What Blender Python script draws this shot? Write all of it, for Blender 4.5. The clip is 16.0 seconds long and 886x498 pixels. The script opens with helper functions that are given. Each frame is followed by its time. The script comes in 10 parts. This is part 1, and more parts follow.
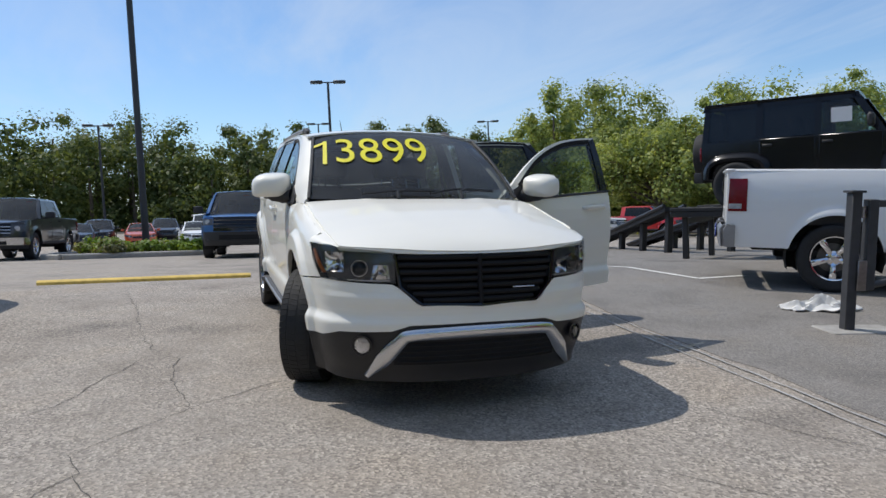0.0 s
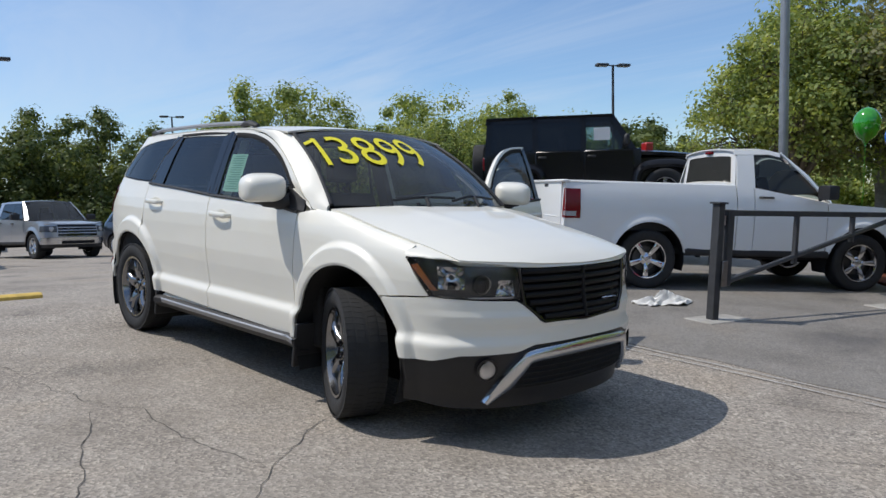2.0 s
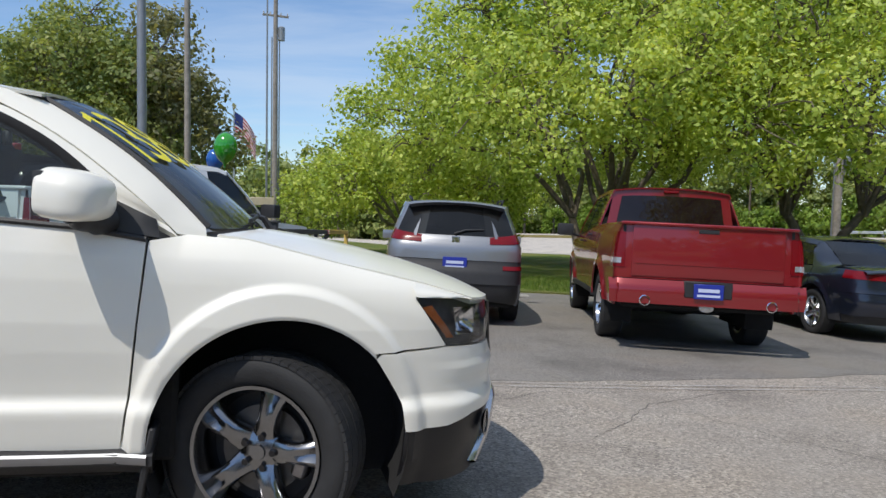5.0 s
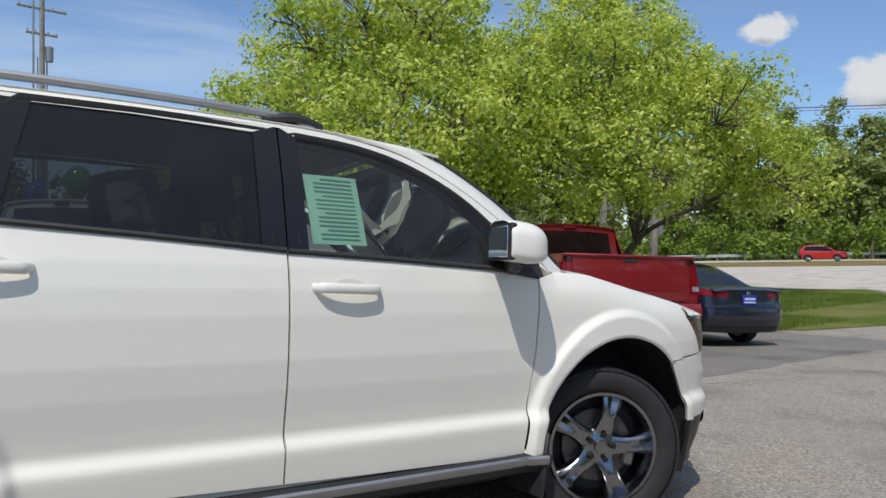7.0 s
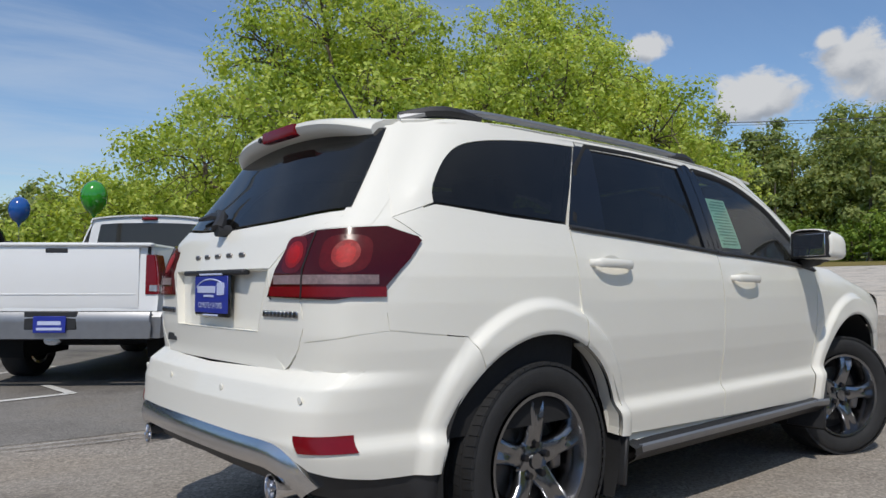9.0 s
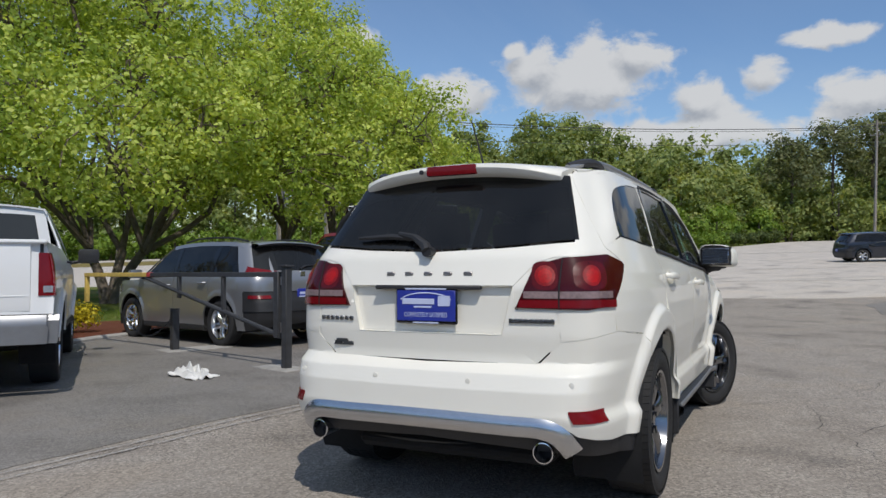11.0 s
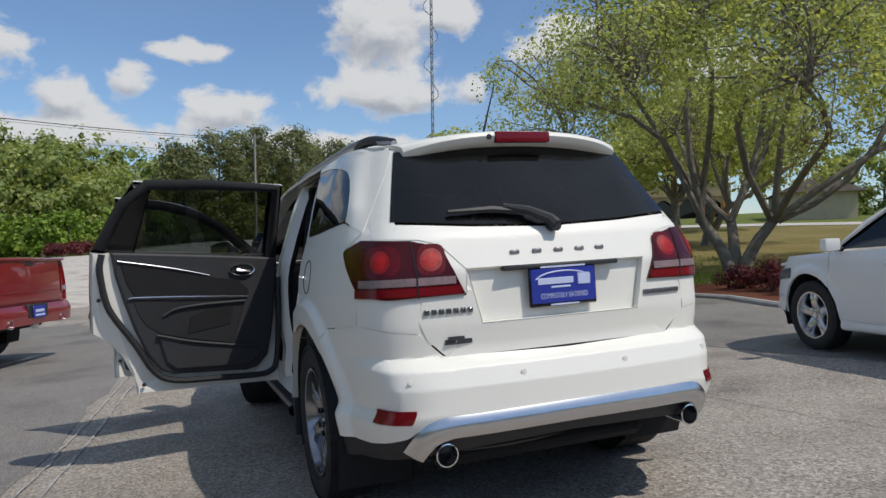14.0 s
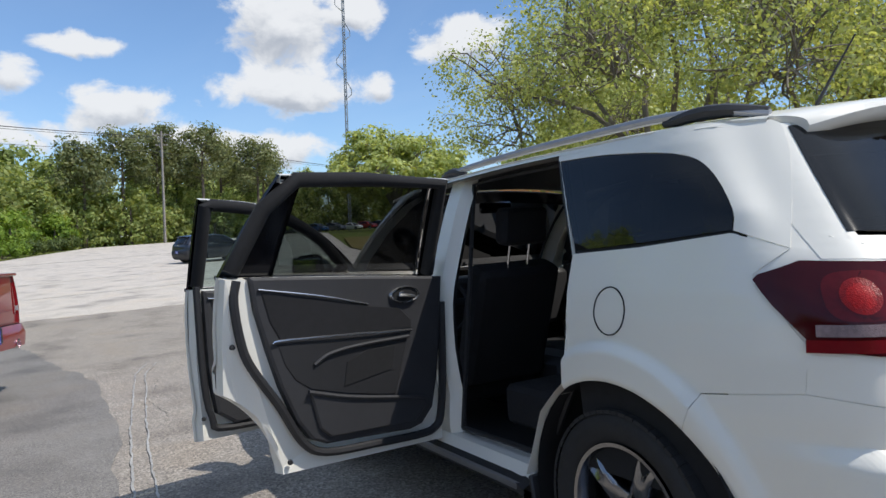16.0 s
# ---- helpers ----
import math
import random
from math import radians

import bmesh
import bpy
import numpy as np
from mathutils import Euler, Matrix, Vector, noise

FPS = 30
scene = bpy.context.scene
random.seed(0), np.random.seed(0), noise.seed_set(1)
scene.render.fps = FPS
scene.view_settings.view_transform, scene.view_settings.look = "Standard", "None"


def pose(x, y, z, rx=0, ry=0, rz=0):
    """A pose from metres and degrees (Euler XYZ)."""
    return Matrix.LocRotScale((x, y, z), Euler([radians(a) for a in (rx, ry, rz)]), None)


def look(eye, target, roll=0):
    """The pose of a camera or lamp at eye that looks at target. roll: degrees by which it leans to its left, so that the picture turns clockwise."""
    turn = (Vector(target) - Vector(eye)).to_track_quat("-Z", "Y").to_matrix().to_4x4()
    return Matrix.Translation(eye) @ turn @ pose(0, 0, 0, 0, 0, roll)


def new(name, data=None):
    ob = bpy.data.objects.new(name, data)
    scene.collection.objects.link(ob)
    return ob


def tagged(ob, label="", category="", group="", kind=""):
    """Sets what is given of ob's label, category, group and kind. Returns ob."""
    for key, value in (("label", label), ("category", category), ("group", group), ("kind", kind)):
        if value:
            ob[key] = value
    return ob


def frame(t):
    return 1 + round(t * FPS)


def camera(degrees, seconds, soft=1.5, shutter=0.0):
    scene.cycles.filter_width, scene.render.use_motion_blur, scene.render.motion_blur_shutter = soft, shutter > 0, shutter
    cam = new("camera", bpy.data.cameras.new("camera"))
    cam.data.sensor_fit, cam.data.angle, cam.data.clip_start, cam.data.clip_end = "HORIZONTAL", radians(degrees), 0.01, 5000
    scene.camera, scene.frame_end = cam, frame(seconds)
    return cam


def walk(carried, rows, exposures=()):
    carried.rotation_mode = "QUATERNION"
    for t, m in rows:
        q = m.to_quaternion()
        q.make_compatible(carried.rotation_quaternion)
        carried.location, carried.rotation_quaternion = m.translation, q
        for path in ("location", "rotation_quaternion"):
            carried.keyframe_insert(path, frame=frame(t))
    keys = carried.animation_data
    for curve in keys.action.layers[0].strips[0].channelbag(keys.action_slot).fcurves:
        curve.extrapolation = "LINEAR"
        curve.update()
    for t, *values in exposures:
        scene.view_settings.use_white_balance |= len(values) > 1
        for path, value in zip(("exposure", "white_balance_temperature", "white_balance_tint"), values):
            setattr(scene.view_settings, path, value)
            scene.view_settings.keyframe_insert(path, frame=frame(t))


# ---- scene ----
cam = camera(63.5, 16.0)
PATH = [
    (0, (6.145, -1.455, 1.285), (4.258, -0.823, 1.093), 0.3),
    (0.5, (5.871, -2.002, 1.24), (4.085, -1.122, 1.052), 0.9),
    (1, (5.536, -2.528, 1.303), (3.83, -1.501, 1.123), 1.2),
    (1.5, (5.123, -2.9, 1.279), (3.53, -1.704, 1.098), 1.4),
    (2, (4.658, -3.26, 1.27), (3.242, -1.858, 1.101), 1.7),
    (2.5, (4.109, -3.462, 1.224), (2.872, -1.9, 1.061), 1.9),
    (3, (3.501, -3.573, 1.202), (2.391, -1.917, 1.045), 2.0),
    (3.5, (2.995, -3.605, 1.216), (2.063, -1.841, 1.075), 2.0),
    (4, (2.509, -3.634, 1.197), (1.972, -1.71, 1.088), 2.4),
    (4.5, (2.014, -3.64, 1.179), (2.061, -1.642, 1.104), 2.7),
    (5, (1.42, -3.572, 1.18), (1.895, -1.629, 1.135), 3.0),
    (5.2, (1.149, -3.574, 1.185), (1.741, -1.664, 1.154), 2.9),
    (7.3, (-1.358, -3.22, 1.086), (-0.253, -1.555, 1.168), 1.0),
    (7.5, (-1.604, -3.211, 1.064), (-0.482, -1.557, 1.153), 0.8),
    (8, (-2.254, -3.048, 1.027), (-1.078, -1.434, 1.136), 0.5),
    (8.5, (-2.894, -2.897, 1.026), (-1.665, -1.323, 1.141), 0.2),
    (8.7, (-3.123, -2.798, 1.007), (-1.865, -1.247, 1.119), 0.1),
    (11, (-5.244, -1.522, 1.133), (-3.45, -0.64, 1.195), -0.3),
    (11.5, (-5.513, -1.012, 1.114), (-3.589, -0.47, 1.178), -0.9),
    (12, (-5.598, -0.449, 1.106), (-3.607, -0.271, 1.152), -1.6),
    (12.5, (-5.609, 0.163, 1.138), (-3.61, 0.108, 1.181), -2.0),
    (13, (-5.442, 0.672, 1.129), (-3.459, 0.408, 1.161), -2.5),
    (13.5, (-5.211, 1.147, 1.144), (-3.283, 0.613, 1.166), -3.0),
    (14, (-4.895, 1.511, 1.131), (-3.03, 0.79, 1.145), -3.5),
    (14.5, (-4.591, 1.907, 1.184), (-2.775, 1.069, 1.198), -3.7),
    (15, (-4.241, 2.196, 1.27), (-2.459, 1.288, 1.272), -4.3),
    (15.5, (-3.739, 2.33, 1.298), (-1.967, 1.403, 1.272), -4.9),
    (16, (-3.269, 2.464, 1.315), (-1.509, 1.515, 1.308), -4.6),
]
# the lot falls gently ahead of the car and to its left: LOT turns lot-level coordinates into true upright ones
LOT = Vector((-0.04, -0.036, 1.0)).rotation_difference(Vector((0, 0, 1))).to_matrix().to_4x4()
# the clip's camera adapts a little on its way
EXPOSURES = [(0, 0.06, 6350, 10), (2, 0.04, 6350, 10), (4, 0.02, 6400, 10), (5, 0.10, 6350, 10), (7.5, -0.08, 6350, 10), (8.5, -0.2, 6400, 10), (11, -0.22, 6400, 10), (12.5, -0.2, 6400, 10), (14, -0.12, 6450, 10),
             (15, -0.04, 6550, 10), (15.5, 0.06, 6450, 10), (16, 0.24, 6350, 10)]
walk(cam, [(t, LOT @ look(eye, target, roll)) for t, eye, target, roll in PATH], EXPOSURES)


# ---- light ----
SUN_WAY = LOT.to_3x3() @ Vector((0.88, 0.76, -1.65)).normalized()
sun_data = bpy.data.lights.new("sun", "SUN")
sun_data.energy, sun_data.angle, sun_data.color = 3.3, radians(0.53), (1.0, 0.94, 0.85)
sun = new("sun", sun_data)
sun.matrix_world = SUN_WAY.to_track_quat("-Z", "Y").to_matrix().to_4x4()


def build_sky():
    """Nishita sky with cumulus low over the road side, thin high cloud elsewhere and an added bright veil overhead."""
    world = bpy.data.worlds.new("sky")
    scene.world = world
    world.use_nodes = True
    t = world.node_tree
    N, L = t.nodes, t.links
    sky = N.new("ShaderNodeTexSky")
    sky.sky_type, sky.sun_disc = "NISHITA", False
    sky.sun_elevation = math.asin(-SUN_WAY.z)
    sky.sun_rotation = math.atan2(-SUN_WAY.x, -SUN_WAY.y)
    sky.air_density, sky.dust_density, sky.ozone_density = 1.0, 0.15, 3.0
    co = N.new("ShaderNodeTexCoord")
    sep = N.new("ShaderNodeSeparateXYZ")
    L.new(co.outputs["Generated"], sep.inputs[0])

    def m(op, a, b=None, clamp=False):
        n = N.new("ShaderNodeMath")
        n.operation, n.use_clamp = op, clamp
        for i, v in enumerate((a, b)):
            if v is None:
                continue
            if isinstance(v, (int, float)):
                n.inputs[i].default_value = v
            else:
                L.new(v, n.inputs[i])
        return n.outputs[0]

    def smooth(v, lo, hi):
        n = N.new("ShaderNodeMapRange")
        n.interpolation_type = "SMOOTHSTEP"
        n.inputs["From Min"].default_value, n.inputs["From Max"].default_value = lo, hi
        L.new(v, n.inputs["Value"])
        return n.outputs["Result"]

    # flat cloud deck: direction divided by height
    hz = m("ADD", m("MAXIMUM", sep.outputs[2], 0.0), 0.09)
    u, v = m("DIVIDE", sep.outputs[0], hz), m("DIVIDE", sep.outputs[1], hz)
    deck = N.new("ShaderNodeCombineXYZ")
    L.new(u, deck.inputs[0])
    L.new(v, deck.inputs[1])

    def noise_of(vec, scale, detail, rough, distort=0.0):
        n = N.new("ShaderNodeTexNoise")
        n.inputs["Scale"].default_value, n.inputs["Detail"].default_value = scale, detail
        n.inputs["Roughness"].default_value, n.inputs["Distortion"].default_value = rough, distort
        L.new(vec, n.inputs["Vector"])
        return n.outputs["Fac"]

    # cumulus heaps: bearing, height over the horizon, half width, half height, all in degrees
    heaps = [(15.3, 11.8, 5.6, 2.7), (11.6, 13.6, 2.6, 1.7), (19.0, 12.8, 2.6, 1.9), (6.6, 10.2, 2.3, 1.6), (2.6, 11.5, 1.6, 1.3), (-3.8, 9.9, 3.2, 1.6), (-2.4, 13.9, 2.6, 0.8), (-16.4, 16.4, 4.2, 3.0), (-16.6, 11.4, 4.9, 1.8),
             (-21.4, 17.2, 2.2, 1.5), (-23.8, 11.5, 1.4, 1.1), (-30.8, 14.8, 3.2, 2.0), (25.0, 10.6, 3.4, 1.7), (20.6, 14.2, 1.2, 0.8), (33.4, 15.0, 1.5, 0.9), (8.5, 7.6, 9.0, 1.3), (-12.0, 7.0, 7.0, 1.2), (-42.0, 12.0, 4.0, 2.0), (-54.0, 16.0, 5.0, 2.4)]

    def heap_field(vec):
        """How far inside the nearest heap a direction lies: 0 at its middle, 1 at its rim."""
        q = None
        for az, el, rh, rv in heaps:
            a, e = radians(az), radians(el)
            sub = N.new("ShaderNodeVectorMath")
            sub.operation = "SUBTRACT"
            sub.inputs[1].default_value = (math.cos(a) * math.cos(e), math.sin(a) * math.cos(e), math.sin(e))
            L.new(vec, sub.inputs[0])
            mul = N.new("ShaderNodeVectorMath")
            mul.operation = "MULTIPLY"
            mul.inputs[1].default_value = (1 / radians(rh), 1 / radians(rh), 1 / radians(rv))
            L.new(sub.outputs[0], mul.inputs[0])
            ln = N.new("ShaderNodeVectorMath")
            ln.operation = "LENGTH"
            L.new(mul.outputs[0], ln.inputs[0])
            if q is None:
                q = ln.outputs["Value"]
            else:
                n = N.new("ShaderNodeMath")
                n.operation = "SMOOTH_MIN"
                n.inputs[2].default_value = 0.35
                L.new(q, n.inputs[0])
                L.new(ln.outputs["Value"], n.inputs[1])
                q = n.outputs[0]
        return q
    sq = N.new("ShaderNodeMapping")
    sq.inputs["Scale"].default_value = (1, 1, 1.5)
    L.new(co.outputs["Generated"], sq.inputs["Vector"])
    rag = noise_of(sq.outputs[0], 15.0, 7.0, 0.58, 0.25)
    big = m("ADD", heap_field(co.outputs["Generated"]), m("MULTIPLY", m("SUBTRACT", rag, 0.5), 2.5))
    side = smooth(m("SUBTRACT", m("MULTIPLY", sep.outputs[0], 0.9), m("MULTIPLY", sep.outputs[1], 0.45)), 0.0, 0.55)
    cum = m("MULTIPLY", m("SUBTRACT", 1.0, smooth(big, 0.72, 1.22)), 0.97)
    # thin cirrus streaks
    st = N.new("ShaderNodeMapping")
    st.inputs["Scale"].default_value = (0.35, 1.0, 1.0)
    st.inputs["Rotation"].default_value = (0, 0, 0.5)
    L.new(deck.outputs[0], st.inputs["Vector"])
    wisp = smooth(noise_of(st.outputs[0], 0.9, 7.0, 0.6, 0.5), 0.37, 0.70)
    cir = m("MULTIPLY", m("MULTIPLY", wisp, 0.45), m("SUBTRACT", 1.0, m("MULTIPLY", side, 0.85)))
    # an unseen veil added towards the top of the sky, to brighten the fill light
    cir = m("MAXIMUM", cir, m("MULTIPLY", smooth(sep.outputs[2], 0.42, 0.75), m("ADD", m("MULTIPLY", wisp, 0.4), 0.3)))
    # shade of the cumulus: white tops, grey bellies
    up = N.new("ShaderNodeVectorMath")
    up.operation = "ADD"
    up.inputs[1].default_value = (0, 0, 0.020)
    L.new(co.outputs["Generated"], up.inputs[0])
    above = m("ADD", heap_field(up.outputs[0]), m("MULTIPLY", m("SUBTRACT", noise_of(up.outputs[0], 13.0, 4.0, 0.5, 0.2), 0.5), 1.6))
    belly = m("MULTIPLY", smooth(m("SUBTRACT", big, above), -0.35, 0.75), m("SUBTRACT", 1.0, smooth(big, 0.75, 1.2)))
    shade = N.new("ShaderNodeMix")
    shade.data_type = "RGBA"
    shade.inputs[6].default_value, shade.inputs[7].default_value = (5.4, 5.45, 5.5, 1), (2.9, 3.12, 3.5, 1)
    L.new(belly, shade.inputs[0])
    haze = N.new("ShaderNodeMix")
    haze.data_type = "RGBA"
    haze.inputs[6].default_value, haze.inputs[7].default_value = (0.74, 0.83, 0.94, 1), (0.83, 0.90, 0.97, 1)
    L.new(smooth(sep.outputs[2], 0.0, 0.4), haze.inputs[0])
    clear = N.new("ShaderNodeMix")
    clear.data_type, clear.blend_type = "RGBA", "MULTIPLY"
    clear.inputs[0].default_value = 1.0
    L.new(sky.outputs[0], clear.inputs[6])
    L.new(haze.outputs[2], clear.inputs[7])
    mix1 = N.new("ShaderNodeMix")
    mix1.data_type = "RGBA"
    L.new(cir, mix1.inputs[0])
    L.new(clear.outputs[2], mix1.inputs[6])
    mix1.inputs[7].default_value = (4.7, 5.3, 6.1, 1)
    mix2 = N.new("ShaderNodeMix")
    mix2.data_type = "RGBA"
    L.new(cum, mix2.inputs[0])
    L.new(mix1.outputs[2], mix2.inputs[6])
    L.new(shade.outputs[2], mix2.inputs[7])
    bg = N["Background"]
    L.new(mix2.outputs[2], bg.inputs[0])
    bg.inputs[1].default_value = 0.134


build_sky()

# ---- materials ----
def material(name, color, rough=0.5, metal=0.0, coat=0.0, spread=0.0, scale=8.0, bump=0.0, bump_scale=60.0, spec=0.5,
             transmission=0.0, alpha=1.0, emit=None, coords="Object"):
    """A surface with colour varied at two scales, and fine relief."""
    mt = bpy.data.materials.new(name)
    mt.use_nodes = True
    t = mt.node_tree
    N, L = t.nodes, t.links
    p = N["Principled BSDF"]
    p.inputs["Base Color"].default_value = (*color, 1)
    p.inputs["Roughness"].default_value, p.inputs["Metallic"].default_value = rough, metal
    p.inputs["Coat Weight"].default_value, p.inputs["Coat Roughness"].default_value = coat, 0.03
    p.inputs["Specular IOR Level"].default_value = spec
    p.inputs["Transmission Weight"].default_value, p.inputs["Alpha"].default_value = transmission, alpha
    if emit:
        p.inputs["Emission Color"].default_value, p.inputs["Emission Strength"].default_value = (*emit[0], 1), emit[1]
    co = N.new("ShaderNodeTexCoord").outputs[coords] if (spread or bump) else None
    if spread:
        n1, n2 = N.new("ShaderNodeTexNoise"), N.new("ShaderNodeTexNoise")
        n1.inputs["Scale"].default_value, n1.inputs["Detail"].default_value = scale, 6
        n2.inputs["Scale"].default_value, n2.inputs["Detail"].default_value = scale * 0.13, 3
        add = N.new("ShaderNodeMath")
        add.operation = "ADD"
        L.new(co, n1.inputs["Vector"])
        L.new(co, n2.inputs["Vector"])
        L.new(n1.outputs["Fac"], add.inputs[0])
        L.new(n2.outputs["Fac"], add.inputs[1])
        mr = N.new("ShaderNodeMapRange")
        mr.inputs["From Min"].default_value, mr.inputs["From Max"].default_value = 0.7, 1.3
        mr.inputs["To Min"].default_value, mr.inputs["To Max"].default_value = 1 - spread, 1 + spread
        L.new(add.outputs[0], mr.inputs["Value"])
        vm = N.new("ShaderNodeVectorMath")
        vm.operation = "SCALE"
        vm.inputs[0].default_value = color
        L.new(mr.outputs[0], vm.inputs["Scale"])
        L.new(vm.outputs[0], p.inputs["Base Color"])
    if bump:
        nb = N.new("ShaderNodeTexNoise")
        nb.inputs["Scale"].default_value, nb.inputs["Detail"].default_value = bump_scale, 4
        L.new(co, nb.inputs["Vector"])
        b = N.new("ShaderNodeBump")
        b.inputs["Strength"].default_value, b.inputs["Distance"].default_value = bump, 0.01
        L.new(nb.outputs["Fac"], b.inputs["Height"])
        L.new(b.outputs[0], p.inputs["Normal"])
    return mt


def glass(name, tint, clear, dust_sheen=0.02):
    """A car pane: mirror-like skin over a tinted see-through sheet with a pale film, dust and sky sheen put into one
    colour. clear: the share of light let through.
    """
    mt = bpy.data.materials.new(name)
    mt.use_nodes = True
    t = mt.node_tree
    N, L = t.nodes, t.links
    N.remove(N["Principled BSDF"])
    out = N["Material Output"]
    tr = N.new("ShaderNodeBsdfTransparent")
    tr.inputs[0].default_value = (tint[0] * clear, tint[1] * clear, tint[2] * clear, 1)
    gl = N.new("ShaderNodeBsdfGlossy")
    gl.inputs["Roughness"].default_value = 0.02
    fr = N.new("ShaderNodeFresnel")
    fr.inputs[0].default_value = 1.5
    mx = N.new("ShaderNodeMixShader")
    L.new(fr.outputs[0], mx.inputs[0])
    df = N.new("ShaderNodeBsdfDiffuse")
    df.inputs[0].default_value = (0.62, 0.62, 0.60, 1)
    nz = N.new("ShaderNodeTexNoise")
    nz.inputs["Scale"].default_value, nz.inputs["Detail"].default_value = 5.0, 5
    L.new(N.new("ShaderNodeTexCoord").outputs["Object"], nz.inputs["Vector"])
    am = N.new("ShaderNodeMath")
    am.operation = "MULTIPLY"
    am.inputs[1].default_value = dust_sheen * 2
    L.new(nz.outputs["Fac"], am.inputs[0])
    film = N.new("ShaderNodeMixShader")
    L.new(am.outputs[0], film.inputs[0])
    L.new(tr.outputs[0], film.inputs[1])
    L.new(df.outputs[0], film.inputs[2])
    L.new(film.outputs[0], mx.inputs[1])
    L.new(gl.outputs[0], mx.inputs[2])
    L.new(mx.outputs[0], out.inputs[0])
    return mt


PAINT_WHITE = material("white_paint", (0.82, 0.795, 0.715), 0.45, coat=0.6, spread=0.012, scale=3)
PAINT_TRUCK = material("white_truck_paint", (0.82, 0.82, 0.81), 0.45, coat=0.6, spread=0.015, scale=3)
PAINT_RED = material("red_paint", (0.25, 0.010, 0.014), 0.35, metal=0.25, coat=1.0, spread=0.03, scale=3)
PAINT_BRIGHT_RED = material("bright_red_paint", (0.5, 0.02, 0.02), 0.35, coat=1.0, spread=0.03, scale=3)
PAINT_ORANGE = material("orange_paint", (0.6, 0.10, 0.03), 0.35, coat=1.0, spread=0.03, scale=3)
PAINT_BLUE = material("blue_paint", (0.005, 0.070, 0.23), 0.28, coat=0.8, spread=0.03, scale=3)
PAINT_TEAL = material("teal_paint", (0.010, 0.080, 0.140), 0.35, metal=0.3, coat=1.0, spread=0.03, scale=3)
PAINT_SILVER = material("silver_paint", (0.42, 0.43, 0.45), 0.35, metal=0.6, coat=1.0, spread=0.02, scale=3)
PAINT_GREY = material("grey_paint", (0.19, 0.195, 0.21), 0.35, metal=0.55, coat=1.0, spread=0.02, scale=3)
PAINT_BLACK = material("black_paint", (0.008, 0.009, 0.012), 0.3, coat=1.0, spread=0.1, scale=3)
PAINT_NAVY = material("navy_paint", (0.012, 0.016, 0.03), 0.3, metal=0.3, coat=1.0, spread=0.1, scale=3)
PLASTIC = material("black_plastic", (0.022, 0.022, 0.024), 0.55, spread=0.15, scale=20, bump=0.15, bump_scale=300)
BUMPER_BLACK = material("smooth_black_plastic", (0.011, 0.011, 0.013), 0.40, spread=0.15, scale=20, bump=0.08, bump_scale=300)
PLASTIC_GLOSS = material("gloss_black", (0.008, 0.008, 0.010), 0.12, spread=0.1, scale=12)
LINING = material("door_lining", (0.018, 0.018, 0.020), 0.6, spread=0.08, scale=30, bump=0.2, bump_scale=350)
TRIM_GREY = material("grey_trim", (0.030, 0.030, 0.033), 0.6, spread=0.08, scale=30, bump=0.2, bump_scale=350)
FABRIC = material("dark_fabric", (0.010, 0.010, 0.012), 0.9, spread=0.2, scale=40, bump=0.3, bump_scale=500)
CARPET = material("black_carpet", (0.012, 0.012, 0.013), 0.95, spread=0.2, scale=60)
CHROME = material("chrome", (0.75, 0.75, 0.77), 0.10, metal=1.0, spread=0.03, scale=10)
SATIN = material("satin_chrome", (0.62, 0.63, 0.65), 0.26, metal=1.0, spread=0.05, scale=14)
DARK_CHROME = material("dark_chrome", (0.27, 0.275, 0.29), 0.20, metal=1.0, spread=0.08, scale=16)
STEEL = material("worn_steel", (0.33, 0.31, 0.30), 0.42, metal=1.0, spread=0.2, scale=25)
BRAKE_IRON = material("brake_iron", (0.13, 0.125, 0.12), 0.45, metal=0.8, spread=0.2, scale=25)
RUBBER = material("tyre_rubber", (0.020, 0.020, 0.021), 0.75, spread=0.2, scale=20, bump=0.2, bump_scale=160)
GLASS_DARK = glass("privacy_glass", (0.80, 0.88, 0.95), 0.06, 0.012)
GLASS_SMOKE = glass("smoked_glass", (0.92, 0.95, 0.95), 0.22, 0.008)
GLASS_FRONT = glass("clear_glass", (0.80, 0.97, 0.92), 0.55)
GLASS_LAMP = glass("lamp_lens", (1, 1, 1), 0.95, 0.01)
LENS_RED = material("red_lens", (0.17, 0.004, 0.008), 0.2, coat=0.15, spec=0.3, spread=0.12, scale=40)
LENS_DARK_RED = material("smoked_red_lens", (0.050, 0.0015, 0.003), 0.15, coat=0.1, spec=0.3, spread=0.1, scale=40)
# stepped reds that carry the sunlit glow of the round tail lamps
LENS_GLOW = material("bright_red_lens", (0.42, 0.006, 0.006), 0.35, coat=0.1, spec=0.3, spread=0.25, scale=90, bump=0.3, bump_scale=260)
LENS_CELL = material("deep_red_lens", (0.095, 0.003, 0.005), 0.25, coat=0.1, spec=0.3, spread=0.2, scale=60)
LENS_GLOW_RIM = material("mid_red_lens", (0.26, 0.005, 0.006), 0.3, coat=0.1, spec=0.3, spread=0.25, scale=90, bump=0.3, bump_scale=260)
LENS_CLEAR = material("ribbed_clear_lens", (0.50, 0.50, 0.52), 0.2, metal=0.5, coat=1.0, spread=0.2, scale=60, bump=0.4, bump_scale=200)
LENS_AMBER = material("amber_lens", (0.26, 0.080, 0.018), 0.2, coat=1.0, spread=0.2, scale=60)
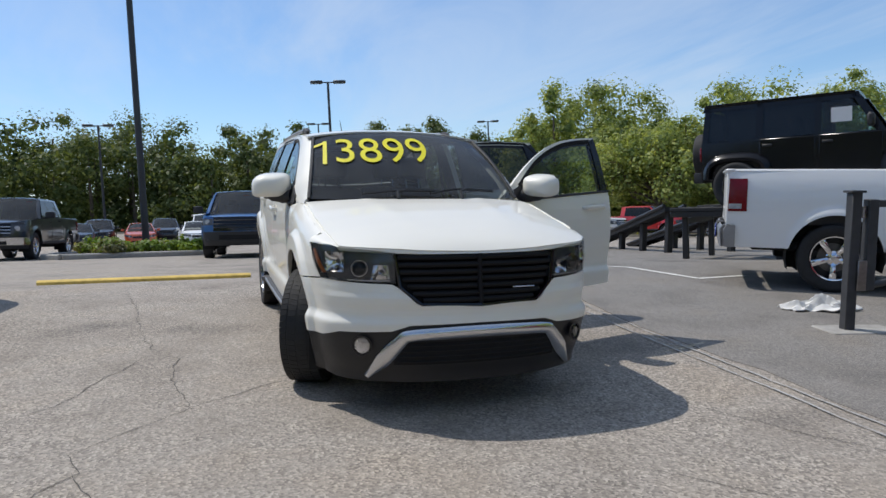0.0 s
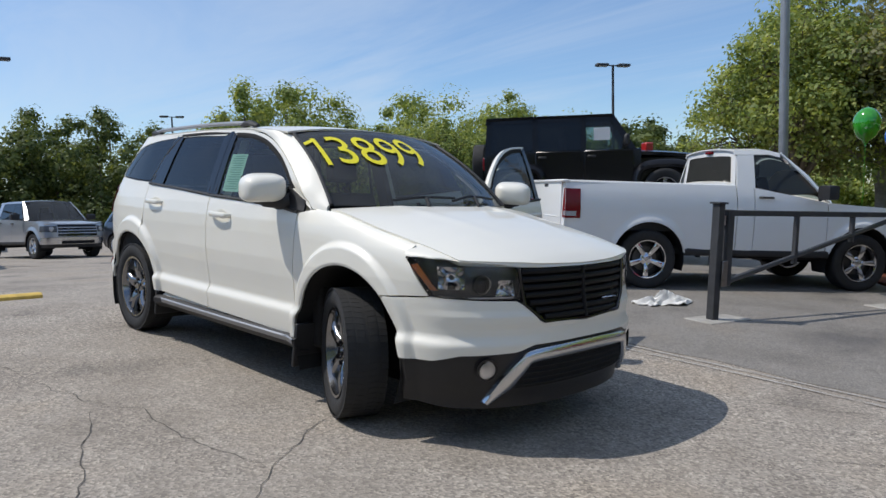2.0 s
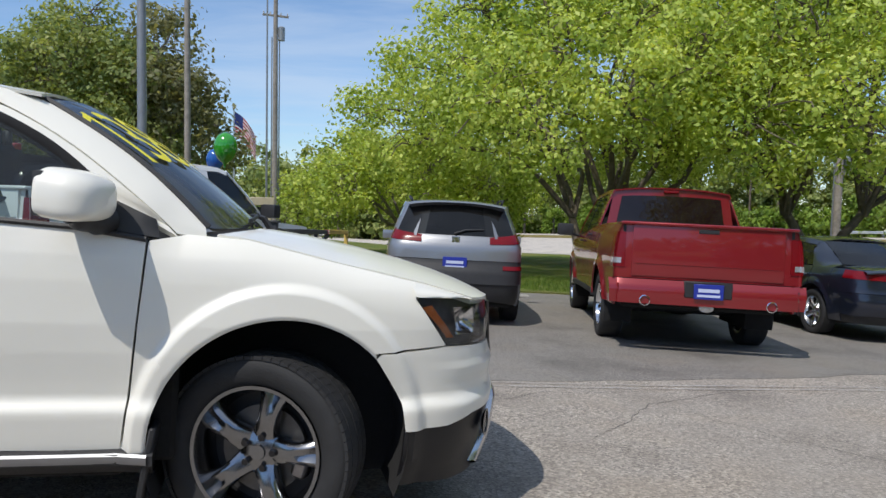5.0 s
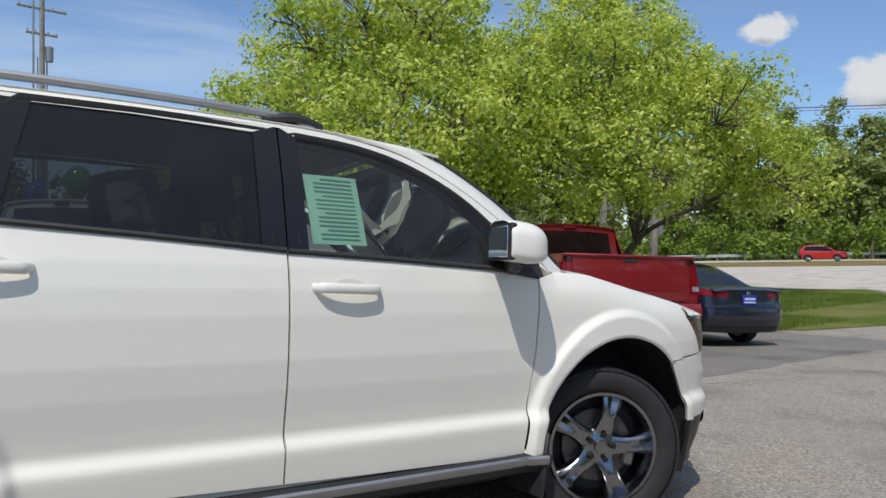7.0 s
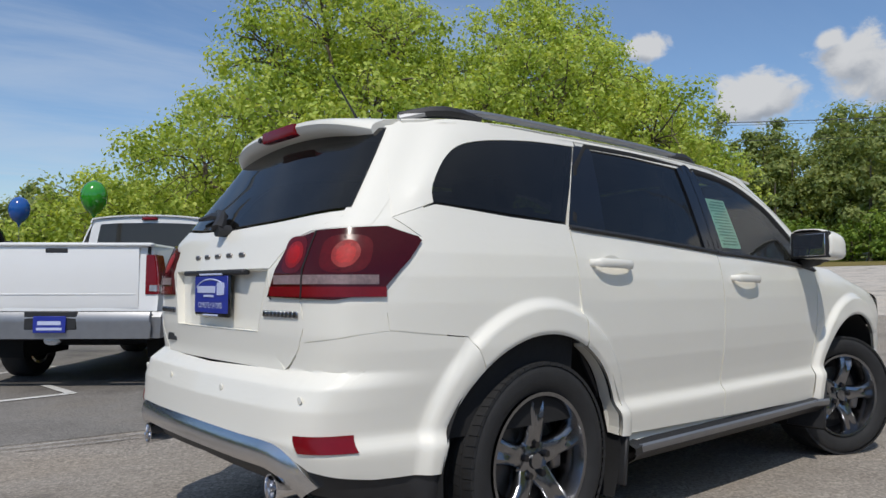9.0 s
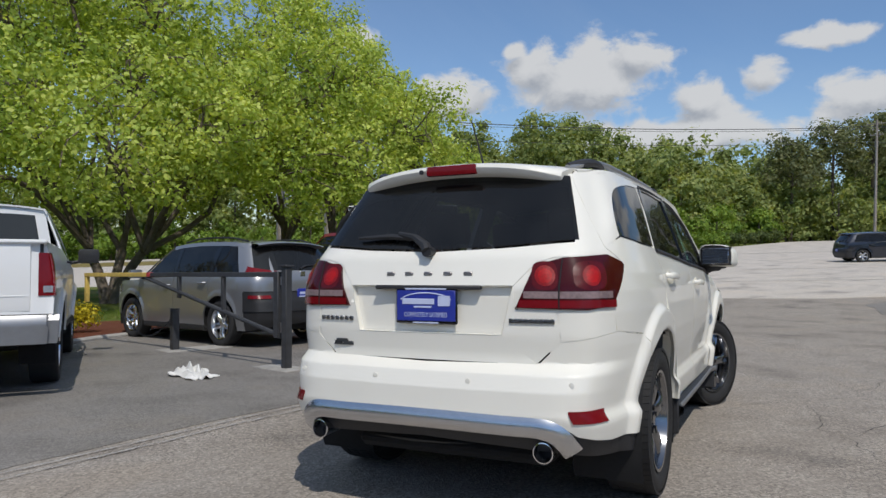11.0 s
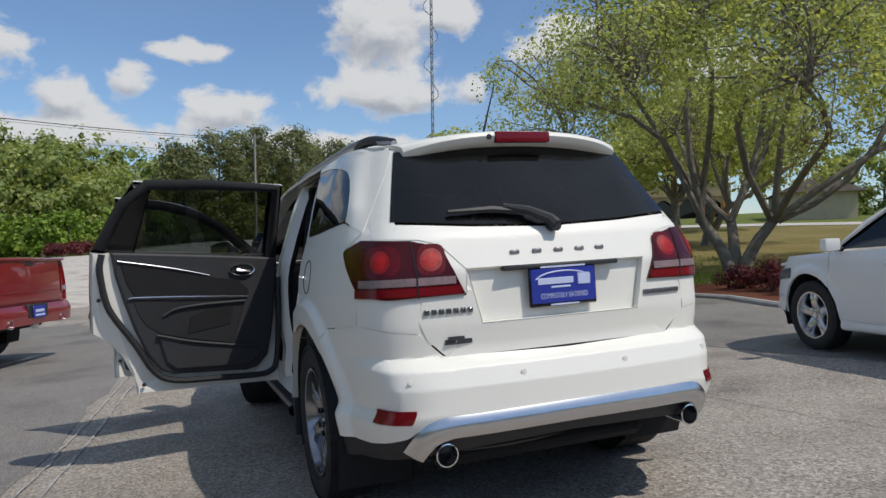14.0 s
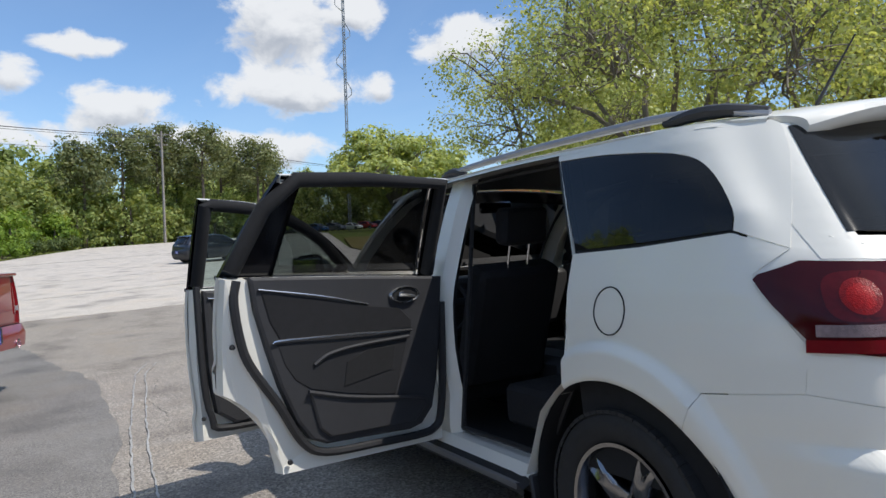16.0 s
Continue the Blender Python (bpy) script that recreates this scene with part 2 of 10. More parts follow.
LAMP_BLACK = material("lamp_bowl", (0.075, 0.078, 0.085), 0.25, spread=0.2, scale=20)
LENS_BAND = material("ribbed_band_lens", (0.24, 0.17, 0.17), 0.3, coat=0.2, spread=0.3, scale=80, bump=0.3, bump_scale=220)
PLATE_BLUE = material("plate_blue", (0.02, 0.035, 0.30), 0.4, spread=0.06, scale=30)
PLATE_LIGHT = material("plate_print", (0.55, 0.60, 0.80), 0.4, spread=0.05, scale=30)
PAPER = material("green_paper", (0.45, 0.72, 0.62), 0.8, spread=0.05, scale=12)
INK = material("ink", (0.03, 0.032, 0.034), 0.8, spread=0.05)
INK_SOFT = material("faint_print", (0.24, 0.44, 0.38), 0.8, spread=0.05)
GRILLE_BLACK = material("grille_black", (0.006, 0.006, 0.008), 0.55, spec=0.25, spread=0.15, scale=20)
YELLOW_PAINT = material("yellow_marker", (0.80, 0.72, 0.015), 0.5, spread=0.06, scale=12)
RAIL_GREY = material("satin_grey_trim", (0.33, 0.335, 0.35), 0.48, metal=0.8, spread=0.06, scale=14)
MIRROR = material("mirror_glass", (0.8, 0.8, 0.82), 0.02, metal=1.0)


# ---- ground and plants ----
def graph(name):
    mt = bpy.data.materials.new(name)
    mt.use_nodes = True
    return mt, mt.node_tree.nodes, mt.node_tree.links, mt.node_tree.nodes["Principled BSDF"]


def tex_noise(N, L, vec, scale, detail=4.0, rough=0.55):
    n = N.new("ShaderNodeTexNoise")
    n.inputs["Scale"].default_value, n.inputs["Detail"].default_value, n.inputs["Roughness"].default_value = scale, detail, rough
    L.new(vec, n.inputs["Vector"])
    return n.outputs["Fac"]


def ramp_of(N, L, fac, stops):
    r = N.new("ShaderNodeValToRGB")
    el = r.color_ramp.elements
    el[0].position, el[0].color = stops[0][0], (*stops[0][1], 1)
    el[1].position, el[1].color = stops[-1][0], (*stops[-1][1], 1)
    for p, c in stops[1:-1]:
        e = el.new(p)
        e.color = (*c, 1)
    L.new(fac, r.inputs[0])
    return r.outputs["Color"]


def blend_colors(N, L, fac, a, b, kind="MIX"):
    m = N.new("ShaderNodeMix")
    m.data_type, m.blend_type = "RGBA", kind
    for i, v in ((0, fac), (6, a), (7, b)):
        if isinstance(v, (int, float)):
            m.inputs[i].default_value = v
        elif isinstance(v, tuple):
            m.inputs[i].default_value = (*v, 1)
        else:
            L.new(v, m.inputs[i])
    return m.outputs[2]


def asphalt(name, stone, tar, worn, rough=0.85, grit=75.0, patchy=0.5, bump=0.5):
    """Stones of mixed tone in tar, with broad worn and oily places."""
    mt, N, L, p = graph(name)
    co = N.new("ShaderNodeTexCoord").outputs["Object"]
    vo = N.new("ShaderNodeTexVoronoi")
    vo.inputs["Scale"].default_value = grit
    L.new(co, vo.inputs["Vector"])
    sp = N.new("ShaderNodeSeparateColor")
    L.new(vo.outputs["Color"], sp.inputs[0])
    pebble = ramp_of(N, L, sp.outputs[0], [(0.0, tar), (0.35, tuple(0.5 * (a + b) for a, b in zip(tar, stone))), (0.8, stone), (1.0, tuple(min(1, 1.35 * v) for v in stone))])
    broad = tex_noise(N, L, co, 0.32, 5, 0.6)
    mid = tex_noise(N, L, co, 2.6, 6, 0.65)
    mx = N.new("ShaderNodeMath")
    mx.operation = "MULTIPLY_ADD"
    L.new(mid, mx.inputs[0])
    mx.inputs[1].default_value = 0.45
    L.new(broad, mx.inputs[2])
    fac = ramp_of(N, L, mx.outputs[0], [(0.60, (0, 0, 0)), (0.86, (patchy, patchy, patchy))])
    col = blend_colors(N, L, fac, pebble, blend_colors(N, L, 0.55, pebble, worn))
    oil = ramp_of(N, L, tex_noise(N, L, co, 0.9, 3, 0.5), [(0.30, (0.60, 0.60, 0.61)), (0.40, (0.86, 0.85, 0.84)), (0.52, (1, 1, 1)), (0.66, (1.0, 0.97, 0.93))])
    L.new(blend_colors(N, L, 1.0, col, oil, "MULTIPLY"), p.inputs["Base Color"])
    p.inputs["Roughness"].default_value = rough
    p.inputs["Specular IOR Level"].default_value = 0.35
    b = N.new("ShaderNodeBump")
    b.inputs["Strength"].default_value, b.inputs["Distance"].default_value = bump, 0.006
    L.new(vo.outputs["Distance"], b.inputs["Height"])
    L.new(b.outputs[0], p.inputs["Normal"])
    return mt


def turf(name, a, b, c):
    mt, N, L, p = graph(name)
    co = N.new("ShaderNodeTexCoord").outputs["Object"]
    fine = tex_noise(N, L, co, 14, 6, 0.75)
    col = ramp_of(N, L, fine, [(0.3, a), (0.7, b)])
    dry = ramp_of(N, L, tex_noise(N, L, co, 0.45, 5, 0.6), [(0.42, (0, 0, 0)), (0.66, (0.8, 0.8, 0.8))])
    L.new(blend_colors(N, L, dry, col, c), p.inputs["Base Color"])
    p.inputs["Roughness"].default_value = 0.95
    p.inputs["Specular IOR Level"].default_value = 0.1
    bu = N.new("ShaderNodeBump")
    bu.inputs["Strength"].default_value, bu.inputs["Distance"].default_value = 0.8, 0.05
    L.new(fine, bu.inputs["Height"])
    L.new(bu.outputs[0], p.inputs["Normal"])
    return mt


def foliage(name, dark, mid, light, through_light=0.4):
    """Leaves: tone by leaf and by bough, part of the light passing through."""
    mt, N, L, p = graph(name)
    g = N.new("ShaderNodeNewGeometry")
    co = N.new("ShaderNodeTexCoord").outputs["Object"]
    add = N.new("ShaderNodeMath")
    add.operation = "MULTIPLY_ADD"
    L.new(g.outputs["Random Per Island"], add.inputs[0])
    add.inputs[1].default_value = 0.45
    L.new(tex_noise(N, L, co, 0.55, 3, 0.6), add.inputs[2])
    col = ramp_of(N, L, add.outputs[0], [(0.42, dark), (0.70, mid), (1.0, light)])
    L.new(col, p.inputs["Base Color"])
    p.inputs["Roughness"].default_value = 0.55
    p.inputs["Specular IOR Level"].default_value = 0.3
    tr = N.new("ShaderNodeBsdfTranslucent")
    L.new(blend_colors(N, L, 1.0, col, (1.25, 1.15, 0.55), "MULTIPLY"), tr.inputs["Color"])
    mix = N.new("ShaderNodeMixShader")
    mix.inputs[0].default_value = through_light
    L.new(p.outputs[0], mix.inputs[1])
    L.new(tr.outputs[0], mix.inputs[2])
    L.new(mix.outputs[0], N["Material Output"].inputs["Surface"])
    return mt


ASPHALT = asphalt("worn_asphalt", (0.385, 0.344, 0.297), (0.150, 0.134, 0.118), (0.285, 0.253, 0.217), patchy=0.9)
ASPHALT_DARK = asphalt("dark_asphalt", (0.236, 0.219, 0.199), (0.108, 0.101, 0.093), (0.305, 0.280, 0.250), rough=0.7, grit=110, bump=0.3)
ROAD_GREY = asphalt("pale_road", (0.56, 0.51, 0.45), (0.40, 0.365, 0.325), (0.58, 0.53, 0.47), grit=60, bump=0.2)
CRACK = material("crack_tar", (0.075, 0.07, 0.064), 0.9, spread=0.3, scale=6)
CHALK = material("worn_white_line", (0.36, 0.35, 0.335), 0.85, spread=0.35, scale=18)
WHITE_LINE = material("white_line", (0.62, 0.61, 0.58), 0.8, spread=0.18, scale=12)
CONCRETE = material("concrete", (0.34, 0.325, 0.30), 0.9, spread=0.2, scale=9, bump=0.3, bump_scale=80)
YELLOW_KERB = material("yellow_kerb_paint", (0.62, 0.43, 0.10), 0.75, spread=0.25, scale=14, bump=0.2, bump_scale=60)
TURF = turf("turf", (0.056, 0.095, 0.016), (0.138, 0.190, 0.038), (0.215, 0.195, 0.070))
TURF_DRY = turf("dry_turf", (0.12, 0.11, 0.03), (0.24, 0.19, 0.07), (0.26, 0.20, 0.09))
MULCH = turf("red_mulch", (0.10, 0.030, 0.018), (0.21, 0.075, 0.045), (0.13, 0.06, 0.04))
BARK = material("bark", (0.13, 0.105, 0.082), 0.95, spread=0.4, scale=7, bump=0.9, bump_scale=22)
BARK_PALE = material("pale_bark", (0.20, 0.175, 0.145), 0.95, spread=0.35, scale=6, bump=0.7, bump_scale=18)
LEAF_BRIGHT = foliage("bright_leaves", (0.165, 0.255, 0.042), (0.44, 0.555, 0.105), (0.70, 0.76, 0.21), 0.45)
LEAF_OAK = foliage("oak_leaves", (0.19, 0.245, 0.085), (0.40, 0.46, 0.17), (0.62, 0.66, 0.29), 0.5)
LEAF_WOOD = foliage("wood_leaves", (0.113, 0.164, 0.051), (0.261, 0.329, 0.105), (0.463, 0.493, 0.187), 0.48)
LEAF_DARK = foliage("dark_leaves", (0.044, 0.071, 0.025), (0.109, 0.149, 0.048), (0.207, 0.241, 0.086), 0.42)
LEAF_GREY = foliage("grey_leaves", (0.11, 0.12, 0.06), (0.23, 0.235, 0.12), (0.37, 0.36, 0.19), 0.45)
LEAF_PINE = foliage("pine_needles", (0.085, 0.110, 0.050), (0.175, 0.205, 0.095), (0.30, 0.31, 0.15), 0.42)
LEAF_YELLOW = foliage("golden_leaves", (0.28, 0.24, 0.015), (0.55, 0.46, 0.02), (0.72, 0.60, 0.04), 0.35)
LEAF_RED = foliage("dark_red_leaves", (0.05, 0.012, 0.016), (0.13, 0.025, 0.032), (0.22, 0.06, 0.05), 0.3)
LEAF_HEDGE = foliage("hedge_leaves", (0.070, 0.126, 0.017), (0.168, 0.266, 0.035), (0.308, 0.406, 0.070), 0.38)
GRASS_BLADE = foliage("grass_blades", (0.06, 0.11, 0.012), (0.14, 0.22, 0.03), (0.24, 0.27, 0.07), 0.4)
PAINT_DEEP_BLACK = material("deep_black_paint", (0.006, 0.006, 0.008), 0.22, coat=0.0, spec=0.35, spread=0.1, scale=3)
POLE_GREY = material("galvanised_pole", (0.30, 0.31, 0.32), 0.5, metal=0.6, spread=0.15, scale=5)
POLE_DARK = material("bronze_pole", (0.040, 0.042, 0.046), 0.5, spread=0.12, scale=5)
POLE_WOOD = material("weathered_pole", (0.28, 0.25, 0.22), 0.9, spread=0.3, scale=6, bump=0.4, bump_scale=30)
BLACK_STEEL = material("black_steel", (0.016, 0.016, 0.018), 0.5, spread=0.2, scale=14, bump=0.1, bump_scale=60)
GATE_STEEL = material("weathered_black_steel", (0.045, 0.046, 0.050), 0.55, spread=0.3, scale=9, bump=0.15, bump_scale=70)
ALUMINIUM = material("aluminium", (0.60, 0.61, 0.62), 0.4, metal=0.8, spread=0.08, scale=6)
CREAM = material("cream_stucco", (0.50, 0.42, 0.29), 0.9, spread=0.12, scale=7, bump=0.2, bump_scale=60)
STUCCO_TAN = material("tan_stucco", (0.42, 0.30, 0.17), 0.9, spread=0.12, scale=1.5)
STUCCO_ORANGE = material("orange_stucco", (0.48, 0.20, 0.06), 0.9, spread=0.12, scale=1.5)
SIGN_BLACK = material("sign_board", (0.012, 0.014, 0.018), 0.4, spread=0.15, scale=5)
SIGN_WHITE = material("sign_letters", (0.60, 0.60, 0.62), 0.6, spread=0.05)
BALLOON_GREEN = material("green_balloon", (0.03, 0.28, 0.015), 0.14, coat=1.0, spread=0.05, scale=4)
BALLOON_BLUE = material("blue_balloon", (0.01, 0.09, 0.36), 0.14, coat=1.0, spread=0.05, scale=4)
FLAG_RED = material("flag_red", (0.42, 0.04, 0.05), 0.8, spread=0.08)
FLAG_WHITE = material("flag_white", (0.70, 0.70, 0.70), 0.8, spread=0.05)
FLAG_BLUE = material("flag_blue", (0.03, 0.05, 0.20), 0.8, spread=0.08)
CLOTH = material("white_cloth", (0.72, 0.71, 0.68), 0.95, spread=0.08, scale=20, bump=0.2, bump_scale=200)

# ---- mesh helpers ----
def part(name, bm, mat, parent=None, label="", smooth=True, kind=""):
    """Links a bmesh as one mesh object under a thing or a part."""
    me = bpy.data.meshes.new(name)
    if smooth:
        for f in bm.faces:
            f.smooth = True
    bm.to_mesh(me)
    bm.free()
    me.materials.append(mat)
    ob = new(name, me)
    ob.parent = parent
    if smooth:
        me.set_sharp_from_angle(angle=radians(38))
    if label or kind:
        tagged(ob, label, kind=kind)
    return ob


def thing(name, label, category, m=None, group="", kind=""):
    ob = tagged(new(name), label, category, group, kind)
    ob.empty_display_size = 0.2
    if m is not None:
        ob.matrix_world = m
    return ob


def add_box(bm, lo, hi, bevel=0.0, m=None, segments=1):
    b2 = bmesh.new()
    bmesh.ops.create_cube(b2, size=1)
    for v in b2.verts:
        v.co = Vector([lo[i] + (v.co[i] + 0.5) * (hi[i] - lo[i]) for i in range(3)])
    if bevel:
        bmesh.ops.bevel(b2, geom=b2.edges[:], offset=bevel, segments=segments, affect="EDGES", profile=0.7)
    if m is not None:
        b2.transform(m)
    merge(bm, b2)
    return bm


def merge(bm, other):
    me = bpy.data.meshes.new("tmp")
    other.to_mesh(me)
    other.free()
    bm.from_mesh(me)
    bpy.data.meshes.remove(me)
    return bm


def box_bm(lo, hi, bevel=0.0, m=None, segments=1):
    return add_box(bmesh.new(), lo, hi, bevel, m, segments)


def lathe(bm, profile, m=None, n=40, axis="Y", closed=False):
    """Turns (radius, offset) pairs about an axis."""
    rings = []
    for r, o in profile:
        ring = []
        for i in range(n):
            a = 2 * math.pi * i / n
            c, s = r * math.cos(a), r * math.sin(a)
            co = {"Y": (c, o, s), "Z": (c, s, o), "X": (o, c, s)}[axis]
            ring.append(bm.verts.new(m @ Vector(co) if m is not None else co))
        rings.append(ring)
    pairs = list(zip(rings, rings[1:])) + ([(rings[-1], rings[0])] if closed else [])
    for a, b in pairs:
        for i in range(n):
            bm.faces.new((a[i], a[(i + 1) % n], b[(i + 1) % n], b[i]))
    if not closed:
        for ring in (rings[0], rings[-1]):
            if (ring[0].co - ring[n // 2].co).length > 1e-4:
                bm.faces.new(ring)
    bmesh.ops.recalc_face_normals(bm, faces=bm.faces[:])
    return bm


def tube(bm, pts, radius, n=8, caps=True, flat=1.0):
    """A round bar along points; radius may be a list; flat squashes it across."""
    pts = [Vector(p) for p in pts]
    rad = radius if isinstance(radius, (list, tuple)) else [radius] * len(pts)
    rings, side = [], None
    for i, p in enumerate(pts):
        d = (pts[min(i + 1, len(pts) - 1)] - pts[max(i - 1, 0)]).normalized()
        if side is None:
            side = d.orthogonal().normalized() if abs(d.z) > 0.9 else d.cross(Vector((0, 0, 1))).normalized()
        side = (side - d * side.dot(d)).normalized()
        up = side.cross(d)
        rings.append([bm.verts.new(p + rad[i] * (math.cos(2 * math.pi * k / n) * side * flat + math.sin(2 * math.pi * k / n) * up)) for k in range(n)])
    for a, b in zip(rings, rings[1:]):
        for k in range(n):
            bm.faces.new((a[k], a[(k + 1) % n], b[(k + 1) % n], b[k]))
    if caps:
        bm.faces.new(rings[0][::-1])
        bm.faces.new(rings[-1])
    return bm


def along(pts, t):
    """The point at share t of a polyline, by length."""
    pts = [np.asarray(p, float) for p in pts]
    seg = [np.linalg.norm(b - a) for a, b in zip(pts, pts[1:])]
    want = t * sum(seg)
    for a, b, s in zip(pts, pts[1:], seg):
        if want <= s or b is pts[-1]:
            return a + (b - a) * (want / s if s > 1e-9 else 0)
        want -= s


def smooth_line(pts, n=6):
    """A Catmull-Rom curve through points."""
    p = [np.asarray(q, float) for q in pts]
    p = [2 * p[0] - p[1]] + p + [2 * p[-1] - p[-2]]
    out = []
    for i in range(1, len(p) - 2):
        for k in range(n):
            t = k / n
            out.append(0.5 * (2 * p[i] + (p[i + 1] - p[i - 1]) * t + (2 * p[i - 1] - 5 * p[i] + 4 * p[i + 1] - p[i + 2]) * t * t
                              + (3 * p[i] - p[i - 1] - 3 * p[i + 1] + p[i + 2]) * t ** 3))
    out.append(p[-2])
    return out


def coons(bottom, top, left, right, nu, nv):
    """A grid of points inside four border lines that meet at their ends."""
    B, T = [along(bottom, i / nu) for i in range(nu + 1)], [along(top, i / nu) for i in range(nu + 1)]
    L, R = [along(left, j / nv) for j in range(nv + 1)], [along(right, j / nv) for j in range(nv + 1)]
    c00, c10, c01, c11 = B[0], B[-1], T[0], T[-1]
    rows = []
    for j in range(nv + 1):
        v = j / nv
        rows.append([(1 - v) * B[i] + v * T[i] + (1 - i / nu) * L[j] + (i / nu) * R[j]
                     - ((1 - i / nu) * (1 - v) * c00 + (i / nu) * (1 - v) * c10 + (1 - i / nu) * v * c01 + (i / nu) * v * c11)
                     for i in range(nu + 1)])
    return rows


def sheet(rows, centre=(0, 0, 0.8), depth=0.018, bm=None):
    """A skin over a grid of 3D points, facing away from the centre, its rim turned inwards by depth."""
    bm = bm or bmesh.new()
    nv, nu = len(rows), len(rows[0])
    V = [[bm.verts.new(Vector(p)) for p in row] for row in rows]
    mid, c = Vector(rows[nv // 2][nu // 2]), Vector(centre)
    a, b = Vector(rows[nv // 2][-1]) - Vector(rows[nv // 2][0]), Vector(rows[-1][nu // 2]) - Vector(rows[0][nu // 2])
    out = a.cross(b)
    flip = out.dot(mid - c) < 0
    faces = []
    for j in range(nv - 1):
        for i in range(nu - 1):
            q = [V[j][i], V[j][i + 1], V[j + 1][i + 1], V[j + 1][i]]
            faces.append(bm.faces.new(q[::-1] if flip else q))
    if depth:
        loop = V[0] + [V[j][-1] for j in range(1, nv)] + V[-1][-2::-1] + [V[j][0] for j in range(nv - 2, 0, -1)]
        for f in faces:
            f.normal_update()
        inner = []
        for v in loop:
            n = Vector()
            for f in v.link_faces:
                n += f.normal
            inner.append(v.co - n.normalized() * depth if n.length > 1e-6 else v.co.copy())
        inn = [bm.verts.new(p) for p in inner]
        for i in range(len(loop)):
            k = (i + 1) % len(loop)
            q = [loop[i], inn[i], inn[k], loop[k]]
            bm.faces.new(q[::-1] if flip else q)
    return bm


def text_bm(words, size, spacing=1.0, bold=0.0):
    """Letters of the built-in font as a flat bmesh in x, y, centred on the origin."""
    cu = bpy.data.curves.new("letters", "FONT")
    cu.body, cu.size, cu.align_x, cu.align_y, cu.space_character = words, size, "CENTER", "CENTER", spacing
    cu.resolution_u, cu.offset = 4, bold
    ob = bpy.data.objects.new("letters", cu)
    scene.collection.objects.link(ob)
    me = bpy.data.meshes.new_from_object(ob.evaluated_get(bpy.context.evaluated_depsgraph_get()))
    bm = bmesh.new()
    bm.from_mesh(me)
    bpy.data.objects.remove(ob)
    bpy.data.curves.remove(cu)
    bpy.data.meshes.remove(me)
    return bm


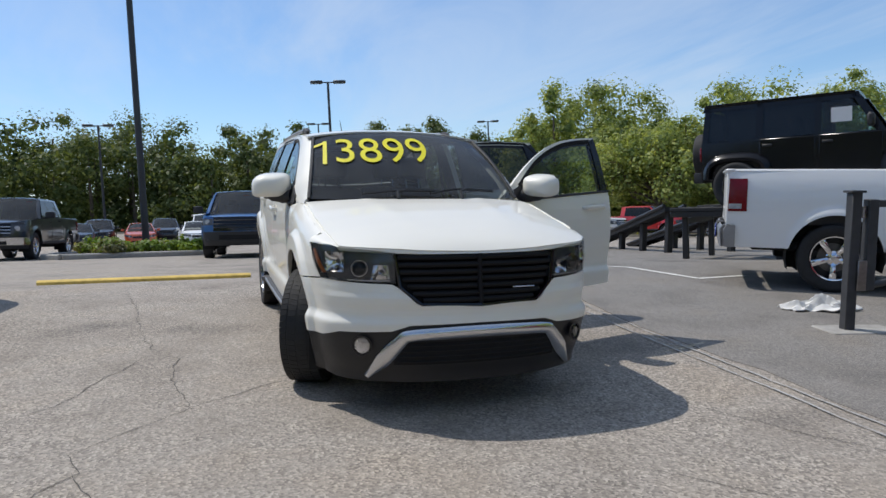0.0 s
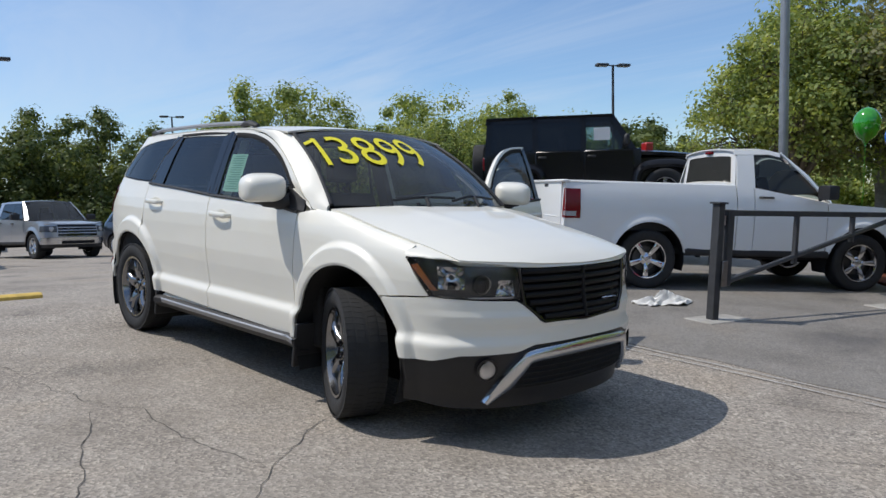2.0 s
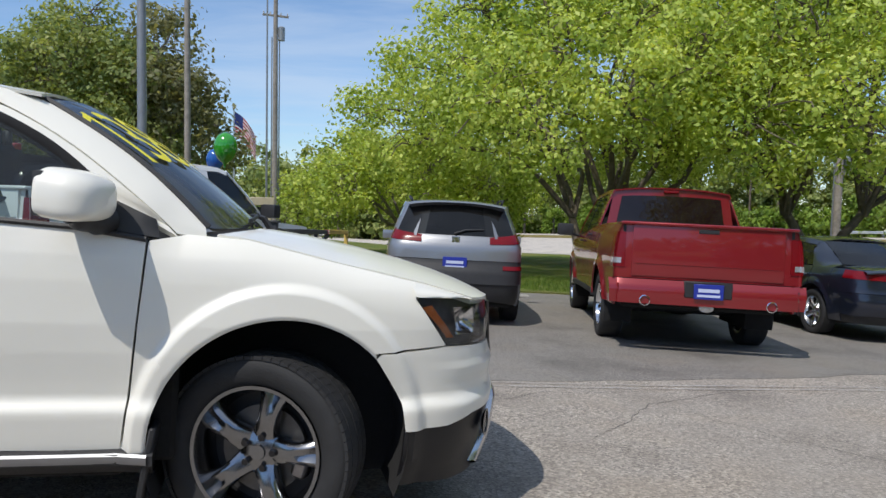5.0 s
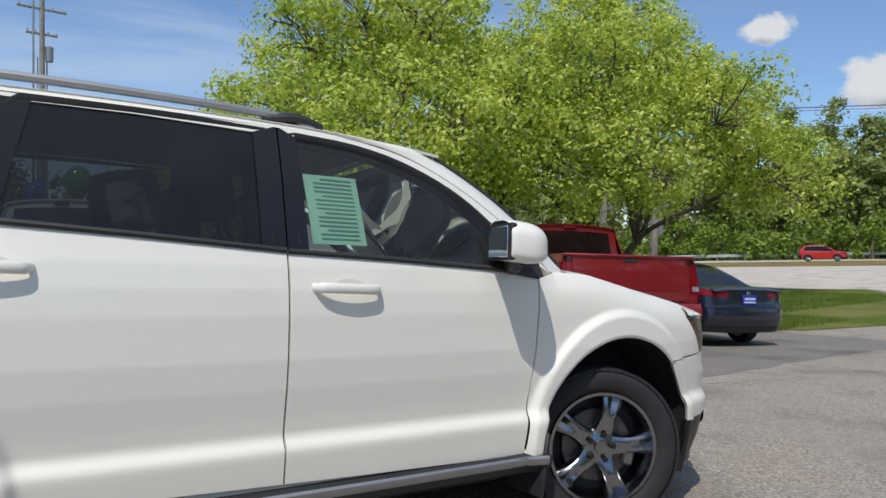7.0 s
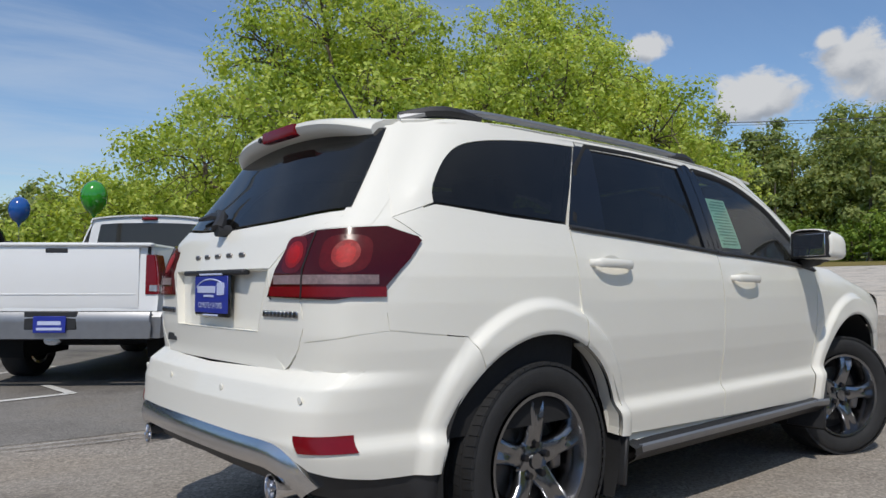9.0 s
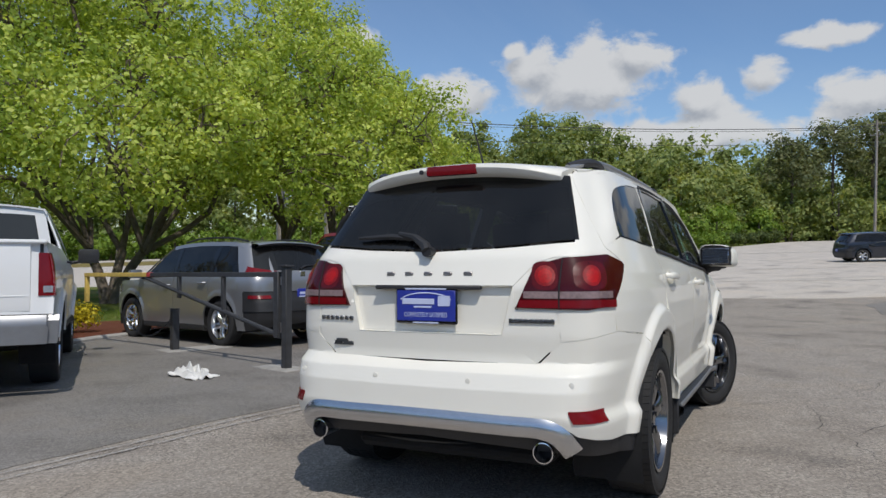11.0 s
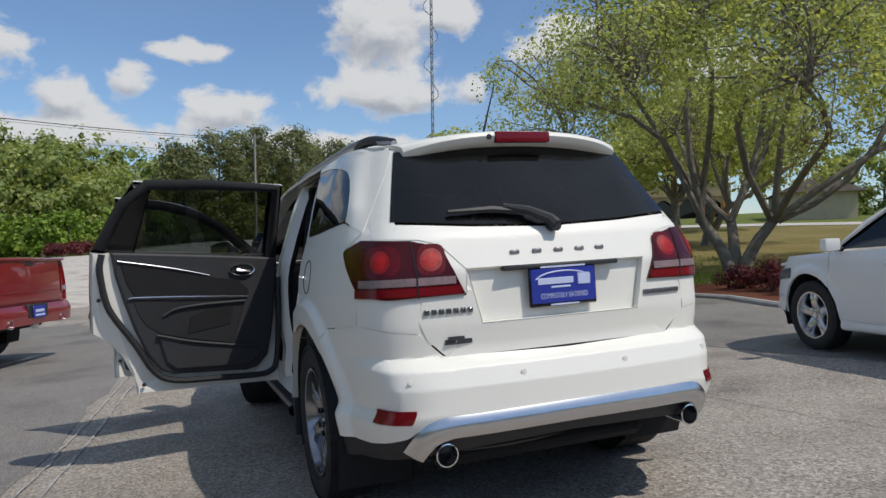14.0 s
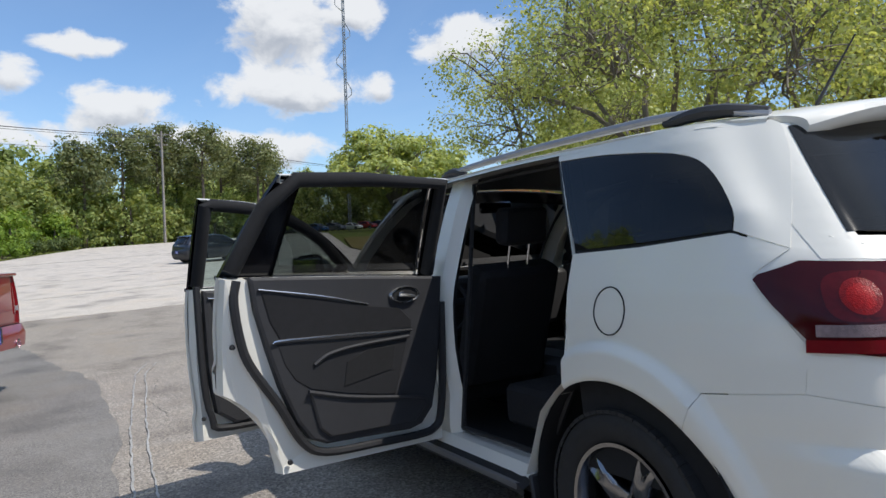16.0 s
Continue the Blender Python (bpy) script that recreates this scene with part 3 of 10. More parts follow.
# ---- wheels ----
def make_wheel(parent, m, radius=0.365, width=0.225, rim=0.245, spokes=5, rim_mat=DARK_CHROME, style="twin", detail=True, name="wheel"):
    """A wheel whose outer face looks along -Y of m."""
    w = new(name)
    w.parent = parent
    w.matrix_local = m
    h = width / 2
    bm = bmesh.new()
    R, r = radius, rim + 0.012
    lathe(bm, [(r, -h * 0.82), (r + 0.02, -h * 0.95), (R - 0.05, -h * 1.02), (R - 0.02, -h * 0.97), (R - 0.004, -h * 0.84), (R, -h * 0.5), (R, h * 0.5),
               (R - 0.004, h * 0.84), (R - 0.02, h * 0.97), (r + 0.02, h * 0.95), (r, h * 0.82)], n=64 if detail else 36, closed=True)
    bmesh.ops.recalc_face_normals(bm, faces=bm.faces[:])
    part("tyre", bm, RUBBER, w)
    if detail:
        bm = bmesh.new()
        # tread: shoulder blocks and ribs standing proud of the carcass
        for i in range(64):
            a = 2 * math.pi * i / 64
            for y0, y1, sk in ((-h * 0.98, -h * 0.62, 0.012), (-h * 0.52, -h * 0.1, -0.02), (h * 0.1, h * 0.52, 0.02), (h * 0.62, h * 0.98, -0.012)):
                bl = [Vector(((R + dz) * math.cos(a + da + s), y, (R + dz) * math.sin(a + da + s)))
                      for dz in (-0.012, 0.002 if abs(y0 + y1) < h else 0.001) for y, s in ((y0, 0), (y1, sk)) for da in (0, 0.090)]
                vs = [bm.verts.new(p) for p in bl]
                for q in ((4, 5, 7, 6), (0, 1, 5, 4), (2, 6, 7, 3), (0, 4, 6, 2), (1, 3, 7, 5)):
                    bm.faces.new([vs[k] for k in q])
        bmesh.ops.recalc_face_normals(bm, faces=bm.faces[:])
        part("tread", bm, RUBBER, w, kind="stuff")
    bm = bmesh.new()
    lathe(bm, [(rim + 0.004, -h * 0.86), (rim + 0.010, -h * 0.92), (rim - 0.004, -h * 0.90), (rim - 0.016, -h * 0.6), (rim - 0.03, 0.0), (rim - 0.02, h * 0.9), (rim + 0.008, h * 0.92)],
          n=56 if detail else 32, closed=True)
    face = -h * 0.72
    for i in range(spokes):
        a0 = 2 * math.pi * i / spokes + math.pi / 2
        ri, ro, steps = 0.035, rim - 0.006, 14 if detail else 6
        d, n = Vector((math.cos(a0), 0, math.sin(a0))), Vector((-math.sin(a0), 0, math.cos(a0)))
        rows = []
        for k in range(steps + 1):
            f = k / steps
            if style == "twin":
                # broad root, slim waist, forked foot
                ww = 0.037 + 0.022 * (1 - f) ** 3 + 0.026 * max(f - 0.45, 0) ** 1.5 / 0.41
                fork = min(max((f - 0.50) / 0.35, 0), 1)
                yy = face + 0.034 * (1 - f) ** 1.6 - 0.010 * math.sin(math.pi * f) + 0.012 * f ** 4
                prof = ((-1, 0.042), (-0.96, 0.014), (-0.80, 0.001), (-0.50, -0.005 - 0.002 * fork), (-0.20, -0.006 + 0.012 * fork), (0, -0.006 + 0.017 * fork), (0.20, -0.006 + 0.012 * fork), (0.50, -0.005 - 0.002 * fork), (0.80, 0.001), (0.96, 0.014), (1, 0.042))
            else:
                ww = 0.030 + 0.016 * f
                yy = face + 0.030 * (1 - f) ** 2 - 0.006 * math.sin(math.pi * f)
                prof = ((-1, 0.03), (-0.8, 0.004), (0, -0.006), (0.8, 0.004), (1, 0.03))
            rr = ri + (ro - ri) * f
            rows.append([d * rr + n * ww * c + Vector((0, yy + dy, 0)) for c, dy in prof])
        sheet(rows, centre=(0, 0.2, 0), depth=0.0, bm=bm)
    lathe(bm, [(0.0005, face + 0.016), (0.07, face + 0.021), (0.086, face + 0.034), (0.086, 0.0)], n=30)
    part("rim", bm, rim_mat, w)
    bm = bmesh.new()
    lathe(bm, [(0.0005, face + 0.006), (0.028, face + 0.007), (0.031, face + 0.02)], n=20)
    part("hub_cap", bm, SATIN if rim_mat is not DARK_CHROME else DARK_CHROME, w)
    for i in range(5 if detail else 0):
        a = 2 * math.pi * i / 5 + math.pi / 2
        # gloss black puts the shade of the nut holes into the nuts' colour
        part("wheel_nut", lathe(bmesh.new(), [(0.0005, face + 0.003), (0.013, face + 0.003), (0.0135, face + 0.03)], pose(0.060 * math.cos(a), 0, 0.060 * math.sin(a)), n=8), PLASTIC_GLOSS, w)
    bm = bmesh.new()
    lathe(bm, [(0.06, -0.01), (rim * 0.68, -0.01), (rim * 0.68, 0.012), (0.06, 0.012)], n=32, closed=True)
    part("brake_disc", bm, BRAKE_IRON, w)
    if detail:
        bm = box_bm((0.03, -0.035, -0.06), (0.09, 0.045, 0.06), 0.012, pose(0.10, 0, 0.0))
        part("brake_calliper", bm, STEEL, w)
    bm = bmesh.new()
    lathe(bm, [(0.0005, 0.03), (rim - 0.025, 0.03), (rim - 0.025, 0.04), (0.0005, 0.041)], n=24)
    part("wheel_back", bm, PLASTIC, w)
    return w

# ---- the white sport utility vehicle, in its own metres: nose along +x, left side +y ----
def table(pairs):
    xs, ys = zip(*pairs)
    return lambda v: float(np.interp(v, xs, ys))


class Body:
    """A car's skin: plan contours stacked over height. k runs from the nose's middle (0) round the side to the tail's middle (last)."""

    def __init__(self, front, mid, back, nose, tail, width, flares=(), roll=None):
        self.front, self.mid, self.back = front, mid, back
        self.nose, self.tail, self.width, self.flares, self.roll = table(nose), table(tail), table(width), flares, roll
        self.last = len(front) + len(mid) + len(back) - 1
        self.cache = {}

    def contour(self, z):
        key = round(z, 3)
        if key not in self.cache:
            f, r, w = self.nose(z), self.tail(z), self.width(z)
            pts = [(f + dx, y * w) for dx, y in self.front] + [(max(x, r + 0.30) if j == len(self.mid) - 1 else x, y * w) for j, (x, y) in enumerate(self.mid)] + [(r + dx, y * w) for dx, y in self.back]
            first, end = (pts[1][0], -pts[1][1]), (pts[-2][0], -pts[-2][1])
            p = [np.array(q) for q in [first] + pts + [end]]
            out = []
            for i in range(1, len(p) - 2):
                for j in range(10):
                    t = j / 10
                    out.append(0.5 * (2 * p[i] + (p[i + 1] - p[i - 1]) * t + (2 * p[i - 1] - 5 * p[i] + 4 * p[i + 1] - p[i + 2]) * t * t
                                      + (3 * p[i] - p[i - 1] - 3 * p[i + 1] + p[i + 2]) * t ** 3))
            out.append(p[-2])
            self.cache[key] = np.array(out)
        return self.cache[key]

    def ring(self, k, z, inset=0.0):
        """The skin's point at ring share k (negative: the right side) and height z."""
        c = self.contour(z)
        s = min(max(abs(k), 0), self.last) * 10
        i = min(int(s), len(c) - 2)
        p = c[i] + (c[i + 1] - c[i]) * (s - i)
        x, y = p
        y = y + self.flare(x, z)
        if inset:
            d = c[min(i + 1, len(c) - 1)] - c[max(i - 1, 0)]
            n = np.array((d[1], -d[0])) / (np.linalg.norm(d) + 1e-9)
            x, y = x + n[0] * inset, y + n[1] * inset
        return (x, y if k >= 0 else -y, z)

    def flare(self, x, z):
        add = 0.0
        for hx, hz, r, out in self.flares:
            d = math.hypot(x - hx, z - hz)
            up = max(z - hz, 0.0) / (d + 1e-9)
            f = min(max((r + 0.088 + 0.047 * up * up - d) / 0.042, 0), 1)
            lip = min(max((r + 0.016 - d) / 0.016, 0), 1)
            add = max(add, out * f * f * (3 - 2 * f) * (1 + 0.16 * min(max((r + 0.10 - d) / 0.10, 0), 1)) - 0.008 * lip * lip)
        return add

    def side(self, x, z, s=1, inset=0.0):
        """The skin's point on the flank at length x and height z."""
        c = self.contour(z)
        n = len(c)
        a, b = int(n * 0.16), int(n * 0.90)
        y = float(np.interp(-x, -c[a:b, 0], c[a:b, 1])) + self.flare(x, z)
        if self.roll:
            y = self.roll(x, y, z)
        return (x, s * (y - inset), z)

    def k_at(self, x, z=0.8):
        c = self.contour(z)
        n = len(c)
        a, b = int(n * 0.16), int(n * 0.92)
        return float(np.interp(-x, -c[a:b, 0], np.arange(a, b))) / 10

    def k_front(self, y, z):
        c = self.contour(z)
        m = int(len(c) * 0.3)
        return float(np.interp(y, c[:m, 1], np.arange(m))) / 10

    def k_back(self, y, z):
        c = self.contour(z)[::-1]
        m = int(len(c) * 0.22)
        return self.last - float(np.interp(y, c[:m, 1], np.arange(m))) / 10


HOOD_Z = table([(1.15, 1.172), (1.35, 1.165), (1.6, 1.135), (1.85, 1.09), (2.05, 1.045), (2.2, 1.003), (2.32, 0.962), (2.40, 0.926), (2.44, 0.900), (2.462, 0.876)])
HOOD_Y = table([(1.15, 0.80), (1.6, 0.80), (1.9, 0.79), (2.17, 0.765), (2.3, 0.74)])


def hood_point(x, y):
    s = abs(y) / 0.78
    crease = 0.005 * math.exp(-((abs(y) - 0.34 - 0.12 * (1.9 - x)) / 0.05) ** 2) * min(max((2.3 - x) / 0.5, 0), 1)
    f = min(max((1.75 - x) / 0.55, 0), 1)
    return (x, y, HOOD_Z(x) - (0.072 - 0.036 * f * f * (3 - 2 * f)) * s ** 2.6 + crease)


def fender_roll(x, y, z):
    """Rounds the fender's top over to the bonnet's edge."""
    if x < 1.0:
        return y
    top = hood_point(x, HOOD_Y(x))[2]
    f = min(max((z - (top - 0.15)) / 0.15, 0), 1)
    return y - (y - HOOD_Y(x) - 0.006) * (1 - math.sqrt(1 - f * f)) * min((x - 1.0) / 0.12, 1)


SUV = Body(front=[(0, 0), (-0.018, 0.30), (-0.075, 0.52), (-0.165, 0.70), (-0.315, 0.832)],
           mid=[(1.93, 0.885), (1.45, 0.898), (0.95, 0.892), (0.2, 0.900), (-0.6, 0.900), (-1.1, 0.897), (-1.5, 0.897), (-1.86, 0.868)],
           back=[(0.19, 0.80), (0.062, 0.69), (0.018, 0.42), (0, 0)],
           nose=[(0.2, 2.45), (0.3, 2.475), (0.42, 2.49), (0.5, 2.497), (0.545, 2.486), (0.575, 2.484), (0.61, 2.489), (0.64, 2.488), (0.67, 2.474), (0.72, 2.462), (0.82, 2.462), (0.89, 2.450), (1.0, 2.42)],
           tail=[(0.25, -2.27), (0.35, -2.33), (0.42, -2.375), (0.52, -2.41), (0.62, -2.405), (0.69, -2.38), (0.735, -2.315), (0.85, -2.33), (1.06, -2.325), (1.20, -2.275),
                 (1.28, -2.21), (1.45, -2.085), (1.6, -1.985), (1.7, -1.93)],
           width=[(0.2, 0.93), (0.30, 0.962), (0.36, 0.976), (0.47, 0.991), (0.490, 0.9915), (0.503, 0.986), (0.528, 0.967), (0.545, 0.963), (0.60, 0.971), (0.70, 0.989), (0.8, 1.0), (0.95, 1.0), (1.04, 0.992), (1.12, 0.975),
                  (1.17, 0.958), (1.3, 0.912), (1.45, 0.855), (1.58, 0.797), (1.64, 0.765), (1.70, 0.72)],
           flares=[(1.50, 0.365, 0.468, 0.030), (-1.445, 0.365, 0.468, 0.030)], roll=fender_roll)

ROOF_Z = table([(-2.05, 1.662), (-1.8, 1.682), (-1.4, 1.700), (-0.6, 1.712), (0.0, 1.705), (0.35, 1.688), (0.66, 1.655), (0.8, 1.63)])


def roof_edge(x, s=1):
    z = ROOF_Z(x) - 0.055
    return SUV.side(x, z, s)


def roof_point(x, u):
    """u from -1 to 1 across."""
    e = roof_edge(x)
    return (x, e[1] * u, ROOF_Z(x) - 0.055 * abs(u) ** 2.4)


def screen_point(u, v):
    """The windscreen: u across, v from the scuttle (0) to the roof (1)."""
    b = np.array((1.395 - 0.20 * u * u, 0.775 * u, 1.158 - 0.008 * u * u))
    t = np.array((0.665 - 0.075 * u * u, 0.652 * u, 1.650 - 0.055 * u * u))
    p = b + (t - b) * v
    p[0] += 0.03 * math.sin(math.pi * v)
    p[2] += 0.022 * math.sin(math.pi * v)
    return tuple(p)


# outer line of the door frames and the lower line of the cant rail
FRAME_TOP = smooth_line([(1.105, 1.12), (0.98, 1.235), (0.72, 1.43), (0.46, 1.565), (0.22, 1.622), (-0.11, 1.643), (-0.6, 1.650), (-1.0, 1.645)], 5)
GLASS_TOP = smooth_line([(0.87, 1.245), (0.66, 1.415), (0.42, 1.53), (0.20, 1.582), (-0.04, 1.602)], 5)
HX, RX, HZ, AR = 1.50, -1.445, 0.365, 0.468     # wheel openings


def arch(cx, a0, a1, n=16, r=AR):
    return [(cx + r * math.cos(math.radians(a0 + (a1 - a0) * i / n)), HZ + r * math.sin(math.radians(a0 + (a1 - a0) * i / n))) for i in range(n + 1)]


def side_sheet(bottom, top, left, right, nu, nv, s, inset=0.0, depth=0.02, bm=None):
    """A panel on the flank from four border lines in (x, z)."""
    g = coons(bottom, top, left, right, nu, nv)
    return sheet([[SUV.side(p[0], p[1], s, inset) for p in row] for row in g], depth=depth, bm=bm)


def ring_sheet(bottom, top, left, right, nu, nv, s=1, inset=0.0, depth=0.02, bm=None, body=None):
    """A panel round a corner from four border lines in (ring share, z)."""
    g = coons(bottom, top, left, right, nu, nv)
    b = body or SUV
    return sheet([[b.ring(s * max(p[0], 1e-4) if s else p[0], p[1], inset) for p in row] for row in g], depth=depth, bm=bm)


def strip(a, b, n, bulge=0.0, rows=3, centre=(0, 0, 0.8), depth=0.015, wide=0.0):
    """A skin between two 3D lines; wide: the half width towards which its bulge grows."""
    grid = []
    for j in range(rows + 1):
        f = j / rows
        line = []
        for i in range(n + 1):
            p, q = along(a, i / n), along(b, i / n)
            m = p + (q - p) * f
            out = m - np.array((m[0], 0, 0.9))
            line.append(m + out / (np.linalg.norm(out) + 1e-9) * bulge * ((abs(m[1]) / wide) ** 3 if wide else 1.0) * math.sin(math.pi * f))
        grid.append(line)
    return sheet(grid, centre, depth)


def hand_handle(parent, s, x, z):
    """A pull handle over its hollow."""
    y = SUV.side(x, z, s)[1]
    bm = bmesh.new()
    lathe(bm, [(0.0005, 0.012), (0.035, 0.011), (0.05, 0.002), (0.055, -0.001)], Matrix.Translation((x + 0.01, y, z - 0.004)) @ pose(0, 0, 0, 0, 0, 180 if s > 0 else 0) @ Matrix.Diagonal((1.35, 1, 0.75, 1)), n=28)
    hollow = part("handle_hollow", bm, PAINT_WHITE, parent)
    bm = bmesh.new()
    pts = [(x - 0.125, y - s * 0.002, z + 0.004), (x - 0.105, y + s * 0.030, z + 0.004), (x - 0.03, y + s * 0.042, z + 0.002), (x + 0.05, y + s * 0.040, z), (x + 0.11, y + s * 0.030, z - 0.002), (x + 0.13, y - s * 0.002, z - 0.003)]
    tube(bm, smooth_line(pts, 4), [0.019 if 3 < i < 17 else 0.015 for i in range(21)], n=10, flat=0.55)
    part("handle", bm, PAINT_WHITE, parent)
    return hollow


def door_parts(door, s, front, right_glass):
    """Skin, frame, pane and lining of one side door, in the car's own coordinates."""
    if front:
        x0, x1 = -0.108, 0.972                      # rear and front seams
        bottom = [(x1 - 0.03, 0.352), (x0, 0.376)]
        left = [(x1 - 0.03, 0.352), (0.957, 0.50), (0.977, 0.75), (0.993, 0.95), (1.003, 1.105)]
        right = [(x0, 0.376), (x0 - 0.003, 0.8), (x0 - 0.006, 1.176)]
        top = [(1.003, 1.105), (0.77, 1.136), (0.3, 1.160), (x0 - 0.006, 1.176)]
    else:
        x0, x1 = -1.212, -0.116
        bottom = [(x1, 0.376), (-0.982, 0.400)]
        left = [(x1, 0.376), (x1 - 0.003, 0.8), (x1 - 0.006, 1.178)]
        right = [(-0.982, 0.400)] + arch(RX, 8, 61, 14) + [(-1.220, 0.90), (-1.222, 1.0), (-1.218, 1.244)]
        top = [(x1 - 0.006, 1.178), (-0.60, 1.210), (-1.218, 1.244)]
    part("door_skin", side_sheet(bottom, top, left, right, 66, 84, s, depth=0.03), PAINT_WHITE, door)
    # frame round the pane: white outside
    if front:
        outer = [p for p in FRAME_TOP if p[0] >= -0.108] + [np.array((-0.110, 1.643))]
        inner = GLASS_TOP
    else:
        outer = [np.array((-0.114, 1.643))] + [p for p in FRAME_TOP if p[0] < -0.114]
        inner = [(-0.20, 1.605), (-0.6, 1.616), (-1.0, 1.610)]
    a = [SUV.side(p[0], p[1] - 0.004, s) for p in outer]
    b = [SUV.side(p[0], p[1], s, 0.004) for p in inner]
    part("window_frame", strip(a, b, 24, rows=2, depth=0.03), PAINT_WHITE, door)
    # black pillar covers and sail
    if front:
        post = side_sheet([(-0.035, 1.182), (-0.112, 1.179)], [(-0.04, 1.602), (-0.108, 1.640)], [(-0.035, 1.182), (-0.04, 1.602)], [(-0.112, 1.179), (-0.108, 1.640)], 4, 12, s, 0.003)
        part("pillar_cover", post, PLASTIC_GLOSS, door)
        sail = side_sheet([(1.045, 1.11), (0.80, 1.140)], [(1.03, 1.175), (0.87, 1.245)], [(1.045, 1.11), (1.03, 1.175)], [(0.80, 1.140), (0.87, 1.245)], 6, 6, s, 0.0)
        part("mirror_sail", sail, PLASTIC, door)
        pane = side_sheet([(0.80, 1.145), (-0.035, 1.186)], GLASS_TOP, [(0.80, 1.145), (0.87, 1.245)], [(-0.035, 1.186), (-0.04, 1.602)], 20, 12, s, 0.012, depth=0.004)
    else:
        post = side_sheet([(-0.118, 1.180), (-0.205, 1.186)], [(-0.114, 1.640), (-0.205, 1.605)], [(-0.118, 1.180), (-0.114, 1.640)], [(-0.205, 1.186), (-0.205, 1.605)], 4, 12, s, 0.003)
        part("pillar_cover", post, PLASTIC_GLOSS, door)
        post = side_sheet([(-0.985, 1.232), (-1.218, 1.246)], [(-0.90, 1.612), (-1.0, 1.640)], [(-0.985, 1.232), (-0.90, 1.612)], [(-1.218, 1.246), (-1.11, 1.46), (-1.0, 1.640)], 4, 12, s, 0.003)
        part("pillar_cover", post, PLASTIC_GLOSS, door)
        pane = side_sheet([(-0.205, 1.188), (-0.985, 1.234)], [(-0.205, 1.605), (-0.6, 1.616), (-0.90, 1.612)], [(-0.205, 1.188), (-0.205, 1.605)], [(-0.985, 1.234), (-0.90, 1.612)], 16, 12, s, 0.012, depth=0.004)
    part("pane", pane, right_glass, door)
    seal = [SUV.side(p[0], p[1] - 0.002, s, -0.004) for p in top]
    bm = bmesh.new()
    tube(bm, seal, 0.011, n=6)
    part("window_seal", bm, PLASTIC, door)
    hand_handle(door, s, (0.095 if front else -1.015), (1.045 if front else 1.098))
    # inside: white return, black seal, lining
    poly = [np.array(p) for p in bottom] + [np.array(p) for p in right][1:] + [np.array(p) for p in top][::-1][1:] + [np.array(p) for p in left][::-1][1:-1]
    cx, cz = np.mean([p[0] for p in poly]), np.mean([p[1] for p in poly])

    def inner_plate(shrink, y_off, mat, name, lab="", bevel=0.02):
        bm = bmesh.new()
        ring0, ring1 = [], []
        for p in poly:
            q = np.array((cx + (p[0] - cx) * shrink, cz + (p[1] - cz) * shrink))
            ysk = SUV.side(q[0], q[1], s)[1]
            ring0.append(bm.verts.new((q[0], ysk - s * (y_off - bevel), q[1])))
            q2 = np.array((cx + (p[0] - cx) * (shrink - 0.02), cz + (p[1] - cz) * (shrink - 0.02)))
            ring1.append(bm.verts.new((q2[0], SUV.side(q2[0], q2[1], s)[1] - s * y_off, q2[1])))
        n = len(poly)
        for i in range(n):
            bm.faces.new((ring0[i], ring0[(i + 1) % n], ring1[(i + 1) % n], ring1[i]))
        bm.faces.new(ring1)
        bmesh.ops.triangulate(bm, faces=[f for f in bm.faces if len(f.verts) > 4])
        return part(name, bm, mat, door, lab, smooth=False)

    inner_plate(0.995, 0.075, PAINT_WHITE, "door_return", "white painted inner metal of the door", 0.055)
    if front:
        edge = [(0.86, 0.47), (0.80, 0.44), (0.08, 0.45), (-0.02, 0.52), (-0.055, 0.75), (-0.065, 1.165), (0.4, 1.145), (0.86, 1.12), (0.91, 0.95), (0.89, 0.7)]
    else:
        edge = [(-0.225, 0.56), (-0.29, 0.492), (-0.36, 0.478), (-0.80, 0.505), (-0.865, 0.535), (-0.93, 0.625), (-1.0, 0.78), (-1.05, 0.93), (-1.10, 1.10), (-1.12, 1.235), (-0.6, 1.205), (-0.15, 1.174), (-0.170, 0.9), (-0.195, 0.7)]
    # one plane for the whole lining, just inside the curved skin all round
    rim = np.array([(p[0], p[1], 1.0) for p in poly])
    skin_y = np.array([abs(SUV.side(p[0], p[1], s)[1]) for p in poly])
    fit = np.linalg.lstsq(rim, skin_y, rcond=None)[0]
    fit[2] -= max(0.0, float((rim @ fit - skin_y).max()) - 0.022)
    yl = lambda x, z, d: s * (fit[0] * x + fit[1] * z + fit[2] - d)

    def plate(points, depth, name, mat, lab="", thick=0.02, owner=None, inner=0.97):
        """A bevelled flat panel on the inside of the door."""
        bm = bmesh.new()
        mx, mz = np.mean([p[0] for p in points]), np.mean([p[1] for p in points])
        rings = [[bm.verts.new((mx + (x - mx) * k, yl(mx + (x - mx) * k, mz + (z - mz) * k, d), mz + (z - mz) * k)) for x, z in points] for k, d in ((1.0, depth - thick), (1.0, depth - 0.006), (inner, depth))]
        n = len(points)
        for a, b in zip(rings, rings[1:]):
            for q in range(n):
                bm.faces.new((a[q], a[(q + 1) % n], b[(q + 1) % n], b[q]))
        bmesh.ops.triangulate(bm, faces=[bm.faces.new(rings[-1])])
        bmesh.ops.recalc_face_normals(bm, faces=bm.faces[:])
        return part(name, bm, mat, owner or door, lab, smooth=False)

    lining = plate([tuple(p) for p in edge], 0.115, "door_lining", TRIM_GREY, "grey plastic inner door panel", 0.06)
    mx, mz = np.mean([p[0] for p in edge]), np.mean([p[1] for p in edge])
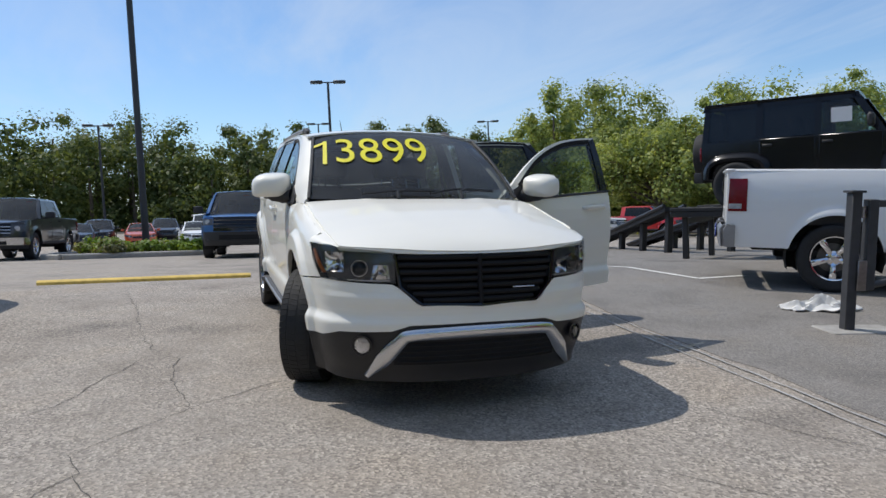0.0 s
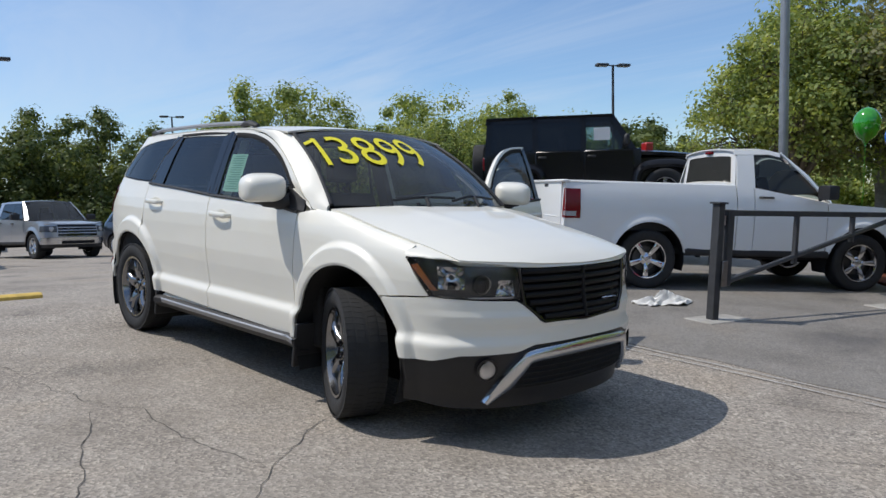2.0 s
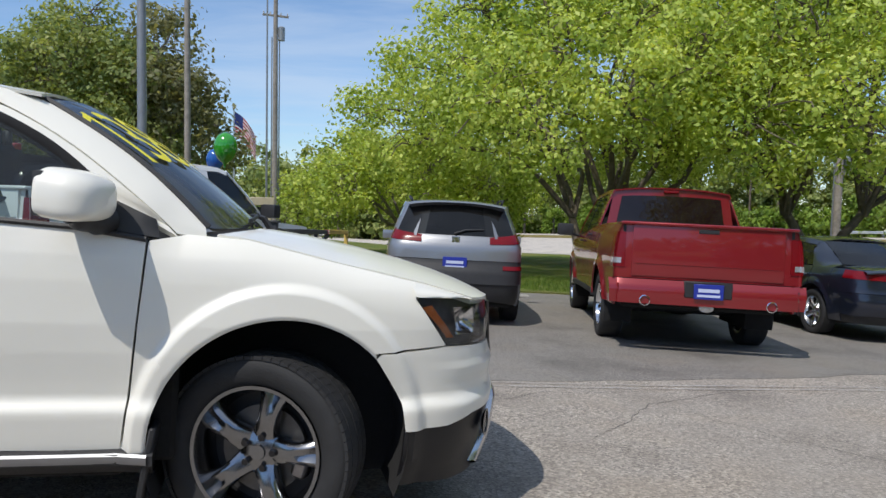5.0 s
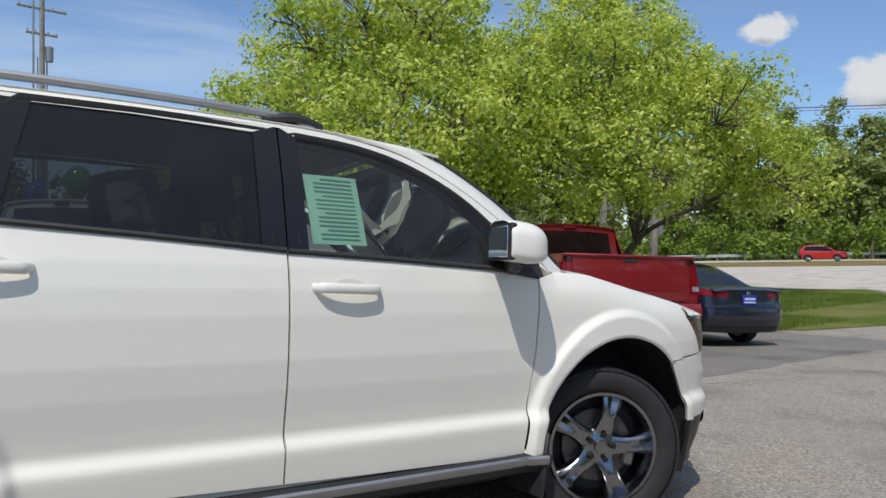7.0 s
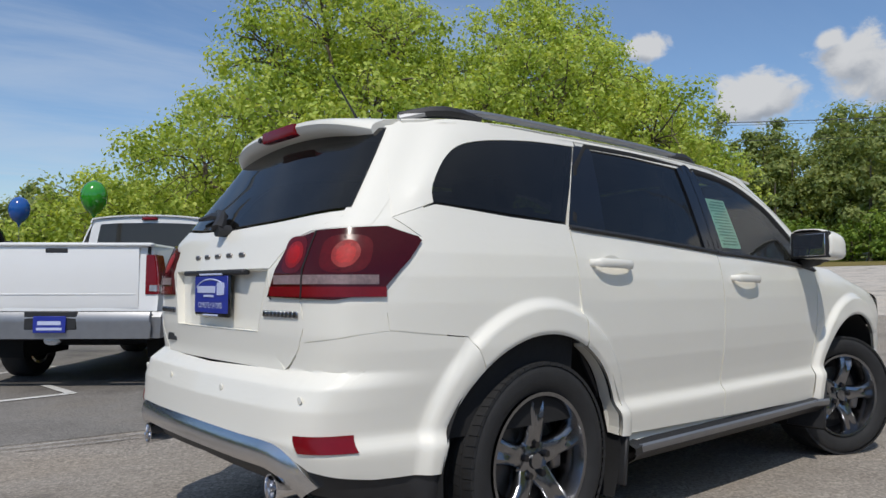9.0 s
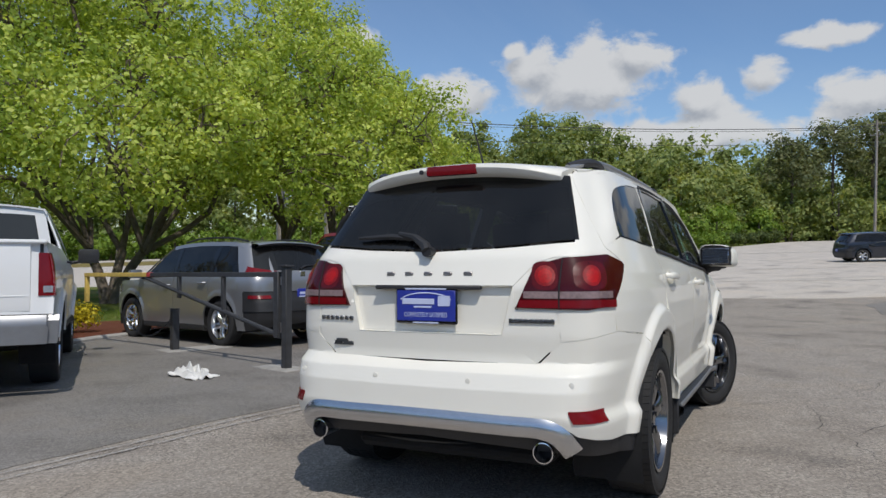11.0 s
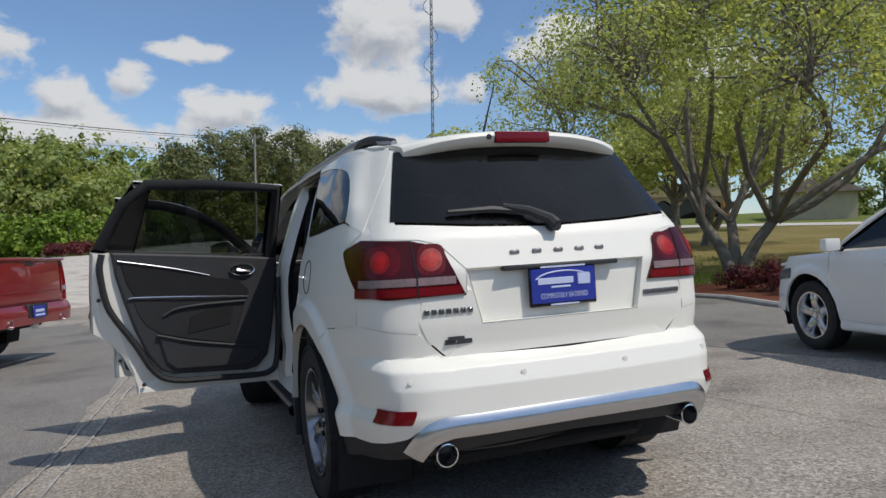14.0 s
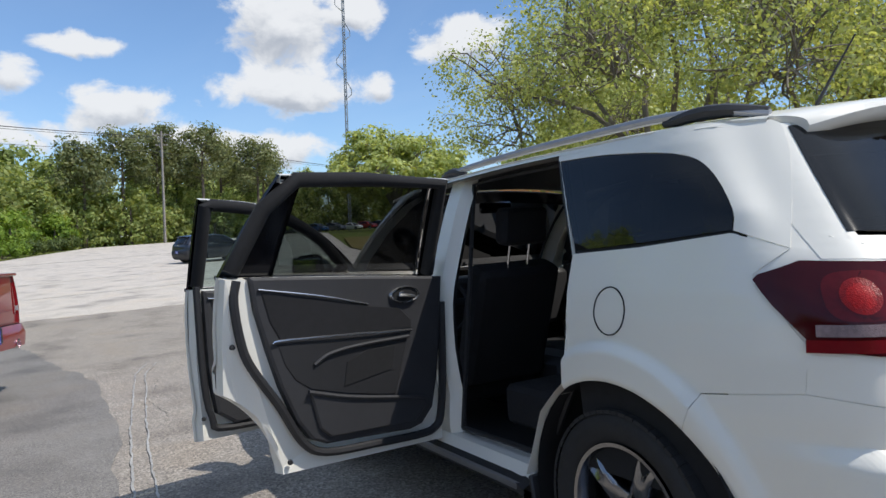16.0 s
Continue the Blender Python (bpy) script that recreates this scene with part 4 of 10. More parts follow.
    if front:
        loop = [(mx + (x - mx) * 1.055, mz + (z - mz) * 1.06) for x, z in edge[7:] + edge[:6]]
    else:
        loop = [(-0.14, 1.05), (-0.143, 0.70), (-0.162, 0.505), (-0.20, 0.452), (-0.28, 0.436), (-0.545, 0.447), (-0.789, 0.464), (-0.9, 0.53), (-1.0, 0.70), (-1.117, 0.877), (-1.156, 0.984), (-1.178, 1.139), (-1.165, 1.225)]
    bm = bmesh.new()
    pts = [(q[0], yl(q[0], q[1], 0.092), q[1]) for q in smooth_line(loop, 4)]
    tube(bm, pts, 0.019, n=8)
    part("door_seal", bm, PLASTIC, door, "black rubber door seal")
    gx = lambda f: (0.86 - 0.90 * f) if front else (-0.16 - 0.92 * f)
    P = lambda f, z, d: (gx(f), yl(gx(f), z, d), z)
    fall = -0.060 if front else 0.0                 # the front door's belt lies lower
    Q = lambda pts: [(gx(f), z + fall) for f, z in pts]
    plate(Q(((1.0, 1.172), (0.74, 1.130), (0.585, 1.098), (0.45, 1.070), (0.26, 1.045), (0.19, 0.985), (0.19, 0.948), (0.53, 0.962), (0.92, 0.974), (0.965, 1.05))), 0.119, "lining_insert", FABRIC, "black inset panel of the door", 0.01)
    plate(Q(((0.93, 0.955), (0.53, 0.945), (0.20, 0.928), (0.22, 0.90), (0.30, 0.655), (0.42, 0.672), (0.57, 0.700), (0.77, 0.748), (0.85, 0.80), (0.90, 0.87))), 0.119, "armrest", LINING, "dark moulded armrest", 0.01)
    # flat dark plate where the grab hollow lies, its shade put into the colour
    plate(Q(((0.30, 0.880), (0.32, 0.775), (0.60, 0.735), (0.58, 0.84), (0.46, 0.880))), 0.123, "grab_hollow", CARPET, "", 0.008)
    plate(Q(((0.78, 0.740), (0.66, 0.708), (0.50, 0.672), (0.32, 0.642), (0.14, 0.618), (0.12, 0.575), (0.19, 0.515), (0.68, 0.535), (0.735, 0.58))), 0.130, "door_pocket", TRIM_GREY, "moulded map pocket", 0.025)
    for name, line, r in (("metal_line", [(1.01, 1.184, 0.122), (0.74, 1.141, 0.124), (0.586, 1.110, 0.123), (0.45, 1.079, 0.119)], 0.0046), ("metal_line", [(0.95, 0.962, 0.122), (0.90, 0.970, 0.126), (0.53, 0.956, 0.129), (0.20, 0.939, 0.124)], 0.0056),
                          ("grey_line", [(0.75, 0.850, 0.122), (0.67, 0.888, 0.126), (0.50, 0.906, 0.127), (0.22, 0.912, 0.124)], 0.008), ("grey_line", [(0.79, 0.742, 0.131), (0.55, 0.684, 0.134), (0.14, 0.618, 0.131)], 0.009)):
        bm = bmesh.new()
        tube(bm, smooth_line([P(f, z + fall, d) for f, z, d in line], 5), r, n=8)
        part(name, bm, SATIN if name == "metal_line" else TRIM_GREY, door, "thin satin metal trim line" if name == "metal_line" else "")
    at = Matrix.Translation(P(0.235, 1.105 + fall, 0.118)) @ pose(0, 0, 0, 0, 0, 0 if s > 0 else 180) @ Matrix.Diagonal((1, 1, 0.46, 1))
    rel = part("release_handle", lathe(bmesh.new(), [(0.068, 0.0), (0.070, -0.010), (0.078, -0.012), (0.084, 0.0)], at, n=28, closed=True), SATIN, door, "chrome inner release handle")
    part("release_recess", lathe(bmesh.new(), [(0.0005, 0.004), (0.05, 0.002), (0.070, -0.004)], at, n=24), CARPET, rel)
    lever = [P(0.245, 1.112 + fall, 0.126), P(0.275, 1.106 + fall, 0.136), P(0.225, 1.098 + fall, 0.138), P(0.185, 1.092 + fall, 0.132)]
    part("release_lever", tube(bmesh.new(), smooth_line(lever, 4), 0.011, n=8, flat=0.6), SATIN, rel)
    for x, z in ((-0.085, 0.50), (-0.085, 0.95)) if front else ((-0.955, 0.455), (-1.185, 0.965)):
        part("buffer", lathe(bmesh.new(), [(0.0005, 0.012), (0.010, 0.010), (0.012, 0.0)], Matrix.Translation((x, yl(x, z, 0.076), z)) @ pose(0, 0, 0, 0, 0, 180 if s > 0 else 0), n=10), PLASTIC, door)
    # black inner window frame
    if front:
        fr = [(0.80, 1.15)] + list(GLASS_TOP) + [(-0.07, 1.60), (-0.07, 1.19)]
    else:
        fr = [(-0.16, 1.19), (-0.16, 1.61), (-0.6, 1.622), (-0.93, 1.615), (-1.06, 1.50), (-1.17, 1.26)]
    bm = bmesh.new()
    pts = [(p[0], SUV.side(p[0], p[1], s)[1] - s * 0.035, p[1]) for p in fr]
    tube(bm, pts, 0.033, n=10)
    part("inner_frame", bm, CARPET, door, "black inner window surround")
    return door


def wing_mirror(parent, s):
    m = new("wing_mirror")
    m.parent = parent
    bm = bmesh.new()
    cx, cy, cz = 0.80, s * 0.985, 1.236
    g = []
    for i in range(25):
        a = math.pi * i / 24 - math.pi / 2
        row = []
        for j in range(49):
            b = 2 * math.pi * j / 48
            cb, sb = math.cos(b), math.sin(b)
            rx, ry, rz = (0.105 if math.sin(a) > 0 else 0.075), 0.136, (0.088 if sb > 0 else 0.080)
            e = 0.62 if sb > 0 else 0.5
            ca = math.copysign(abs(math.cos(a)) ** 0.62, math.cos(a)) if math.sin(a) > 0 else 1.0 - 0.10 * (1 - math.cos(a)) ** 2
            row.append((cx + rx * math.sin(a), cy + ry * ca * math.copysign(abs(cb) ** e, cb), cz + rz * ca * math.copysign(abs(sb) ** e, sb) - 0.012 * s * cb - 0.010 * math.sin(a)))
        g.append(row)
    sheet(g, (cx, cy, cz), 0.0, bm)
    bmesh.ops.recalc_face_normals(bm, faces=bm.faces[:])
    turned = pose(cx, cy, 0, 0, 0, s * 16) @ pose(-cx, -cy, 0)
    part("mirror_shell", bm, PAINT_WHITE, m).matrix_local = turned
    part("mirror_bezel", box_bm((cx - 0.082, cy - 0.120, cz - 0.070), (cx - 0.050, cy + 0.120, cz + 0.076), 0.014, None, 2), PLASTIC, m, "black mirror surround").matrix_local = turned
    part("mirror_face", box_bm((cx - 0.086, cy - 0.103, cz - 0.058), (cx - 0.080, cy + 0.103, cz + 0.064), 0.002), MIRROR, m).matrix_local = turned
    bm = bmesh.new()
    tube(bm, smooth_line([(0.88, s * 0.85, 1.165), (0.84, s * 0.91, 1.158), (0.80, s * 0.98, 1.166), (0.79, s * 1.03, 1.175)], 4), [0.048] * 5 + [0.040] * 4 + [0.03] * 4, n=12, flat=0.8)
    part("mirror_arm", bm, PLASTIC, m)
    return m


def seat(parent, x, y, back=22, wide=0.50, name="front_seat"):
    st = new(name)
    st.parent = parent
    st.matrix_local = pose(x, y, 0.42)
    part("cushion", box_bm((-0.25, -wide / 2, 0.05), (0.27, wide / 2, 0.24), 0.06, None, 3), FABRIC, st)
    part("backrest", box_bm((-0.08, -wide / 2, 0.0), (0.08, wide / 2, 0.66), 0.07, pose(-0.24, 0, 0.16, 0, -back, 0), 3), FABRIC, st)
    hr = part("headrest", box_bm((-0.05, -0.135, -0.09), (0.05, 0.135, 0.10), 0.045, pose(-0.565, 0, 0.965, 0, -back * 0.5, 0), 3), FABRIC, st)
    for dy in (-0.06, 0.06):
        part("headrest_post", tube(bmesh.new(), [(-0.50, dy, 0.76), (-0.545, dy, 0.90)], 0.007, n=6), SATIN, hr)
    return st


def build_hero():
    car = thing("sport_utility_vehicle", "white sport utility vehicle with two doors standing open", "car", LOT)
    W = PAINT_WHITE
    bonnet_rear = lambda u: 1.435 - 0.20 * u * u        # follows the curved foot of the windscreen
    part("bonnet", sheet([[hood_point(x, y) for y, x in
                           ((u * HOOD_Y(1.2 + 1.0 * (1 - v)), bonnet_rear(u) + (SUV.ring(SUV.k_front(abs(u) * 0.75, 0.89), 0.89)[0] - bonnet_rear(u) - 0.005) * (1 - v)) for u in np.linspace(-0.995, 0.995, 41))]
                          for v in np.linspace(0, 1, 26)], (1.8, 0, 0.3), 0.03), W, car)
    for y in (-0.22, 0.22):
        part("washer_jet", lathe(bmesh.new(), [(0.0005, 0.016), (0.012, 0.012), (0.014, 0.0)], Matrix.Translation(hood_point(1.36, y)), n=10, axis="Z"), PLASTIC, car)
    # panel between the bonnet's rim and the lamps
    nose_x = lambda u: 1.195 + (SUV.ring(SUV.k_front(abs(u) * 0.75, 0.89), 0.89)[0] - 1.20)
    for s in (1, -1):
        rim = []
        for f in np.linspace(0.74, 1.0, 9):
            x, y = 1.20 + (nose_x(0.99) - 1.20) * f, 0.99 * HOOD_Y(1.2 + f)
            rim.append(hood_point(x, s * y))
        for u in np.linspace(0.94, 0.0, 16):
            rim.append(hood_point(nose_x(u), s * u * HOOD_Y(2.2)))
        rim = [(p[0] - 0.002, p[1], p[2] - 0.006) for p in rim]
        kin, ktip = SUV.k_front(0.475, 0.8), SUV.k_at(1.985, 0.92)
        brow = [SUV.ring(s * max(k, 1e-4), z, 0.001) for k, z in ((ktip + 0.02, 0.93), (ktip - 0.02, 0.926), (SUV.k_at(2.14, 0.9), 0.922), (SUV.k_front(0.66, 0.9), 0.905), (kin, 0.885), (kin * 0.5, 0.882), (0.0, 0.880))]
        part("nose_panel", strip(rim, brow, 60, 0.020, 8, (1.9, 0, 0.6), 0.0, 0.80), W, car)
    # scuttle, wipers, windscreen
    part("scuttle", sheet([[(1.395 - 0.20 * u * u + d, 0.775 * u, h + min(1.152 - 0.008 * u * u, hood_point(1.42 - 0.20 * u * u, 0.775 * u)[2] - 0.006)) for u in np.linspace(-1, 1, 25)] for d, h in ((-0.05, 0.0), (0.0, 0.0), (0.06, -0.008))], (1.2, 0, 0.5), 0.02), PLASTIC, car)
    ws = part("windscreen", sheet([[screen_point(u, v) for u in np.linspace(-1, 1, 25)] for v in np.linspace(0, 1, 13)], (0.4, 0, 0.9), 0.005), GLASS_FRONT_SHADE, car)
    ws.visible_shadow = False
    part("sun_band", sheet([[np.array(screen_point(u, v)) + np.array((-0.012, 0, -0.012)) for u in np.linspace(-1, 1, 17)] for v in (0.86, 0.93, 1.0)], (0.4, 0, 0.9), 0.0), PLASTIC_GLOSS, car, "black sun band along the top of the screen")
    for s in (1, -1):
        part("screen_seal", tube(bmesh.new(), [np.array(screen_point(s * 0.992, v)) + np.array((0.004, 0, 0.004)) for v in np.linspace(0.0, 0.99, 12)], 0.013, n=6), PLASTIC, car)
    for pts in ([(-0.55, 0.02), (-0.25, 0.055), (0.10, 0.05)], [(0.05, 0.02), (0.35, 0.075), (0.72, 0.05)]):
        bm = bmesh.new()
        line = [np.array(screen_point(u, v)) + np.array((0.02, 0, 0.022)) for u, v in smooth_line(pts, 5)]
        tube(bm, line, 0.009, n=6)
        base = np.array(screen_point(pts[1][0], 0.0)) + np.array((0.05, 0, 0.0))
        tube(bm, [base, (line[5] + base) / 2 + np.array((0, 0, 0.02)), line[6]], [0.014, 0.011, 0.009], n=6)
        part("wiper", bm, PLASTIC, car)
    # price painted on the glass
    for ch, cx in (("1", -0.84), ("3", -0.47), ("8", -0.06), ("9", 0.36), ("9", 0.77)):
        if ch == "1":
            bm = bmesh.new()
            for lo, hi, m in (((-0.010, -0.09), (0.010, 0.085), 0.0), ((-0.06, 0.0), (0.0, 0.019), 0.5)):
                bmesh.ops.create_grid(bm, x_segments=3, y_segments=8, size=0.5)
                vs = bm.verts[-36:]
                for v in vs:
                    x, y = lo[0] + (v.co.x + 0.5) * (hi[0] - lo[0]), lo[1] + (v.co.y + 0.5) * (hi[1] - lo[1])
                    v.co = (x + (0.012 if not m else 0.008), y + (x * 0.55 + 0.062 if m else 0.0), 0)
        else:
            bm = text_bm(ch, 0.25, 1.0, 0.0)
            bmesh.ops.triangulate(bm, faces=bm.faces[:])
            bmesh.ops.subdivide_edges(bm, edges=[e for e in bm.edges if e.calc_length() > 0.05], cuts=2)
        for v in bm.verts:
            x, y = cx + v.co.x * 3.25, v.co.y
            v.co = Vector(screen_point(-0.365 + 0.625 * x, 0.64 + y * 2.35 + 0.03 * x * x - 0.02 * x)) + Vector((0.006, 0, 0.008))
        bmesh.ops.recalc_face_normals(bm, faces=bm.faces[:])
        part("price_figure", bm, YELLOW_PAINT, ws, "hand painted yellow figure " + ch, smooth=False)
    # roof and rails
    xs = np.linspace(0.60, -1.90, 34)
    part("roof", sheet([[roof_point(x, u) for u in np.linspace(-0.985, 0.985, 25)] for x in xs], (-0.6, 0, 1.0), 0.012), W, car)
    for s in (1, -1):
        rail = new("roof_rail")
        rail.parent = car
        line = [np.array(roof_point(x, 0.90 * s)) + np.array((0, 0, h)) for x, h in ((0.06, 0.004), (-0.05, 0.028), (-0.30, 0.036), (-0.75, 0.038), (-1.2, 0.038), (-1.52, 0.036), (-1.72, 0.024), (-1.84, 0.0))]
        bm = bmesh.new()
        tube(bm, smooth_line(line, 4), 0.016, n=8, flat=1.3)
        part("rail_bar", bm, RAIL_GREY, rail)
        for x0, x1 in ((0.10, -0.14), (-1.50, -1.84)):
            bm = bmesh.new()
            tube(bm, [np.array(roof_point(x0 + (x1 - x0) * f, 0.90 * s)) + np.array((0, 0, 0.008 + 0.022 * math.sin(math.pi * min(max(f, 0.1), 0.9)))) for f in np.linspace(0, 1, 7)], [0.012, 0.020, 0.023, 0.024, 0.023, 0.019, 0.010], n=8, flat=1.3)
            part("rail_foot", bm, PLASTIC, rail)
    bm = bmesh.new()
    tube(bm, [(-1.62, 0.0, 1.69), (-1.70, 0.0, 1.80), (-1.80, 0.0, 1.93)], [0.008, 0.005, 0.003], n=6)
    lathe(bm, [(0.03, 0.0), (0.024, 0.02), (0.0005, 0.028)], Matrix.Translation((-1.62, 0, 1.685)), n=14, axis="Z")
    part("aerial", bm, PLASTIC, car)

    for s in (1, -1):
        # fender
        bottom = [(2.13, 0.728), (1.83, 0.712), (HX + AR * math.cos(math.radians(44)), HZ + AR * math.sin(math.radians(44)))]
        top = [(1.99, hood_point(1.99, HOOD_Y(1.99))[2] - 0.006), (1.6, hood_point(1.6, HOOD_Y(1.6))[2] - 0.006), (1.35, hood_point(1.35, HOOD_Y(1.35))[2] - 0.005), (1.14, 1.126)]
        # two sheets: over the wheel, and behind it up to the door
        over = arch(HX, 44, 150, 20)
        part("fender", side_sheet(over, top, [over[0], (1.83, 0.712), (2.12, 0.737), (1.985, 0.92), top[0]], [over[-1], (0.992, 0.85), (1.003, 0.97), (1.011, 1.098), top[-1]], 96, 56, s, depth=0.03), W, car)
        rear = arch(HX, 150, 183, 8)
        part("fender_tail", side_sheet(rear[::-1], [(0.951, 0.352), (0.965, 0.5), (0.985, 0.75), (0.992, 0.85)], [rear[-1], (0.951, 0.352)], [rear[0], (0.992, 0.85)], 30, 14, s, depth=0.03), W, car)
        # ledge under the bonnet's side seam
        part("seam_ledge", strip([(x, s * (HOOD_Y(x) - 0.012), hood_point(x, HOOD_Y(x))[2] - 0.012) for x in np.linspace(1.16, 2.04, 14)],
                                 [(x, s * (HOOD_Y(x) + 0.03), hood_point(x, HOOD_Y(x))[2] - 0.022) for x in np.linspace(1.16, 2.04, 14)], 20, 0.0, 1, (1.6, 0, 0.4), 0.0), W, car)
        # cant rail and windscreen post
        low = [SUV.side(p[0], p[1] + 0.003, s) for p in FRAME_TOP] + [SUV.side(x, z, s) for x, z in ((-1.2, 1.642), (-1.5, 1.632), (-1.78, 1.618), (-1.868, 1.606))]
        low = [(1.20, s * 0.800, 1.118)] + low
        high = [tuple(np.array(screen_point(s * 1.005, v)) + np.array((0, 0, 0.004))) for v in np.linspace(0.0, 0.97, 9)] + [roof_edge(x, s) for x in (0.45, 0.2, -0.1, -0.6, -1.0, -1.4, -1.7, -1.80, -1.874)]
        part("cant_rail", strip(low, high, 60, 0.008, 3, depth=0.02), W, car)
        # quarter panel
        low = arch(RX, 62, 130, 14)
        top = [(-1.222, 1.25), (-1.55, 1.262), (-1.88, 1.288), (-2.035, 1.235)]
        part("quarter_panel", side_sheet(low + [(-1.80, 0.838), (-2.09, 0.868)], top, [low[0], (-1.227, 0.90), (-1.229, 1.0), (-1.224, 1.25)],
                                         [(-2.09, 0.868), (-2.105, 0.985), (-2.03, 1.08), (-1.955, 1.172), (-2.035, 1.235)], 84, 56, s, depth=0.025), W, car)
        part("rear_post", side_sheet([(-1.885, 1.295), (-2.035, 1.238)], [(-1.015, 1.612), (-1.0, 1.640)], smooth_line([(-1.885, 1.295), (-1.87, 1.36), (-1.76, 1.49), (-1.62, 1.552), (-1.30, 1.596), (-1.015, 1.612)], 4),
                                     smooth_line([(-2.035, 1.238), (-1.99, 1.40), (-1.93, 1.55), (-1.84, 1.622), (-1.45, 1.642), (-1.0, 1.650)], 4), 10, 60, s, 0.0, depth=0.02), W, car)
        # inner skin behind the seams of the rear corner
        back_k = lambda y, z: SUV.k_back(y, z)
        edge = [(0.74, -1.86, 0.60), (0.90, -1.90, 0.50), (1.0, -1.91, 0.40), (1.10, -1.92, 0.42), (1.19, -1.92, 0.48), (1.24, -1.93, 0.715), (1.42, -1.90, 0.665), (1.60, -1.86, 0.60)]
        ez = np.linspace(0.74, 1.60, 44)
        ex, ey = (np.interp(ez, [e[0] for e in edge], [e[j] for e in edge]) for j in (1, 2))
        part("rear_corner", sheet([[SUV.ring(s * k, z, -0.003) for k in np.linspace(SUV.k_at(x, z), back_k(y, z), 40)] for z, x, y in zip(ez, ex, ey)], depth=0.0), W, car)
        q = side_sheet([(-1.235, 1.262), (-1.55, 1.276), (-1.878, 1.297)], [(-1.015, 1.612), (-1.30, 1.596), (-1.62, 1.552)], [(-1.235, 1.262), (-1.015, 1.612)],
                       smooth_line([(-1.878, 1.297), (-1.865, 1.36), (-1.76, 1.49), (-1.62, 1.552)], 4), 14, 10, s, 0.004, depth=0.004)
        part("quarter_pane", q, GLASS_DARK, car)
        part("pane_seal", side_sheet([(-1.215, 1.225), (-1.55, 1.238), (-1.90, 1.262)], [(-1.235, 1.285), (-1.55, 1.298), (-1.885, 1.318)], [(-1.215, 1.225), (-1.235, 1.285)], [(-1.90, 1.262), (-1.885, 1.318)], 20, 3, s, 0.013, 0.006), PLASTIC, car)
        part("pane_gap", side_sheet([(-1.205, 1.24), (-1.25, 1.245)], [(-0.985, 1.63), (-1.03, 1.63)], [(-1.205, 1.24), (-0.985, 1.63)], [(-1.25, 1.245), (-1.03, 1.63)], 3, 14, s, 0.016, 0.01), PLASTIC, car)
        # sill with bright strip
        bm = bmesh.new()
        sheet([[SUV.side(x, z, s, d) for x in np.linspace(1.06, -0.93, 20)] for z, d in ((0.365, 0.02), (0.345, -0.03), (0.31, -0.035), (0.27, 0.0), (0.26, 0.06))], (0, 0, 0.5), 0.0, bm)
        part("sill", bm, PLASTIC, car)
        bm = bmesh.new()
        sheet([[SUV.side(x, z, s, d) for x in np.linspace(1.04, -0.90, 20)] for z, d in ((0.350, -0.027), (0.341, -0.036), (0.316, -0.037), (0.312, -0.034))], (0, 0, 0.5), 0.0, bm)
        part("sill_strip", bm, RAIL_GREY, car, "satin grey sill strip")
        # wheel housings and flaps
        for cx in (HX, RX):
            bm = bmesh.new()
            g = [[(cx + (AR + 0.012) * math.cos(a), s * y, HZ + (AR + 0.012) * math.sin(a)) for a in np.linspace(-0.45, math.pi + 0.45, 25)] for y in (0.885, 0.80, 0.56)]
            sheet(g, (cx, 0, 2.5), 0.0, bm)
            bm.faces.new([v for v in bm.verts][-25:])
            part("wheel_housing", bm, CARPET, car)
        bm = box_bm((-0.012, -0.11, -0.13), (0.012, 0.11, 0.14), 0.006, pose(1.035, s * 0.80, 0.30, 0, 8, 0))
        part("mud_flap", bm, PLASTIC, car)
        bm = box_bm((-0.012, -0.11, -0.10), (0.012, 0.11, 0.10), 0.006, pose(-0.955, s * 0.80, 0.30, 0, 8, 0))
        part("mud_flap", bm, PLASTIC, car)

        # headlamp
        hl = new("headlamp")
        hl.parent = car
        kin, ktip = SUV.k_front(0.475, 0.8), SUV.k_at(1.985, 0.92)
        kb, kn = SUV.k_at(2.12, 0.737), SUV.k_at(2.14, 0.9)
        bot = [(ktip, 0.92), (kb, 0.738), (kin, 0.722)]
        tp = [(ktip - 0.02, 0.926), (kn, 0.925), (SUV.k_front(0.66, 0.9), 0.908), (kin, 0.888)]
        part("lens", ring_sheet(bot, tp, [bot[0], tp[0]], [bot[-1], tp[-1]], 26, 8, s, 0.0, 0.004), GLASS_LAMP, hl).visible_shadow = False
        part("bowl", ring_sheet(bot, tp, [bot[0], tp[0]], [bot[-1], tp[-1]], 26, 8, s, -0.045, -0.04), LAMP_BLACK, hl)
        # two mirror facets, a projector between them and a ribbed lower strip
        for y0, y1, z0, z1, cut in ((0.735, 0.822, 0.775, 0.885, 0.0), (0.50, 0.60, 0.742, 0.822, 0.012)):
            g = []
            for v in np.linspace(0, 1, 9):
                z = z0 + (z1 - z0) * v
                k0, k1 = SUV.k_front(y0 + cut * v, z), SUV.k_front(y1 - cut * v, z)
                g.append([SUV.ring(s * (k0 + (k1 - k0) * u), z, -0.008 - 0.040 * (1 - (2 * u - 1) ** 2) * (1 - (2 * v - 1) ** 2)) for u in np.linspace(0, 1, 11)])
            part("reflector", sheet(g, depth=0.0), CHROME, hl)
        p = SUV.ring(s * SUV.k_front(0.665, 0.80), 0.80, -0.036)
